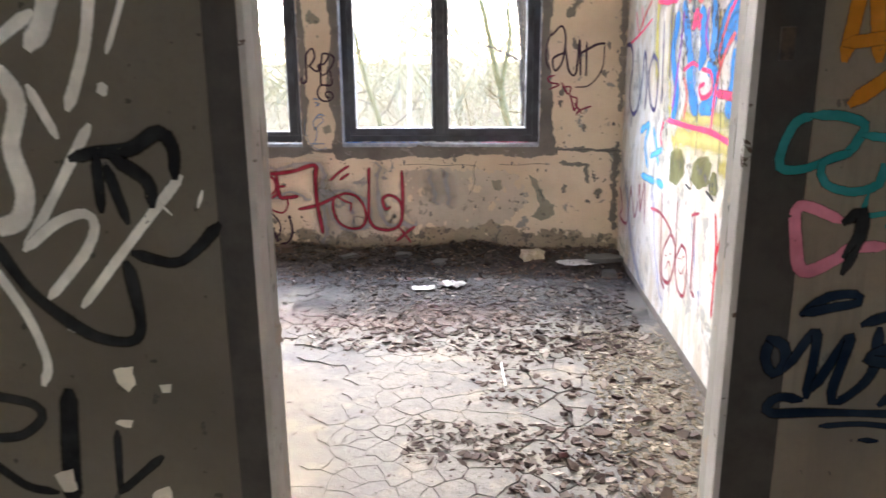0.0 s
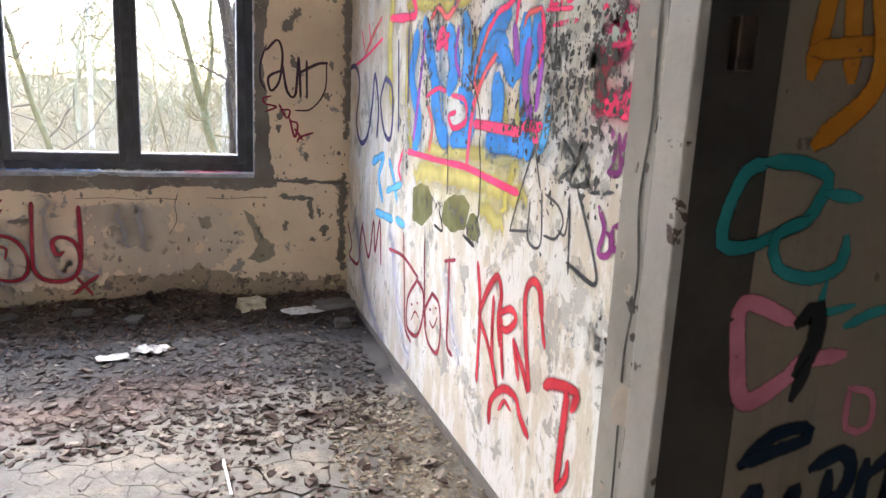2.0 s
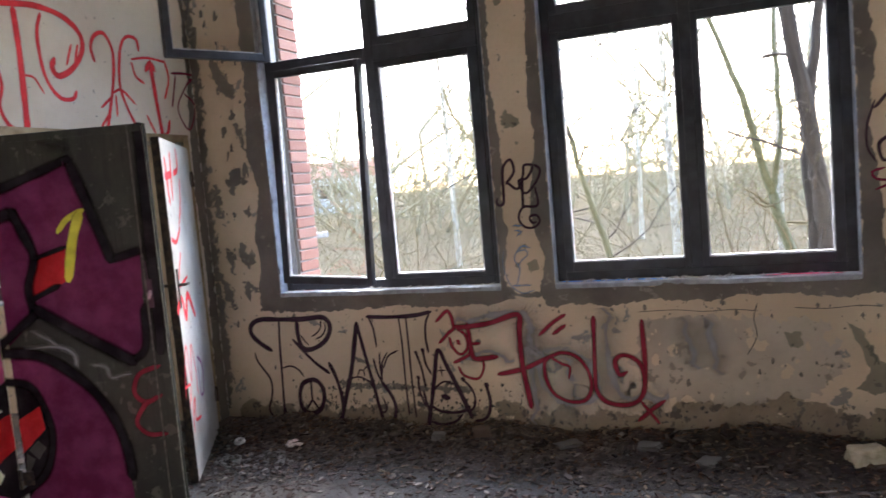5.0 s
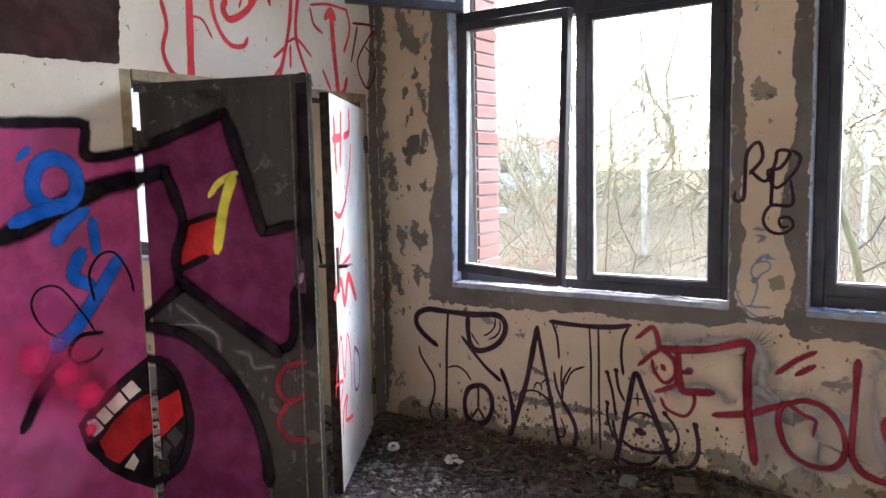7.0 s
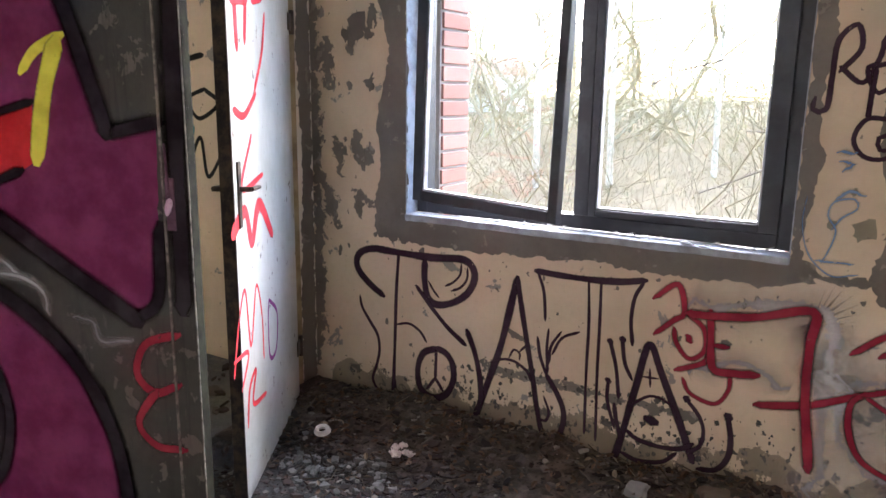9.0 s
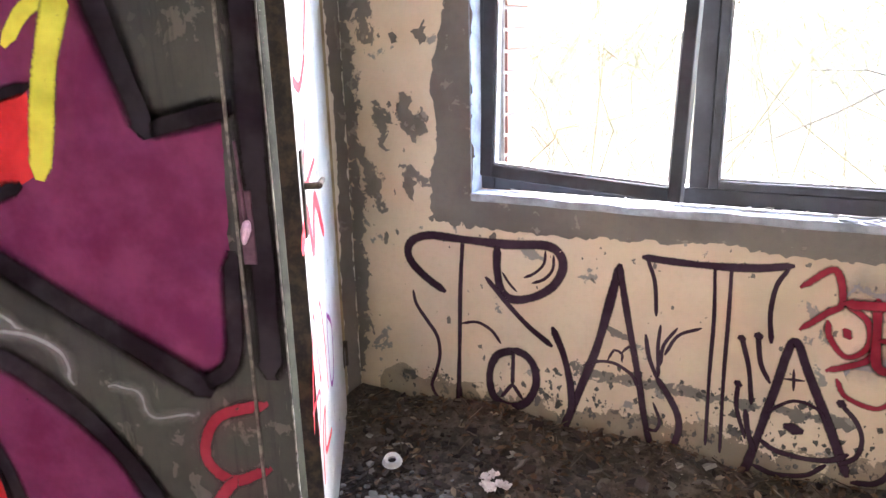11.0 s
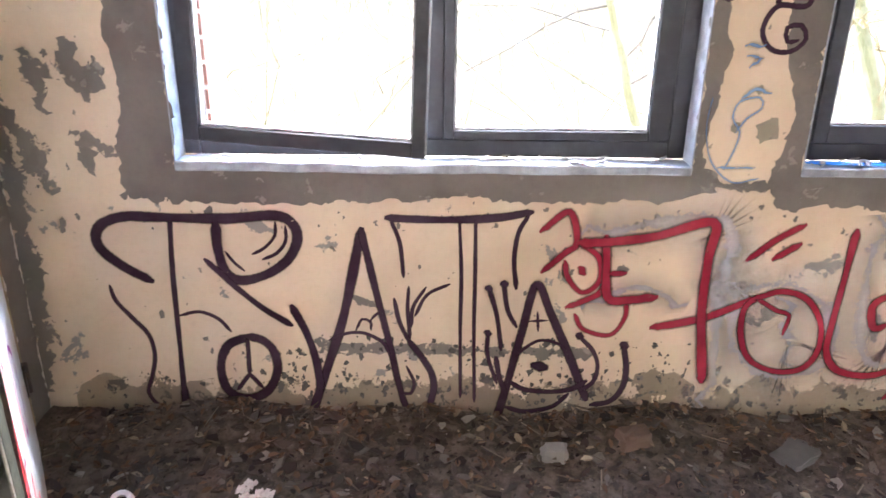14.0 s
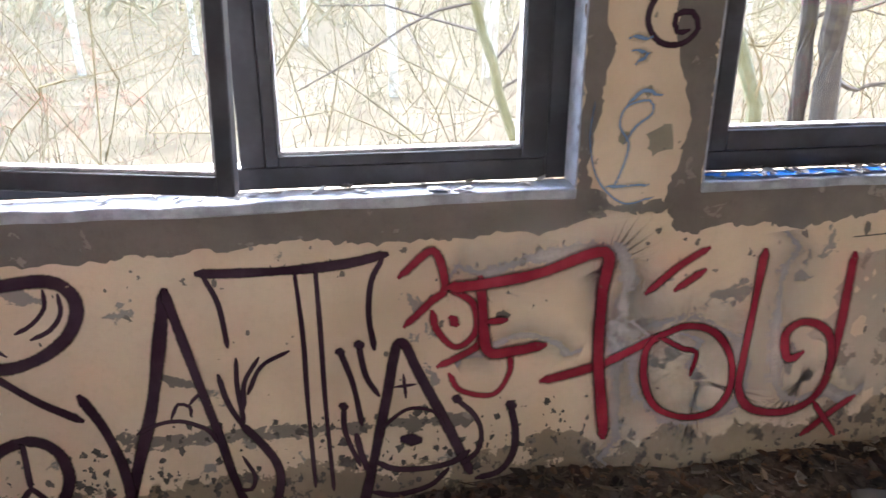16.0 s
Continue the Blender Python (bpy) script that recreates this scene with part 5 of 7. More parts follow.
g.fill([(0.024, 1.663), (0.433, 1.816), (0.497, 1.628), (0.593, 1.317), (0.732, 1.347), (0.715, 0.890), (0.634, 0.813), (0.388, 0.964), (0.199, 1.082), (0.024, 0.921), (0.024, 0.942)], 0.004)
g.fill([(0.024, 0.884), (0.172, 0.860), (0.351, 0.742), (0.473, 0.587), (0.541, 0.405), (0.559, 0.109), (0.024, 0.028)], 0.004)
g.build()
g = Graffito("A", MURAL_DARK, "dark mouth corner of the mural")
g.fill([(0.024, 0.752), (0.109, 0.708), (0.174, 0.538), (0.176, 0.380), (0.107, 0.250), (0.024, 0.146)], 0.004)
g.build()
g = Graffito("A", MURAL_RED, "red painted patches of the mural")
g.fill([(0.207, 1.341), (0.365, 1.392), (0.382, 1.236), (0.168, 1.144)], 0.004)
g.fill([(0.024, 0.553), (0.138, 0.614), (0.150, 0.495), (0.024, 0.379)], 0.004)
g.build()
g = Graffito("A", HALO, "grey smears of worn paint")
g.stroke(0.05, [(0.107, 0.903), (0.255, 0.906), (0.337, 0.869), (0.355, 0.812)])
g.stroke(0.04, [(0.444, 0.794), (0.495, 0.786), (0.517, 0.730), (0.606, 0.743)])
g.stroke(0.04, [(0.153, 0.988), (0.256, 0.923)])
g.build()
g = Graffito("A", TOOTH_GREY, "grey painted lower teeth of the mural")
g.fill([(0.024, 0.272), (0.038, 0.379), (0.080, 0.346), (0.024, 0.240)], 0.002)
g.fill([(0.055, 0.393), (0.103, 0.441), (0.144, 0.401), (0.097, 0.343)], 0.002)
g.build()
g = Graffito("A", MURAL_DARK, "thick dark plum outlines on the door leaf")
g.stroke(0.06, [(-0.023, 1.663), (0.200, 1.736), (0.428, 1.814)])
g.stroke(0.065, [(0.433, 1.814), (0.492, 1.628), (0.586, 1.317)])
g.stroke(0.05, [(0.586, 1.310), (0.739, 1.347)])
g.stroke(0.085, [(-0.015, 1.545), (0.127, 1.580)])
g.stroke(0.06, [(0.127, 1.580), (0.170, 1.470), (0.207, 1.350), (0.162, 1.208), (0.174, 1.070)])
g.stroke(0.03, [(0.207, 1.346), (0.365, 1.392)])
g.stroke(0.035, [(0.163, 1.144), (0.311, 1.207)])
g.stroke(0.06, [(0.186, 1.082), (-0.038, 0.915)])
g.stroke(0.075, [(0.186, 1.094), (0.388, 0.959), (0.633, 0.804)])
g.stroke(0.05, [(0.633, 0.804), (0.704, 0.867), (0.722, 1.068)])
g.stroke(0.07, [(-0.039, 0.896), (0.173, 0.864), (0.351, 0.742), (0.473, 0.587), (0.541, 0.405), (0.564, 0.225)])
g.stroke(0.05, [(-0.027, 0.752), (0.109, 0.708), (0.179, 0.526), (0.170, 0.380), (0.107, 0.250), (-0.045, 0.157)])
g.stroke(0.075, [(0.796, 1.932), (0.786, 1.330), (0.781, 0.849)])
g.build()
g = Graffito("A", LEMON, "yellow numeral one")
g.stroke(0.03, [(0.344, 1.469), (0.392, 1.524), (0.474, 1.563)])
g.stroke(0.05, [(0.456, 1.546), (0.407, 1.414), (0.367, 1.235)])
g.build()
g = Graffito("A", CRIMSON, "dark red scribble low on the door leaf")
g.stroke(0.035, [(0.754, 0.769), (0.655, 0.733), (0.622, 0.645), (0.674, 0.592), (0.749, 0.621)])
g.stroke(0.035, [(0.674, 0.592), (0.616, 0.495), (0.668, 0.430), (0.754, 0.427)])
g.build()
g = Graffito("A", TEAL_DIM, "dark green smudge on the door leaf")
g.stroke(0.09, [(0.324, 1.895), (0.423, 1.874)])
g.build()
g = Graffito("B", SCARLET, "red scribbles on the white door leaf")
g.stroke(0.042, [(0.877, 1.812), (0.862, 1.564)])
g.stroke(0.042, [(0.912, 1.712), (0.722, 1.731)])
g.stroke(0.036, [(0.707, 1.851), (0.764, 1.590)])
g.stroke(0.036, [(0.492, 1.882), (0.505, 1.772), (0.644, 1.737)])
g.stroke(0.025, [(0.471, 1.704), (0.531, 1.565), (0.656, 1.431)])
g.stroke(0.028, [(0.932, 1.367), (0.806, 1.346), (0.644, 1.417)])
g.stroke(0.022, [(0.727, 1.275), (0.871, 1.107), (0.585, 1.124)])
g.stroke(0.05, [(1.002, 0.975), (0.845, 1.025), (0.772, 0.906), (0.653, 1.022), (0.470, 0.878)])
g.stroke(0.017, [(1.059, 0.510), (0.983, 0.666), (0.890, 0.759), (0.842, 0.546), (0.741, 0.737), (0.676, 0.609), (0.670, 0.437)])
g.stroke(0.017, [(1.053, 0.559), (0.881, 0.531), (0.978, 0.431)])
g.stroke(0.022, [(0.924, 0.278), (0.885, 0.398), (0.792, 0.435), (0.843, 0.329), (0.660, 0.290)])
g.build()
g = Graffito("B", GRAPE, "purple oval scribble on the white door leaf")
g.stroke(0.017, [(0.560, 0.635), (0.434, 0.543), (0.468, 0.403), (0.573, 0.406), (0.584, 0.555), (0.560, 0.635)])
g.build()
g = Graffito("S", CHALK, "broad white sprayed strokes")
g.stroke(0.045, [(-0.009, 1.707), (-0.037, 1.639), (-0.062, 1.604)])
g.stroke(0.03, [(-0.164, 1.592), (-0.059, 1.661)])
g.stroke(0.026, [(0.070, 1.706), (0.047, 1.601), (-0.002, 1.481)])
g.stroke(0.014, [(0.136, 1.695), (0.091, 1.588)])
g.stroke(0.026, [(0.071, 1.520), (0.074, 1.512)])
g.stroke(0.024, [(0.032, 1.441), (-0.053, 1.308), (-0.135, 1.186)])
g.stroke(0.024, [(-0.135, 1.186), (-0.062, 1.242), (0.002, 1.263), (0.021, 1.236), (-0.010, 1.175), (-0.096, 1.080)])
g.stroke(0.022, [(0.213, 1.338), (0.092, 1.200), (-0.025, 1.061)])
g.stroke(0.044, [(-0.146, 1.559), (-0.109, 1.493), (-0.135, 1.402), (-0.120, 1.308), (-0.142, 1.248), (-0.201, 1.229)])
g.stroke(0.02, [(-0.081, 1.520), (-0.036, 1.424)])
g.stroke(0.024, [(-0.215, 1.142), (-0.156, 1.034), (-0.127, 0.929), (-0.141, 0.877)])
g.stroke(0.024, [(-0.061, 1.017), (-0.055, 1.007)])
g.stroke(0.006, [(0.146, 1.303), (0.189, 1.261)])
g.stroke(0.01, [(0.257, 1.309), (0.247, 1.279)])
g.build()
g = Graffito("S", BLACK, "black sprayed loops on the grey wall")
g.stroke(0.03, [(-0.007, 1.378), (0.043, 1.390), (0.115, 1.396), (0.177, 1.430), (0.204, 1.401), (0.204, 1.344)])
g.stroke(0.03, [(0.077, 1.378), (0.143, 1.332), (0.150, 1.285)])
g.stroke(0.028, [(0.041, 1.378), (0.040, 1.273)])
g.stroke(0.028, [(0.062, 1.355), (0.092, 1.249)])
g.stroke(0.03, [(-0.206, 1.198), (-0.146, 1.098), (-0.079, 1.035), (-0.009, 0.990), (0.066, 0.979), (0.095, 1.012), (0.088, 1.114), (0.080, 1.151)])
g.stroke(0.026, [(0.101, 1.176), (0.185, 1.158), (0.237, 1.189), (0.283, 1.238)])
g.stroke(0.026, [(-0.265, 0.844), (-0.175, 0.825), (-0.160, 0.791), (-0.213, 0.747), (-0.282, 0.738)])
g.stroke(0.026, [(-0.293, 0.673), (-0.220, 0.617), (-0.154, 0.604)])
g.stroke(0.05, [(-0.090, 0.848), (-0.102, 0.736), (-0.115, 0.590)])
g.stroke(0.018, [(0.011, 0.760), (0.002, 0.609)])
g.stroke(0.024, [(0.106, 0.699), (0.039, 0.640), (0.002, 0.609)])
g.build()
g = Graffito("S", CHIP_PALE, "pale spots where the grey paint has chipped away")
g.fill([(0.019, 0.911), (0.065, 0.919), (0.073, 0.879), (0.046, 0.862), (0.023, 0.884)])
g.fill([(0.124, 0.873), (0.151, 0.881), (0.152, 0.856), (0.129, 0.856)])
g.fill([(0.011, 0.788), (0.055, 0.793), (0.049, 0.775), (0.010, 0.778)])
g.fill([(-0.147, 0.648), (-0.105, 0.664), (-0.105, 0.613), (-0.137, 0.607)])
g.fill([(0.076, 0.612), (0.118, 0.625), (0.127, 0.584), (0.080, 0.582)])
g.build()
g = Graffito("S", TEAL, "teal sprayed outline letters")
g.stroke(0.02, [(1.455, 1.459), (1.425, 1.448), (1.404, 1.400), (1.403, 1.360), (1.445, 1.357), (1.486, 1.373), (1.526, 1.389), (1.543, 1.416), (1.550, 1.442), (1.507, 1.458), (1.455, 1.459)])
g.stroke(0.02, [(1.526, 1.389), (1.481, 1.368), (1.491, 1.329), (1.546, 1.313), (1.591, 1.329), (1.594, 1.362)])
g.stroke(0.018, [(1.553, 1.421), (1.605, 1.416)])
g.stroke(0.012, [(1.573, 1.307), (1.572, 1.268), (1.625, 1.274)])
g.build()
g = Graffito("S", TEAL, "teal sprayed underline strokes")
g.stroke(0.016, [(1.619, 1.246), (1.677, 1.265), (1.782, 1.269)])
g.stroke(0.02, [(1.688, 1.372), (1.720, 1.331), (1.774, 1.349), (1.747, 1.412)])
g.build()
g = Graffito("S", ROSE, "dusty pink sprayed letters")
g.stroke(0.026, [(1.531, 1.257), (1.448, 1.285), (1.447, 1.222), (1.468, 1.153), (1.535, 1.183), (1.549, 1.200), (1.618, 1.206)])
g.build()
g = Graffito("S", ROSE, "dusty pink sprayed curls")
g.stroke(0.012, [(1.643, 1.156), (1.649, 1.097), (1.690, 1.094), (1.686, 1.143), (1.643, 1.156)])
g.stroke(0.014, [(1.783, 1.216), (1.747, 1.189), (1.759, 1.109)])
g.stroke(0.012, [(1.733, 1.170), (1.795, 1.166)])
g.build()
g = Graffito("S", BLACK, "black sprayed drip mark")
g.stroke(0.034, [(1.542, 1.257), (1.567, 1.271), (1.568, 1.223), (1.550, 1.189)])
g.stroke(0.02, [(1.565, 1.200), (1.546, 1.152)])
g.build()
g = Graffito("S", NAVY, "navy blue sprayed signature with underlines")
g.stroke(0.022, [(1.479, 1.064), (1.522, 1.099), (1.574, 1.106), (1.583, 1.089), (1.531, 1.077), (1.479, 1.064)])
g.stroke(0.026, [(1.419, 1.008), (1.413, 0.969), (1.431, 0.931), (1.453, 0.955), (1.448, 0.994), (1.419, 1.008)])
g.stroke(0.024, [(1.457, 0.944), (1.509, 1.024), (1.505, 0.885)])
g.stroke(0.024, [(1.517, 0.902), (1.576, 1.015), (1.554, 0.893), (1.571, 0.874), (1.627, 0.934), (1.631, 1.030)])
g.stroke(0.026, [(1.602, 1.044), (1.648, 1.061), (1.670, 1.040), (1.664, 1.000), (1.618, 0.968), (1.678, 0.955), (1.706, 0.920), (1.657, 0.870)])
g.stroke(0.026, [(1.698, 1.038), (1.693, 0.875)])
g.stroke(0.024, [(1.709, 1.020), (1.746, 1.043), (1.740, 0.963), (1.702, 0.940), (1.764, 0.893)])
g.stroke(0.022, [(1.739, 0.952), (1.772, 1.033), (1.832, 1.054)])
g.stroke(0.024, [(1.776, 1.003), (1.836, 0.859)])
g.stroke(0.02, [(1.747, 0.916), (1.813, 0.970)])
g.stroke(0.022, [(1.832, 1.052), (1.913, 0.927), (1.943, 0.855)])
g.stroke(0.02, [(1.858, 0.942), (1.924, 0.981)])
g.stroke(0.022, [(1.492, 0.876), (1.448, 0.880), (1.428, 0.861), (1.437, 0.843), (1.524, 0.847), (1.661, 0.847), (1.882, 0.843)])
g.stroke(0.016, [(1.542, 0.816), (1.619, 0.823), (1.705, 0.816)])
g.stroke(0.016, [(1.625, 0.786), (1.656, 0.785)])
g.stroke(0.018, [(1.786, 0.823), (1.831, 0.802), (1.875, 0.820)])
g.build()
g = Graffito("S", ORANGE, "faded orange sprayed letters")
g.stroke(0.032, [(1.513, 1.678), (1.500, 1.567)])
g.stroke(0.032, [(1.542, 1.680), (1.560, 1.566)])
g.stroke(0.026, [(1.500, 1.590), (1.604, 1.604)])
g.stroke(0.032, [(1.582, 1.684), (1.603, 1.560), (1.525, 1.484)])
g.stroke(0.03, [(1.642, 1.689), (1.657, 1.555), (1.724, 1.508)])
g.build()
for mat, label, rows in (
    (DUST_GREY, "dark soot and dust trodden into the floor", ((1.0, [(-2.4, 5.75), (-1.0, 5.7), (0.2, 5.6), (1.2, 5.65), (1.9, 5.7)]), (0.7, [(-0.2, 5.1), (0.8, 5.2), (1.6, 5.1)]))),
    (DUST_RED, "red brick dust scattered on the floor", ((0.6, [(-0.5, 4.85), (0.0, 4.8), (0.45, 4.85)]), (0.5, [(0.5, 5.05), (0.95, 4.95)]))),
    (DUST_SAND, "sandy dust lying on the floor", ((0.7, [(0.0, 2.3), (0.05, 3.0), (-0.2, 3.8)]), (0.4, [(0.3, 2.6), (0.6, 2.5), (0.9, 2.6)]), (0.4, [(1.7, 2.5), (1.65, 3.4), (1.72, 4.4)])))):
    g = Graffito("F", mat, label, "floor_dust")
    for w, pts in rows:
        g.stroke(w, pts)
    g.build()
crumbled("E", PALE_SCAR, "pale grey coat showing where paint has flaked", (
    (0.3, [(3.283, 1.733), (3.132, 1.720)]),
    (0.3, [(3.213, 1.468), (3.120, 1.365)]),
    (0.3, [(3.116, 1.757), (3.063, 1.703)]),
    (0.25, [(5.027, 1.376), (5.047, 1.154)]),
    (0.3, [(3.144, 0.885), (2.950, 0.901), (2.975, 0.777)]),
    (0.25, [(3.234, 0.915), (3.123, 0.922)]),
    (0.2, [(4.103, 0.396), (3.917, 0.341)]),
    (0.2, [(3.439, 1.611), (3.388, 1.490)])))
crumbled("E", SCARRED, "dark jagged scars where layers of paint have flaked off", (
    (0.2, [(4.804, 1.736), (4.730, 1.502)]),
    (0.16, [(4.354, 1.884), (4.212, 1.739)]),
    (0.2, [(3.357, 1.667), (3.436, 1.588)]),
    (0.17, [(3.160, 1.774), (3.197, 1.680)]),
    (0.2, [(3.113, 1.675), (3.047, 1.547)]),
    (0.19, [(3.304, 1.608), (3.182, 1.511)]),
    (0.19, [(3.415, 1.458), (3.297, 1.338)]),
    (0.17, [(3.344, 1.310), (3.170, 1.286)]),
    (0.14, [(3.564, 1.430), (3.514, 1.362)]),
    (0.2, [(3.027, 1.760), (2.901, 1.668)]),
    (0.2, [(2.939, 1.397), (2.843, 1.347)]),
    (0.2, [(4.837, 1.018), (4.466, 1.015)]),
    (0.2, [(4.262, 1.039), (3.983, 0.964)]),
    (0.12, [(4.593, 1.374), (4.459, 1.564)]),
    (0.2, [(5.183, 1.396), (5.047, 1.154)]),
    (0.12, [(4.215, 1.564), (4.266, 1.585)]),
    (0.16, [(3.257, 1.408), (3.195, 1.357)]),
    (0.18, [(2.941, 1.039), (2.879, 0.981)]),
    (0.14, [(2.995, 0.897), (2.937, 0.823)])))
islands("E", DIRT, "dark scars where the coloured paint has flaked off", 500, 3.2, 4.6, 1.25, 2.1, 0.003, 0.013, 1.0, 2.0)
PITTED = simple("black_pitted_scars", (0.022, 0.021, 0.022), (0.06, 0.056, 0.052), 40, 0.9)
for u, z, wide, tall, count in ((4.72, 1.6, 0.07, 0.16, 60), (4.66, 1.83, 0.09, 0.10, 40), (4.12, 1.57, 0.05, 0.10, 25), (3.62, 1.43, 0.10, 0.07, 55),
                                (4.15, 1.81, 0.05, 0.08, 30), (3.45, 1.64, 0.05, 0.12, 35), (3.2, 1.55, 0.07, 0.16, 80), (3.12, 1.52, 0.08, 0.10, 50), (3.37, 1.52, 0.09, 0.14, 50), (2.9, 1.72, 0.10, 0.08, 40)):
    g = Graffito("E", PITTED, "cluster of black pitted scars in the painted wall", "flaked_paint")
    for i in range(count * 2):
        cu, cz, rad = rng.gauss(u, wide), rng.gauss(z, tall), 0.002 + 0.012 * rng.random() ** 2
        g.fill([(cu + math.cos(a * 0.9) * rad * rng.uniform(0.5, 1.3), cz + math.sin(a * 0.9) * rad * rng.uniform(0.6, 1.7)) for a in range(7)], rad * 0.5, rad * 0.35, 3.0)
    g.build()
islands("E", DIRT, "dark pitted scars near the doorway", 350, 2.45, 3.5, 1.1, 2.1, 0.003, 0.012, 1.0, 2.0)

# ---- double door: frame, hinges, handles ----
FRAME_YELLOW = simple("yellowed_frame_paint", (0.42, 0.34, 0.20), (0.24, 0.18, 0.10), 9, 0.6)
IRON = simple("dark_iron", (0.035, 0.03, 0.028), (0.10, 0.07, 0.05), 30, 0.5, 0.6)
tagged(boxes("door_frame", [
    (LX - 0.2, LX + 0.0004, DL0 - 0.055, DL0, 0, DLH + 0.05), (LX - 0.2, LX + 0.012, DL1, DL1 + 0.055, 0, DLH + 0.05), (LX - 0.2, LX + 0.012, DL0, DL1, DLH, DLH + 0.05)],
    FRAME_YELLOW, bevel=0.004), "yellowed steel frame of the double door", "door frame", kind="structure")
boxes("edge_strip", [(wa - 0.001, wa + 0.0025, -0.0225, -0.0185, 0.0, 1.955)], simple("worn_edge_paint", (0.26, 0.24, 0.20), (0.04, 0.035, 0.028), 45, 0.7), leaf_a, "pale worn door edge", 0.001)
boxes("end_cap", [(wa + 0.0005, wa + 0.0025, -0.0165, 0.018, 0.0, 1.955)], simple("dull_olive_steel", (0.022, 0.022, 0.014), (0.01, 0.009, 0.007), 14, 0.95, spec=0.1), leaf_a, "yellowed steel door end")
boxes("lip", [(wa - 0.075, wa - 0.069, -0.026, -0.0206, 0.0, 1.955)], simple("rubbed_dark_lip", (0.06, 0.05, 0.042), (0.20, 0.17, 0.14), 60, 0.5), leaf_a)
boxes("top_rail", [(0.0, wa - 0.004, -0.0235, -0.0206, 1.918, 1.953)], DOOR_DARK, leaf_a)
boxes("edge_strip", [(wb - 0.003, wb + 0.004, -0.022, 0.022, 0.0, 1.925)], IRON, leaf_b, "dark steel door edge", 0.001)
for leaf, side in ((leaf_a, -1), (leaf_b, 1)):
    for z in (0.25, 1.72):
        bm = bmesh.new()
        tube(bm, (-0.004, side * 0.026, z - 0.05), (-0.004, side * 0.026, z + 0.05), 0.011, 0.011, 10)
        box(bm, 0.0, 0.06, side * 0.0235 - 0.0025, side * 0.0235 + 0.0025, z - 0.035, z + 0.035)
        part("hinge", bm, IRON, leaf, "dark rusty hinge")


def lever(leaf, u, side, direction):
    bm = bmesh.new()
    box(bm, u - 0.018, u + 0.018, side * 0.0235 - 0.003, side * 0.0235 + 0.003, 0.98, 1.20, 0.002)
    plate = part("handle_plate", bm, IRON, leaf)
    bm = bmesh.new()
    tube(bm, (u, side * 0.022, 1.11), (u, side * 0.065, 1.11), 0.009, 0.009, 10)
    tube(bm, (u, side * 0.062, 1.11), (u + direction * 0.11, side * 0.062, 1.105), 0.009, 0.007, 10)
    part("handle", bm, IRON, leaf, "dark iron lever handle")


lever(leaf_b, wb - 0.06, 1, -1)
lever(leaf_b, wb - 0.06, -1, -1)
bm = bmesh.new()
bmesh.ops.create_uvsphere(bm, u_segments=14, v_segments=9, radius=1.0)
for v in bm.verts:
    v.co = Vector((wa - 0.052 + v.co.x * 0.009 + 0.005 * v.co.z + 0.004 * noise.noise(v.co * 2), -0.036 + v.co.y * 0.011, 1.125 + v.co.z * 0.024))
part("handle", bm, simple("paint_spattered_handle", (0.62, 0.42, 0.50), (0.42, 0.24, 0.33), 30, 0.5), leaf_a, "pink spattered door handle")
bm = bmesh.new()
tube(bm, (wa - 0.052, -0.03, 1.14), (wa - 0.06, -0.027, 1.29), 0.004, 0.003, 8)
box(bm, wa - 0.066, wa - 0.04, -0.026, -0.0206, 1.06, 1.2, 0.002)
part("handle_plate", bm, simple("painted_plum_plate", (0.06, 0.02, 0.04), (0.12, 0.05, 0.08), 30, 0.6), leaf_a, "plum painted lock plate")

# ---- doorway out of the corridor ----
tagged(boxes("door_frame", [
    (JR - 0.012, JR + 0.004, DY0 - 0.012, DY0 + 0.045, 0, JH), (JL - 0.004, JL + 0.012, DY0 - 0.012, DY0 + 0.045, 0, JH), (JL, JR, DY0 - 0.012, DY0 + 0.045, JH - 0.012, JH + 0.004)],
    STEEL, bevel=0.003), "chipped pale steel frame of the open doorway", "door frame", kind="structure")
bm = bmesh.new()
box(bm, JR + 0.035, JR + 0.06, DY0 - 0.022, DY0 - 0.0065, 1.56, 1.62, 0.002)
tagged(part("hinge_plate", bm, IRON), "small iron hinge plate fixed to the doorway band", "hinge")

# ---- brick skin of the facade ----
facade = boxes("wall_facade", [
    (-7, W3[0] + 0.045, W + 0.2, W + 0.45, -0.45, H + 0.6), (W3[1] - 0.03, W1[0] + 0.045, W + 0.2, W + 0.45, -0.45, H + 0.6), (W3[0] + 0.045, W3[1] - 0.03, W + 0.2, W + 0.45, -0.45, SILL - 0.06), (W1[1] - 0.03, W2[0] + 0.03, W + 0.2, W + 0.45, -0.45, H + 0.6), (W2[1] - 0.03, 5, W + 0.2, W + 0.45, -0.45, H + 0.6),
    (W1[0] + 0.045, W1[1] - 0.03, W + 0.2, W + 0.45, -0.45, SILL - 0.06), (W2[0] + 0.03, W2[1] - 0.03, W + 0.2, W + 0.45, -0.45, SILL - 0.06),
    (W1[0] + 0.045, W1[1] - 0.03, W + 0.2, W + 0.45, HEAD, H + 0.6), (W2[0] + 0.03, W2[1] - 0.03, W + 0.2, W + 0.45, HEAD, H + 0.6)], MORTAR)
tagged(facade, "red brick outer face of the building", "wall", kind="structure")
bm = bmesh.new()
box(bm, -0.012, 0.012, 0.0, 0.235, 0, 0.065, 0.004)
brick_mesh = bpy.data.meshes.new("brick")
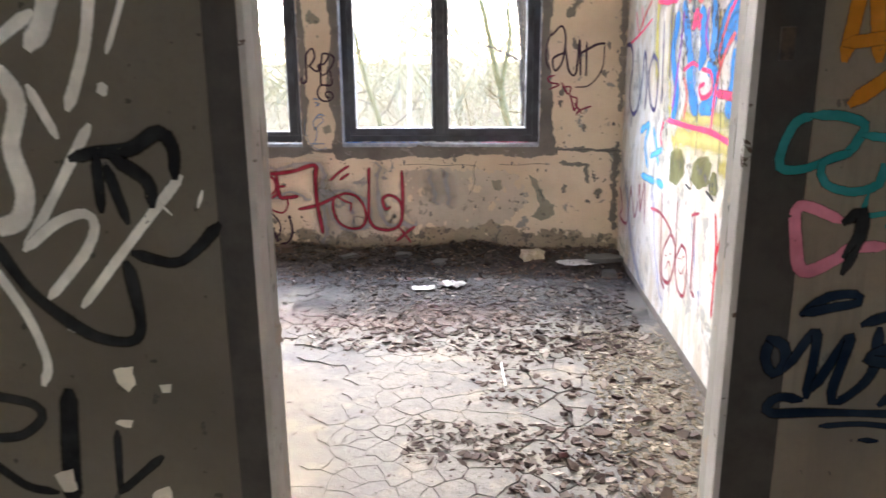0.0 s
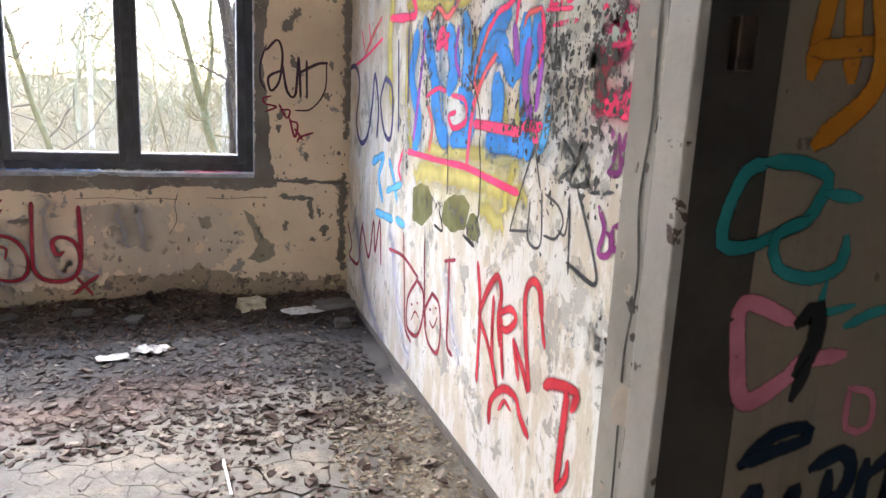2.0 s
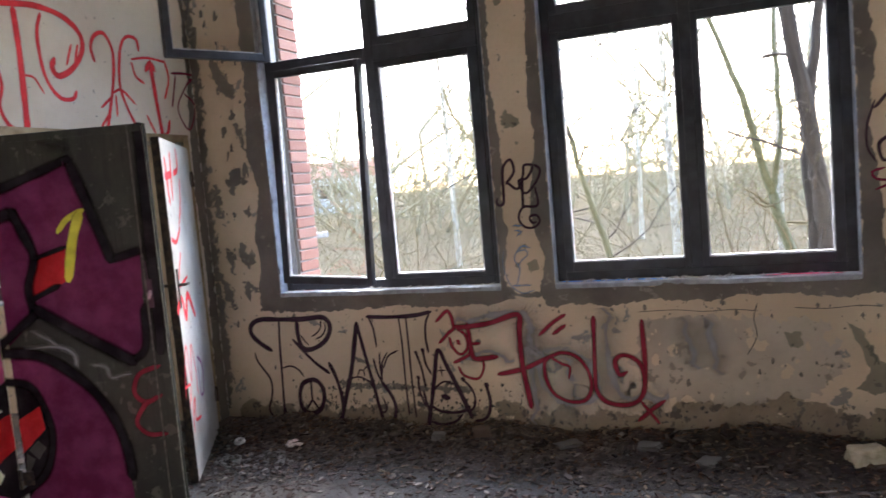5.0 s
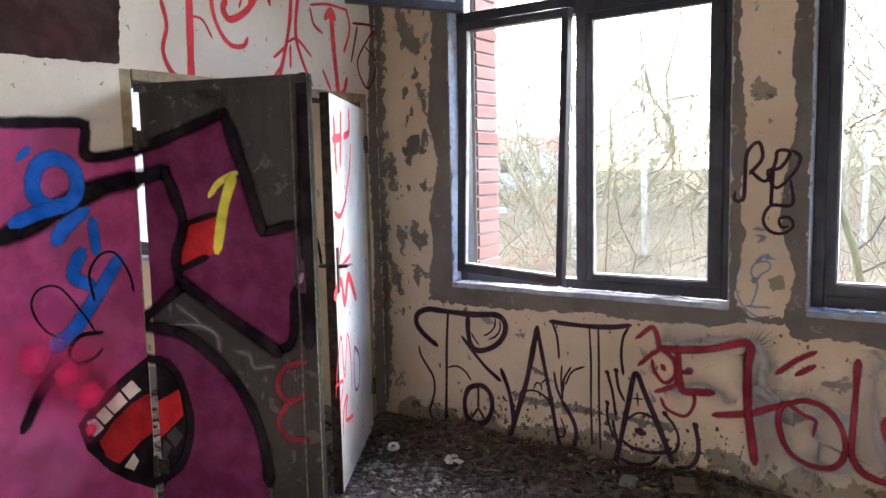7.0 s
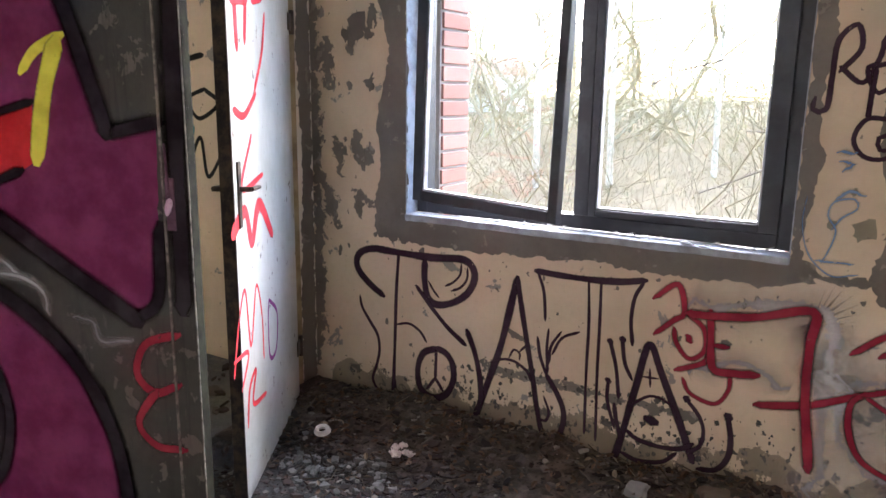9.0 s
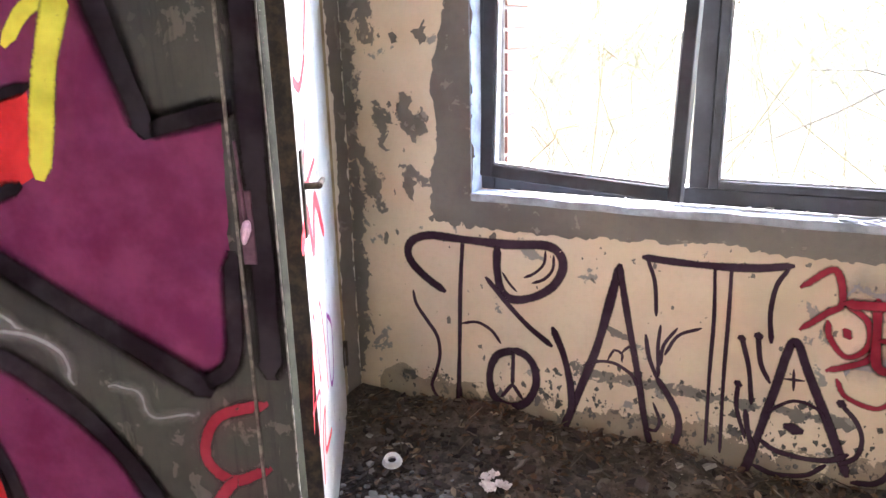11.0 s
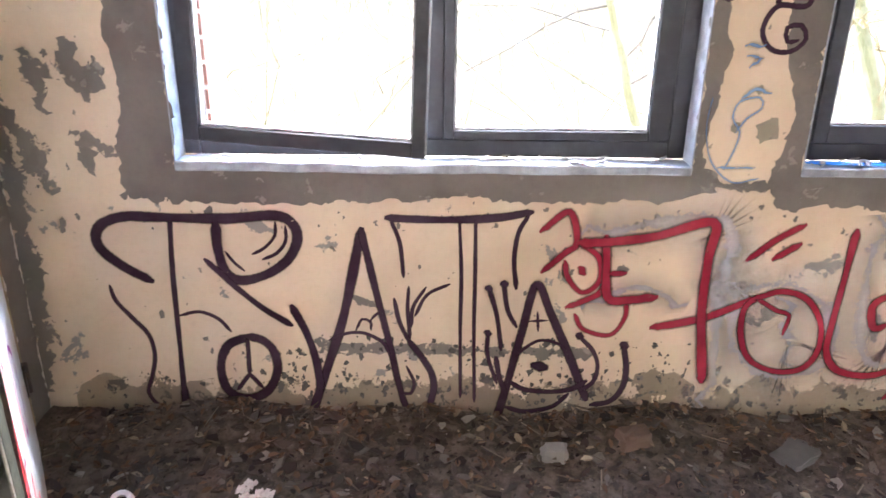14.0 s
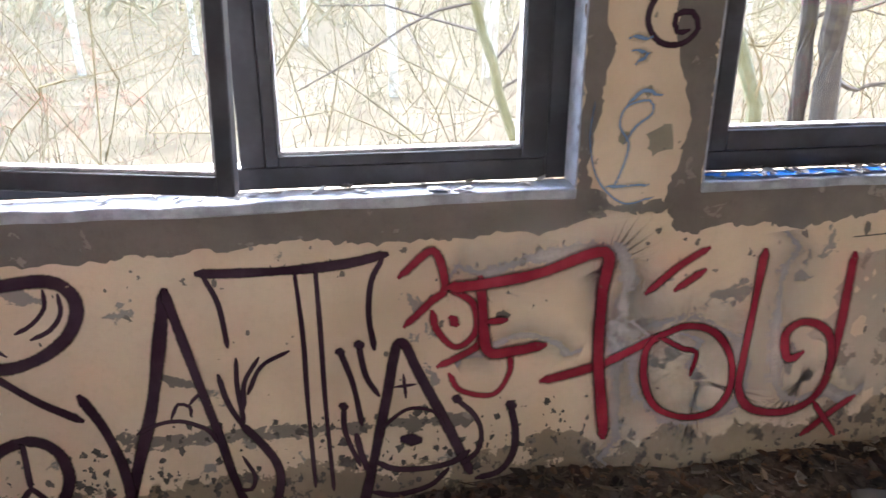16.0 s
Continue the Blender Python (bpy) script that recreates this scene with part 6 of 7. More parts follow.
bm.to_mesh(brick_mesh)
bm.free()
brick_mesh.materials.append(BRICK)
for x in (W1[0] + 0.045, W1[1] - 0.03, W2[0] + 0.03, W2[1] - 0.03):
    for k in range(29):
        b = new("brick", brick_mesh)
        b.parent = facade
        b.matrix_basis = pose(x, W + 0.21 + rng.uniform(-0.004, 0.004), SILL - 0.04 + k * 0.077, 0, 0, rng.uniform(-1, 1))

# ---- floor: cracked coat, chips, rubble ----
def voronoi_cells(points, x0, x1, y0, y1):
    cells = []
    for i, p in enumerate(points):
        poly = [Vector((x0, y0)), Vector((x1, y0)), Vector((x1, y1)), Vector((x0, y1))]
        for j, q in enumerate(points):
            if i == j or (q - p).length > 0.9:
                continue
            mid, nrm = (p + q) / 2, (q - p)
            out = []
            for a, b in zip(poly, poly[1:] + poly[:1]):
                da, db = (a - mid).dot(nrm), (b - mid).dot(nrm)
                if da <= 0:
                    out.append(a)
                if da * db < 0:
                    out.append(a.lerp(b, da / (da - db)))
            poly = out
            if len(poly) < 3:
                break
        if len(poly) >= 3:
            cells.append((p, poly))
    return cells


def wander(p):
    return p + Vector((noise.noise((p.x * 9, p.y * 9, 3)), noise.noise((p.x * 9, p.y * 9, 7)))) * 0.035


bed = ([], [])
points = []
while len(points) < 430:
    p = Vector((rng.uniform(-0.5, 1.82), rng.uniform(2.3, 5.6)))
    near = 0.045 + 0.19 * (0.5 + 0.5 * noise.noise((p.x * 1.3, p.y * 1.3, 1)))
    if all((p - q).length > near for q in points[-400:]) or rng.random() < 0.004:
        points.append(p)
for p, poly in voronoi_cells(points, -0.5, 1.82, 2.3, 5.6):
    worn = noise.noise((p.x * 1.7, p.y * 1.7, 11)) + (0.5 if p.x > 1.5 else 0) + (0.35 if p.y > 4.9 else 0) + (0.55 if p.x < 0.15 and p.y < 4.5 else 0)
    if worn > 0.42:
        continue
    c = sum(poly, Vector((0, 0))) / len(poly)
    line = []
    for a, b in zip(poly, poly[1:] + poly[:1]):
        n = max(1, int((b - a).length / 0.05))
        line += [wander(a.lerp(b, k / n)) for k in range(n)]
    line = [q + (c - q).normalized() * max(0.0010, 0.008 * (noise.noise((q.x * 2.1, q.y * 2.1, 21)) + 0.22)) for q in line]
    tilt = Vector((rng.uniform(-1, 1), rng.uniform(-1, 1))) * 0.016
    top = 0.0062
    vs = [(q.x, q.y, top + max(-0.004, (q - c).dot(tilt)) + 0.12 * max(0.0, (q - c).length - 0.05) ** 2) for q in line]
    n = len(vs)
    vs += [(q[0], q[1], -0.002) for q in vs]
    fs = [tuple(range(n))] + [(i, i + n, (i + 1) % n + n, (i + 1) % n) for i in range(n)]
    raw("floor_plate", vs, fs, PLATE, floor)
    rim = [q + (q - c).normalized() * 0.006 for q in line]
    base = len(bed[0])
    bed[0].extend((q.x, q.y, 0.002) for q in rim)
    bed[1].append(tuple(range(base, base + len(rim))))


tagged(raw("crack_bed", *bed, simple("dark_crack_dirt", (0.035, 0.026, 0.022), (0.07, 0.052, 0.043), 30, 0.95), floor, "dark dirt in the cracks of the floor coat"), kind="stuff")


def chip_shape(k, flat):
    r = random.Random(k)
    n = r.randint(4, 6)
    pts = [(math.cos(6.283 * i / n) * r.uniform(0.6, 1.25), math.sin(6.283 * i / n) * r.uniform(0.5, 1.0)) for i in range(n)]
    h = 0.09 * flat
    vs = [(x, y, h * r.uniform(0.8, 1.2)) for x, y in pts] + [(x * 1.04, y * 1.04, -h) for x, y in pts]
    fs = [tuple(range(n)), tuple(range(2 * n - 1, n - 1, -1))] + [(i, i + n, (i + 1) % n + n, (i + 1) % n) for i in range(n)]
    return vs, fs


CHIP_SHAPES = [chip_shape(k, 1.0 + 0.5 * (k % 3)) for k in range(12)]
CHIP_MESHES = []
for vs, fs in CHIP_SHAPES:
    me = bpy.data.meshes.new("chip")
    me.from_pydata(vs, [], fs)
    me.materials.append(CHIP)
    CHIP_MESHES.append(me)
# x0, x1, y0, y1, count, smallest, largest, pieces of their own
ZONES = (
    (-0.2, 1.75, 4.35, 5.6, 2100, 0.005, 0.034, 130),
    (1.35, 1.86, 2.25, 4.7, 5200, 0.003, 0.020, -1),
    (1.1, 1.75, 2.3, 4.6, 330, 0.014, 0.05, 60),
    (0.3, 1.75, 4.3, 5.5, 900, 0.006, 0.024, 30),
    (0.9, 1.45, 2.3, 3.2, 420, 0.005, 0.03, 30),
    (-0.6, 1.84, 2.3, 5.7, 2600, 0.0015, 0.006, 0),
    (0.5, 1.35, 3.2, 3.55, 420, 0.005, 0.03, 50),
    (0.75, 1.1, 3.7, 4.3, 150, 0.005, 0.03, 30),
    (-0.6, 1.7, 2.3, 5.0, 700, 0.003, 0.014, 0),
    (-2.7, 1.84, 5.5, 6.5, 3000, 0.004, 0.03, 0),
    (-2.75, 1.86, 5.55, 6.49, 9000, 0.0015, 0.009, 0),
    (-2.7, 0.4, 5.2, 5.9, 3000, 0.0015, 0.007, 0),
    (-2.1, 0.4, 6.1, 6.48, 340, 0.010, 0.036, 20),
    (0.3, 1.8, 6.0, 6.48, 260, 0.010, 0.045, 20),
    (-2.5, -1.5, 5.3, 6.2, 1200, 0.005, 0.024, 0),
    (-2.7, 1.0, 4.6, 5.9, 1300, 0.004, 0.02, 0),
    (-4.6, -2.9, 4.6, 6.4, 500, 0.01, 0.06, 0),
)


def mound(x, y):
    """Height of the dirt heaped against the window wall."""
    if x < LX or x > RX:
        return 0.0
    d = max(0.0, min(1.0, (y - 5.78) / 0.62))
    k = 0.055 + 0.05 * noise.noise((x * 2.1, y * 2.0, 4)) + 0.035 * math.exp(-((x - 0.65) / 0.35) ** 2)
    return max(0.0, k * d * d + 0.018 * d * noise.noise((x * 13, y * 13, 2)))


dark_bits, pale_bits, soot_bits = ([], []), ([], []), ([], [])
SOOT_CHIP = varied("sooty_rubble", (0.035, 0.025, 0.021), (0.085, 0.066, 0.054), (0.21, 0.175, 0.145), 0.85, True)
for x0, x1, y0, y1, count, s0, s1, own in ZONES:
    verts, faces = pale_bits if own < 0 else dark_bits
    for i in range(count):
        x, y = rng.uniform(x0, x1), rng.uniform(y0, y1)
        s = s0 + (s1 - s0) * rng.random() ** 2.2
        k = rng.randrange(12)
        if own >= 0:
            sooty = rng.random() < (0.75 if y > 5.75 else 0.8 if x > -0.3 and y > 4.7 + 0.3 * noise.noise((x * 2, y * 2, 7)) else 0.0)
            verts, faces = soot_bits if sooty else dark_bits
        m = pose(x, y, mound(x, y) + 0.008 + s * 0.12, rng.gauss(0, 15), rng.gauss(0, 15), rng.uniform(0, 360)) @ Matrix.Diagonal((s, s * rng.uniform(0.5, 1.0), s * rng.uniform(0.6, 1.4), 1))
        if i < own:
            ob = new("chip", CHIP_MESHES[k])
            ob.parent = floor
            ob.matrix_basis = m
        else:
            base = len(verts)
            verts += [tuple(m @ Vector(v)) for v in CHIP_SHAPES[k][0]]
            faces += [tuple(base + j for j in f) for f in CHIP_SHAPES[k][1]]
tagged(raw("sandy_rubble", *pale_bits, varied("sandy_rubble", (0.15, 0.12, 0.088), (0.28, 0.24, 0.18), (0.46, 0.41, 0.33), 0.9, True)), "sandy crumbs of plaster along the wall foot", "rubble", kind="stuff")
tagged(raw("sooty_rubble", *soot_bits, SOOT_CHIP), "blackened crumbs and broken bits in the dirt", "rubble", kind="stuff")
tagged(raw("rubble", *dark_bits, CHIP_STUFF), "loose chips of plaster and floor coat on the ground", "rubble", kind="stuff")

nx, ny = 150, 26
verts = [(LX + 0.01 + (RX - LX - 0.02) * i / nx, 5.74 + (W - 0.004 - 5.74) * j / ny) for j in range(ny + 1) for i in range(nx + 1)]
verts = [(x, y, mound(x, y) + 0.004 - (0.012 if y < 5.8 else 0)) for x, y in verts]
faces = [(j * (nx + 1) + i, j * (nx + 1) + i + 1, (j + 1) * (nx + 1) + i + 1, (j + 1) * (nx + 1) + i) for j in range(ny) for i in range(nx)]
black = [f for f in faces if verts[f[0]][0] + 0.5 * noise.noise((verts[f[0]][0] * 3, verts[f[0]][1] * 3, 1)) > 0.1]
dark = set(black)
tagged(raw("dirt_heap", verts, [f for f in faces if f not in dark], SOIL), "dark earth and debris heaped along the wall foot", "dirt", kind="stuff")
tagged(raw("soot_heap", verts, black, simple("black_soot_soil", (0.03, 0.023, 0.019), (0.085, 0.066, 0.053), 22, 0.95, 0, 0.9)), "blackened earth heaped in the room corner", "dirt", kind="stuff")

# dry leaves
LEAF = varied("dry_leaves", (0.11, 0.062, 0.036), (0.20, 0.125, 0.075), (0.38, 0.30, 0.21), 0.8, True)
verts, faces = [], []
for i in range(1700):
    x, y = rng.uniform(-2.7, 1.8), 6.48 - 0.8 * rng.random() ** 1.5
    s = rng.uniform(0.006, 0.022)
    m = pose(x, y, mound(x, y) + 0.014, rng.gauss(0, 20), rng.gauss(0, 20), rng.uniform(0, 360))
    base = len(verts)
    for px, py, pz in ((-1, 0, 0.1), (-0.3, 0.5, 0.35), (0.5, 0.4, 0.3), (1, 0, 0.15), (0.5, -0.4, 0.3), (-0.3, -0.5, 0.35), (0.1, 0, 0)):
        verts.append(tuple(m @ Vector((px * s, py * s, pz * s))))
    faces += [(base + 6, base + a, base + (a + 1) % 6) for a in range(6)]
tagged(raw("dry_leaves", verts, faces, LEAF), "dry brown leaves among the debris", "leaves", kind="stuff")
# thin twigs and splinters
verts, faces = [], []
for i in range(420):
    x, y = rng.uniform(-2.7, 1.8), 6.47 - 0.75 * rng.random() ** 1.4
    a, l, w = rng.uniform(0, 3.14), rng.uniform(0.02, 0.10), rng.uniform(0.0012, 0.003)
    dx, dy, z = math.cos(a), math.sin(a), mound(x, y) + 0.014
    base = len(verts)
    for k, lift in ((-0.5, 0.0), (0.5, rng.uniform(0.0, 0.02))):
        px, py = x + dx * l * k, y + dy * l * k
        verts += [(px - dy * w, py + dx * w, z + lift), (px + dy * w, py - dx * w, z + lift), (px, py, z + lift + w * 1.6)]
    faces += [(base, base + 1, base + 4, base + 3), (base + 1, base + 2, base + 5, base + 4), (base + 2, base, base + 3, base + 5)]
tagged(raw("twigs", verts, faces, varied("dead_twigs", (0.07, 0.05, 0.035), (0.15, 0.115, 0.08), (0.28, 0.23, 0.17), 0.85, True)), "thin dead twigs and splinters in the debris", "twigs", kind="stuff")
LITTER_WHITE = simple("dirty_white_paper", (0.72, 0.71, 0.68), (0.5, 0.48, 0.45), 20, 0.8)
FOAM = simple("yellowed_board", (0.55, 0.50, 0.38), (0.40, 0.35, 0.25), 14, 0.9)
STONE = varied("grey_stones", (0.17, 0.16, 0.148), (0.27, 0.255, 0.235), (0.10, 0.09, 0.08))


def crumpled(name, x, y, size, material, label, category, turn=0, flat=0.3, seed=0):
    bm = bmesh.new()
    bmesh.ops.create_grid(bm, x_segments=9, y_segments=7, size=1.0)
    for v in bm.verts:
        q = v.co * 2.1
        h = noise.noise((q.x, q.y, seed)) * 0.5 + noise.noise((q.x * 2.5, q.y * 2.5, seed)) * 0.35
        edge = 1 + 0.25 * noise.noise((q.x * 1.2, q.y * 1.2, seed + 5))
        v.co = Vector((v.co.x * size * edge, v.co.y * size * 0.62 * edge, (h + 0.5) * size * flat))
    bmesh.ops.solidify(bm, geom=bm.faces[:], thickness=0.002)
    ob = part(name, bm, material)
    ob.matrix_basis = pose(x, y, mound(x, y) + 0.012, 0, 0, turn)
    return tagged(ob, label, category)


def lump(name, x, y, sx, sy, sz, material, label, category, turn=0, seed=0, lift=0.0):
    bm = bmesh.new()
    box(bm, -1, 1, -1, 1, -1, 1, 0.3)
    bmesh.ops.subdivide_edges(bm, edges=bm.edges[:], cuts=1, use_grid_fill=True)
    for v in bm.verts:
        w = 1 + 0.5 * noise.noise(v.co * 1.1 + Vector((seed, 0, 0)))
        v.co = Vector((v.co.x * sx * w, v.co.y * sy * w, v.co.z * sz * w))
    ob = part(name, bm, material)
    ob.matrix_basis = pose(x, y, mound(x, y) + sz * 0.7 + 0.006 + lift, rng.uniform(-5, 5), rng.uniform(-5, 5), turn)
    return tagged(ob, label, category)


crumpled("paper", 0.38, 5.48, 0.075, LITTER_WHITE, "crumpled white paper lying on the floor", "paper", 10, 0.35, 1)
crumpled("paper", 0.57, 5.56, 0.085, LITTER_WHITE, "crumpled white plastic scrap on the floor", "paper", -20, 0.5, 2)
crumpled("paper", 1.5, 6.12, 0.13, LITTER_WHITE, "torn white sheet among the debris", "paper", 15, 0.25, 3)
lump("plaster_slab", 1.72, 6.2, 0.13, 0.09, 0.022, STONE, "flat grey plaster slab on the debris", "slab", 20, 4)
lump("foam_block", 1.17, 6.24, 0.085, 0.06, 0.04, FOAM, "yellowish broken insulation block", "block", 30, 5)
lump("stone", 1.72, 5.85, 0.05, 0.04, 0.03, STONE, "small grey stone on the floor", "stone", 0, 6)
lump("broken_brick", -0.82, 6.31, 0.05, 0.03, 0.03, varied("dull_brick", (0.15, 0.105, 0.08), (0.18, 0.125, 0.095), (0.2, 0.14, 0.11)), "dusty broken brick on the dirt", "brick", 18, 7)
lump("stone", -1.08, 6.26, 0.036, 0.026, 0.024, STONE, "rounded grey stone in the dirt", "stone", 0, 8)
lump("plaster_slab", 0.14, 6.25, 0.06, 0.04, 0.016, STONE, "flat grey slab on the dirt", "slab", -10, 9)
lump("plaster_slab", -0.3, 6.3, 0.07, 0.05, 0.012, STONE, "flat grey slab on the dirt", "slab", 40, 10)
lump("plaster_slab", 0.45, 6.12, 0.06, 0.05, 0.014, STONE, "flat grey slab on the dirt", "slab", 70, 13)
for k in range(3):
    a = 2.3 * k
    crumpled("petal_scrap", -1.985 + 0.035 * math.cos(a), 6.08 + 0.03 * math.sin(a), 0.03, simple("pinkish_scrap", (0.70, 0.62, 0.58), (0.55, 0.44, 0.42), 25, 0.8), "pale pinkish wrapper scrap in the rubble", "scrap", k * 70, 0.9, 20 + k)
bm = bmesh.new()
r = bmesh.ops.create_cone(bm, cap_ends=False, segments=16, radius1=0.036, radius2=0.028, depth=0.018)
bmesh.ops.solidify(bm, geom=bm.faces[:], thickness=0.014)
ob = part("ring", bm, LITTER_WHITE)
ob.matrix_basis = pose(-2.34, 6.02, 0.06, 12, 5, 0)
tagged(ob, "pale grey ring shaped fitting on the rubble", "ring")
for k in range(130):
    x, y = -2.15 + rng.gauss(0, 0.24), 5.84 + rng.gauss(0, 0.10)
    s = rng.uniform(0.006, 0.017)
    if k < 3:
        pebble = lump("pebble", 0, 0, 1, 0.75, 0.6, STONE, "grey pebble in the rubble by the door", "pebble", 0, 30 + k)
        pebbles = [pebble] if k == 0 else pebbles + [pebble]
        pebble["group"] = "pebbles by the door"
        pebble.matrix_basis = pose(x, y, 0.014 + s * 0.4, 0, 0, k * 40) @ Matrix.Scale(s, 4)
    else:
        c = pebbles[k % 3]
        q = copy_thing(c, Matrix())
        q.matrix_basis = pose(x, y, 0.012 + s * 0.4, rng.uniform(-20, 20), rng.uniform(-20, 20), rng.uniform(0, 360)) @ Matrix.Scale(s, 4)
bm = bmesh.new()
tube(bm, (0.905, 4.19, 0.018), (0.923, 3.91, 0.018), 0.006, 0.006, 8)
tagged(part("stick", bm, LITTER_WHITE), "thin white plastic stick lying on the floor", "stick")
bm = bmesh.new()
box(bm, -0.004, 0.0, 0, W - DY1, 0, 0.05, 0.001)
for v in bm.verts:
    v.co += Vector((RX - 0.004, DY1, 0.0))
tagged(part("baseboard", bm, CEMENT), "rough grey cement skirting along the wall", "baseboard", kind="structure")
# flakes and dust on the sills
SILL_BLUE = spray("blue_sill_paint", (0.05, 0.25, 0.75), 0.4, soft=0.3)
g = Graffito("T", SILL_BLUE, "blue paint spilled on the window sill", "paint_spill")
g.stroke(0.05, [(-0.32, 0.03), (-0.1, 0.025), (0.1, 0.03), (0.25, 0.02)])
g.build()
g = Graffito("T", PINK, "pink paint on the window sill", "paint_spill")
g.stroke(0.045, [(0.78, 0.02), (0.95, 0.03), (1.12, 0.02)])
g.build()
verts, faces = [], []
for i in range(170):
    x, y = rng.uniform(W2[0] + 0.02, W2[1] - 0.1), rng.uniform(W + 0.0, W + 0.08)
    if i > 120:
        x = rng.uniform(W1[0] + 0.05, W1[1] - 0.05)
    s = rng.uniform(0.006, 0.022)
    m = pose(x, y, SILL + 0.008, rng.gauss(0, 12), rng.gauss(0, 12), rng.uniform(0, 360)) @ Matrix.Diagonal((s, s * 0.7, s * 0.5, 1))
    vs, fs = CHIP_SHAPES[i % 12]
    base = len(verts)
    verts += [tuple(m @ Vector(v)) for v in vs]
    faces += [tuple(base + j for j in f) for f in fs]
tagged(raw("paint_flakes", verts, faces, varied("sill_flakes", (0.5, 0.5, 0.5), (0.3, 0.29, 0.27), (0.15, 0.14, 0.13), 0.8, True)), "flakes of old paint lying on the window sills", "flakes", kind="stuff")

# ---- trees and thicket outside ----
BARK_GREEN = simple("mossy_bark", (0.10, 0.10, 0.045), (0.15, 0.145, 0.08), 20, 0.9, 0, 0.6)
BARK_DARK = simple("dark_bark", (0.022, 0.018, 0.015), (0.05, 0.042, 0.034), 18, 0.95, 0, 0.8)
BARK_BIRCH = simple("birch_bark", (0.50, 0.45, 0.36), (0.26, 0.22, 0.16), 9, 0.8, 0, 0.2, 0.0)
TWIG = simple("thin_twigs", (0.14, 0.115, 0.065), (0.20, 0.165, 0.095), 5, 0.9, 0, 0.1, 0.0)
TWIG_DARK = simple("dark_twigs", (0.05, 0.04, 0.03), (0.08, 0.065, 0.05), 5, 0.9, 0, 0.1)
TWIG_RED = simple("bramble_twigs", (0.14, 0.09, 0.065), (0.19, 0.125, 0.09), 5, 0.9, 0, 0.1, 0.0)
# Paler than the near twigs: distance haze is put into this colour.
TWIG_FAR = simple("haze_tinted_far_twigs", (0.25, 0.205, 0.13), (0.30, 0.25, 0.16), 2, 0.9, 0, 0.1, 0.0)
BUD = varied("spring_buds", (0.20, 0.21, 0.09), (0.26, 0.26, 0.125), (0.27, 0.24, 0.15), 0.8, True, 30, 0.0)


class Wood:
    """Collects tapered limbs as plain triangles."""

    def __init__(self):
        self.v, self.f = [], []

    def limb(self, pts, r0, r1, sides=5):
        pts = [Vector(p) for p in pts]
        base = len(self.v)
        n = len(pts)
        for i, p in enumerate(pts):
            d = (pts[min(i + 1, n - 1)] - pts[max(i - 1, 0)]).normalized()
            q = d.to_track_quat("Z", "Y").to_matrix()
            r = r0 + (r1 - r0) * i / (n - 1)
            for k in range(sides):
                a = 6.2832 * k / sides
                self.v.append(tuple(p + q @ Vector((math.cos(a) * r, math.sin(a) * r, 0))))
            if i:
                for k in range(sides):
                    a, b = base + (i - 1) * sides, base + i * sides
                    self.f.append((a + k, a + (k + 1) % sides, b + (k + 1) % sides, b + k))

    def bud(self, p, s, r):
        base = len(self.v)
        a, b = Vector((r.gauss(0, 1), r.gauss(0, 1), r.gauss(0, 1))).normalized() * s, Vector((r.gauss(0, 1), r.gauss(0, 1), r.gauss(0, 1))).normalized() * s * 0.6
        self.v += [tuple(p + a), tuple(p + b), tuple(p - a), tuple(p - b)]
        self.f.append((base, base + 1, base + 2, base + 3))


def grow(wood, buds, r, start, direction, length, radius, depth, sides=4, up=0.12, bud=0.012):
    """A crooked limb with side branches, thinner at each step."""
    pts, d, p = [Vector(start)], Vector(direction).normalized(), Vector(start)
    steps = 5 if depth else 4
    for i in range(steps):
        d = (d + Vector((r.gauss(0, 0.32), r.gauss(0, 0.32), r.gauss(0, 0.24) + up * 0.3))).normalized()
        p = p + d * length / steps
        pts.append(p.copy())
    wood.limb(pts, radius, radius * 0.45, sides)
    if depth == 0:
        if buds is not None and bud:
            for q in pts[2:]:
                buds.bud(q + Vector((r.gauss(0, 0.02), r.gauss(0, 0.02), r.gauss(0, 0.02))), bud, r)
        return
    for k in range(r.randint(3, 4) + (depth > 1)):
        i = r.randint(1, steps)
        side = Vector((r.gauss(0, 1), r.gauss(0, 1), r.gauss(0.25, 0.5))).normalized()
        grow(wood, buds, r, pts[i], (pts[i] - pts[i - 1]).normalized() * 0.8 + side * 1.0, length * r.uniform(0.4, 0.65), radius * 0.5 * (1 - 0.08 * i), depth - 1, max(3, sides - 1), up, bud)


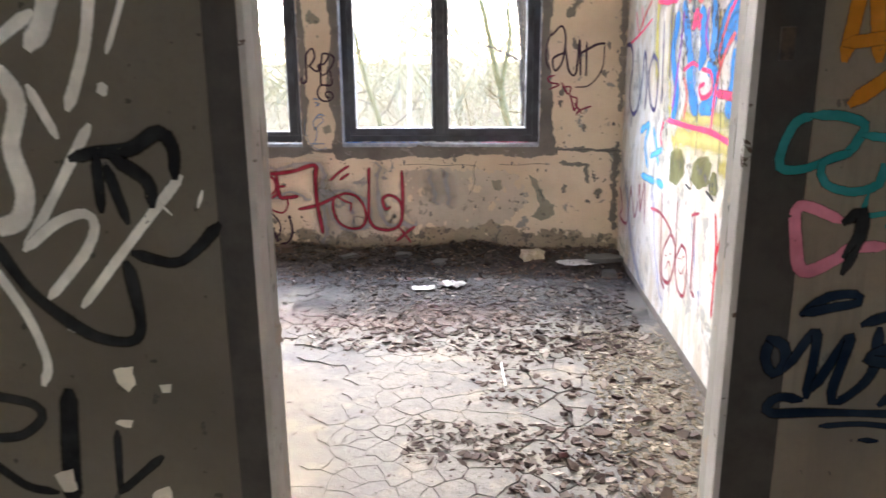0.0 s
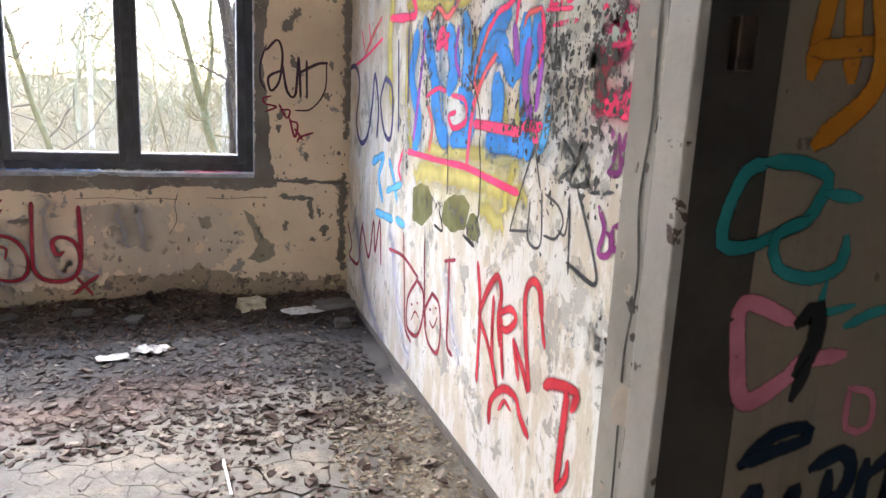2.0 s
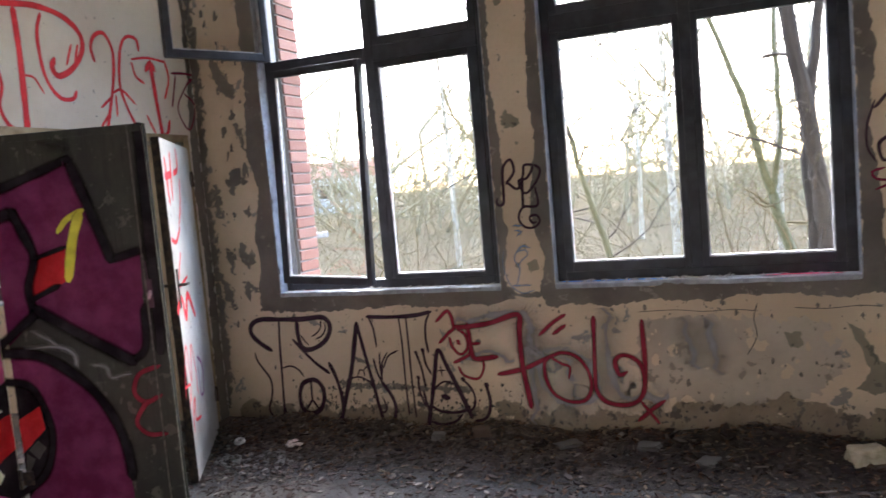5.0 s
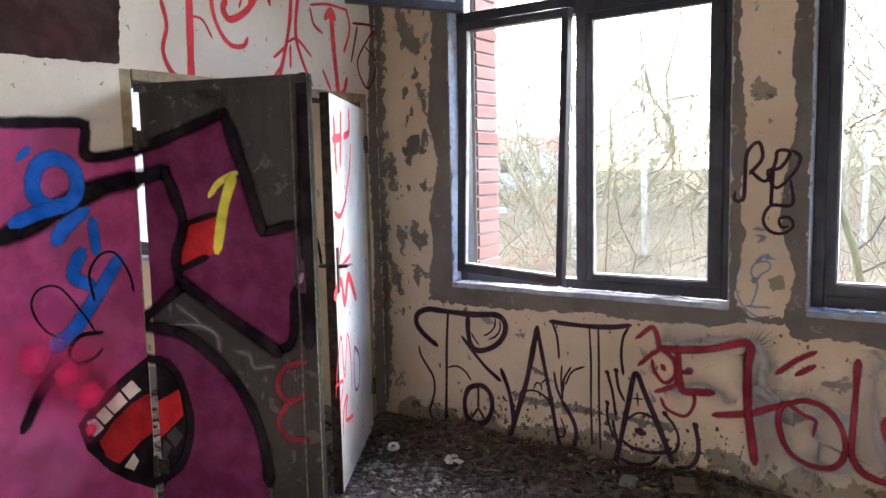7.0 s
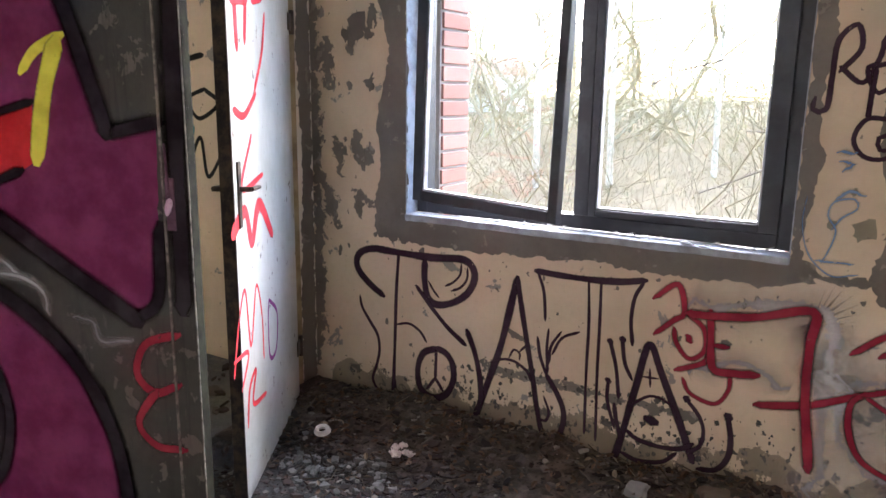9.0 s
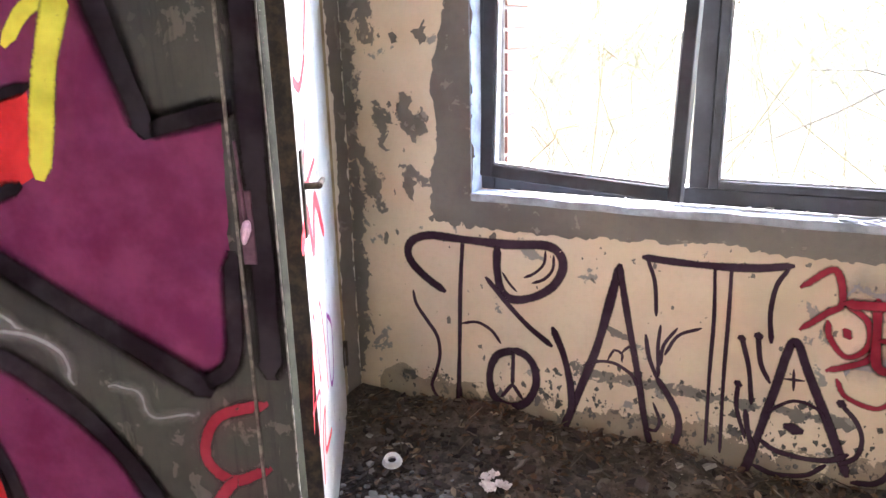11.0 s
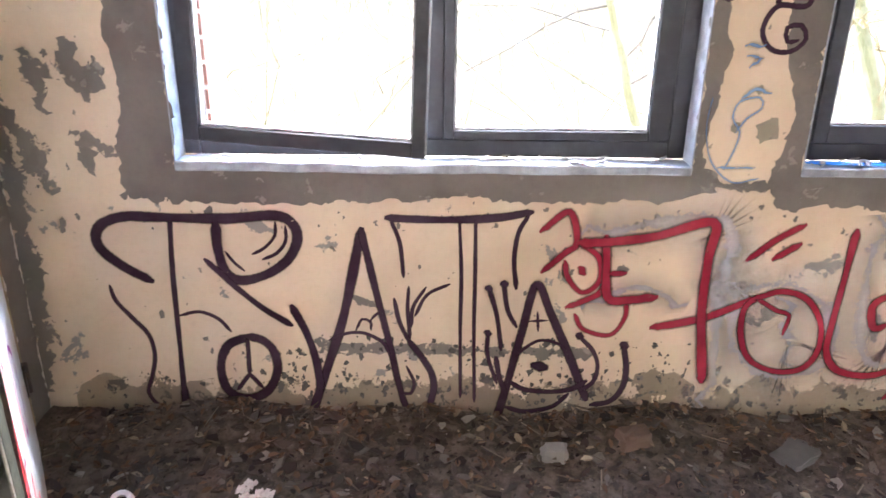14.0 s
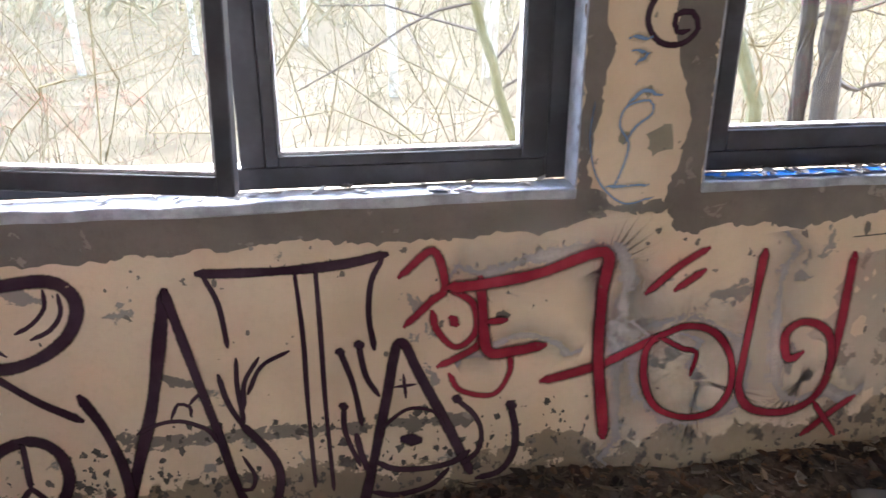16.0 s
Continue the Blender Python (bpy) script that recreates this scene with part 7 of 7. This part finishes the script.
def tree(name, trunks, bark, twig, label, seed, branches=9, reach=0.9, depth=2, low=0.35):
    base = empty(name, label, "tree")
    foot = Vector(trunks[0][0][0])
    base.location = foot
    r = random.Random(seed)
    t, w, b = Wood(), Wood(), Wood()
    for pts, r0, r1 in trunks:
        line = [Vector(p) - foot for p in pts]
        fine = []
        for p, q in zip(line, line[1:]):
            fine += [p.lerp(q, k / 5) + Vector((r.gauss(0, 0.008), r.gauss(0, 0.008), 0)) for k in range(5)]
        fine.append(line[-1])
        t.limb(fine, r0, r1, 10)
        for k in range(branches):
            f = r.uniform(low, 1.0)
            i = min(len(fine) - 2, int(f * (len(fine) - 1)))
            side = Vector((r.gauss(0, 1), r.gauss(0, 0.8), r.uniform(0.1, 0.9))).normalized()
            grow(w, b, r, fine[i], side, reach * r.uniform(0.5, 1.1), max(0.005, r0 * 0.24), depth)
    raw("trunk", t.v, t.f, bark, base)
    tagged(raw("crown", w.v, w.f, twig, base), kind="stuff")
    tagged(raw("foliage", b.v, b.f, BUD, base), kind="stuff")
    return base


G = -0.4
tree("tree", [([(1.17, 8.62, G), (1.06, 8.62, 0.7), (0.945, 8.8, 1.24)], 0.045, 0.04),
              ([(0.945, 8.8, 1.24), (0.78, 8.8, 1.9), (0.52, 8.85, 2.75), (0.3, 8.9, 3.6)], 0.034, 0.015),
              ([(0.945, 8.8, 1.24), (1.02, 8.8, 1.7), (1.0, 8.85, 2.6), (1.05, 8.9, 3.6)], 0.026, 0.012)],
     BARK_GREEN, TWIG, "slender forked tree with mossy green bark, bare", 3, 4, 0.55, 1, 0.4)
tree("tree", [([(1.34, 8.3, G), (1.27, 8.3, 0.7), (1.2, 8.3, 1.6), (1.05, 8.3, 2.7), (0.95, 8.3, 4.2)], 0.07, 0.05),
              ([(1.22, 8.42, G), (1.19, 8.42, 0.8), (1.16, 8.45, 1.7), (1.3, 8.5, 2.7), (1.42, 8.5, 4.0)], 0.05, 0.03)],
     BARK_DARK, TWIG_DARK, "dark trunked tree with a paler twin stem, bare", 4, 5, 0.7, 1, 0.3)
tree("tree", [([(-0.1, 8.7, G), (-0.27, 8.7, 0.5), (-0.5, 8.75, 1.25), (-0.75, 8.8, 2.2), (-0.95, 8.8, 3.3)], 0.032, 0.018)],
     BARK_GREEN, TWIG_DARK, "thin leaning sapling with long bare side branches", 5, 26, 1.3, 1, 0.2)
for k in range(15):
    r = random.Random(60 + k)
    x, y, h = -14 + k * 1.5 + r.uniform(-0.6, 0.6), r.uniform(15, 24), r.uniform(6, 10)
    if k == 0:
        birch = tree("birch", [([(x, y, G), (x + 0.1, y, h * 0.5), (x + 0.25, y, h)], 0.075, 0.02)], BARK_BIRCH, TWIG, "white barked birch in the thicket, bare", 70, 16, 1.5, 1, 0.3)
        birch["group"] = "birches"
    else:
        copy_thing(birch, pose(x, y, G, 0, 0, r.uniform(0, 360)))


def thicket(name, label, count, x0, x1, y0, y1, h0, h1, rad, twig, seed, depth, bud):
    """Many bare shoots in one mesh, with their buds in another."""
    r = random.Random(seed)
    w, b = Wood(), Wood()
    for i in range(count):
        y = y0 + (y1 - y0) * r.random()
        x = r.uniform(x0, x1) * (0.5 + 0.5 * y / y1)
        h = r.uniform(h0, h1)
        grow(w, b, r, (x, y, G), (r.gauss(0, 0.5), r.gauss(0, 0.5), 1), h, rad * h / 3, depth, 4, 0.2, bud)
    tagged(raw(name, w.v, w.f, twig), label, "bushes", kind="stuff")
    tagged(raw(name + "_buds", b.v, b.f, BUD), "pale green buds of the thicket", "buds", kind="stuff")


thicket("thicket", "bare yellowish shrubs close outside", 105, -8, 6, 9.6, 15, 1.6, 3.8, 0.008, TWIG, 11, 3, 0.008)
thicket("brambles", "reddish brown bare brambles close outside", 130, -9, 7, 8.8, 16, 0.8, 2.2, 0.006, TWIG_RED, 15, 3, 0.007)
thicket("undergrowth", "dense bare undergrowth outside", 170, -22, 16, 15, 32, 1.4, 3.6, 0.012, TWIG, 12, 3, 0.016)
thicket("wood", "far bare wood in pale spring green, haze put into its colour", 440, -75, 55, 30, 80, 2.4, 5.6, 0.04, TWIG_FAR, 13, 2, 0.07)
thicket("tall_wood", "taller bare trees above the thicket, haze put into their colour", 300, -70, 50, 30, 75, 5.0, 12.0, 0.032, TWIG_FAR, 16, 3, 0.06)

# dry grass
verts, faces = [], []
GRASS = varied("dry_grass", (0.14, 0.122, 0.075), (0.19, 0.165, 0.10), (0.11, 0.12, 0.055), 0.9, True, 30, 0.0)
for i in range(7000):
    y = 7.2 + 22 * rng.random() ** 1.6
    x = rng.uniform(-6, 5) * (0.4 + y / 14)
    h, a = rng.uniform(0.1, 0.45), rng.uniform(0, 6.283)
    dx, dy, lx, ly = math.cos(a) * 0.005, math.sin(a) * 0.005, rng.gauss(0, 0.1), rng.gauss(0, 0.1)
    base = len(verts)
    verts += [(x - dx, y - dy, G), (x + dx, y + dy, G), (x + lx, y + ly, G + h)]
    faces.append((base, base + 1, base + 2))
tagged(raw("grass", verts, faces, GRASS), "dry yellow grass and weeds outside", "grass", kind="stuff")

# pale house beyond the trees, low hut and evergreen bush
HOUSE = simple("pale_render", (0.72, 0.70, 0.66), (0.60, 0.58, 0.54), 1.0, 0.9)
ROOF = simple("red_roof_tiles", (0.40, 0.16, 0.12), (0.30, 0.12, 0.09), 3, 0.9)
house = empty("house", "pale rendered house with a red roof beyond the trees", "house")
boxes("wall", [(-54, -38, 76, 84, G, 3.6)], HOUSE, house)
raw("roof", [(-54.5, 75.5, 3.6), (-37.5, 75.5, 3.6), (-37.5, 84.5, 3.6), (-54.5, 84.5, 3.6), (-54.5, 80, 5.6), (-37.5, 80, 5.6)],
    [(0, 1, 5, 4), (2, 3, 4, 5), (1, 2, 5), (3, 0, 4), (3, 2, 1, 0)], ROOF, house)
for i in range(6):
    boxes("window", [(-53.2 + i * 2.6, -51.9 + i * 2.6, 75.93, 75.98, 1.3, 2.8)], IRON, house)
hut = empty("hut", "low concrete hut with a flat roof among the bushes", "hut")
boxes("wall", [(-9.3, -7.9, 15.2, 16.4, G, 0.65)], HOUSE, hut, bevel=0.02)
boxes("roof", [(-9.5, -7.7, 15.0, 16.6, 0.65, 0.78)], MORTAR, hut, bevel=0.02)
r = random.Random(8)
w = Wood()
for i in range(1500):
    d = Vector((r.gauss(0, 1), r.gauss(0, 1), r.gauss(0, 1))).normalized() * (0.6 + 0.4 * r.random())
    w.bud(Vector((d.x * 1.0, d.y * 0.8, 0.9 + d.z * 0.85 + 0.2 * noise.noise(d * 2))), 0.10, r)
bush = empty("bush", "green leafy evergreen bush", "bush")
bush.location = (-9.9, 16.6, G)
tagged(raw("leaves", w.v, w.f, simple("evergreen_leaves", (0.05, 0.10, 0.015), (0.085, 0.14, 0.025), 6, 0.6), bush), kind="stuff")
bm = bmesh.new()
tube(bm, (0, 0, 0), (0, 0, 0.9), 0.05, 0.03, 8)
part("trunk", bm, BARK_DARK, bush)
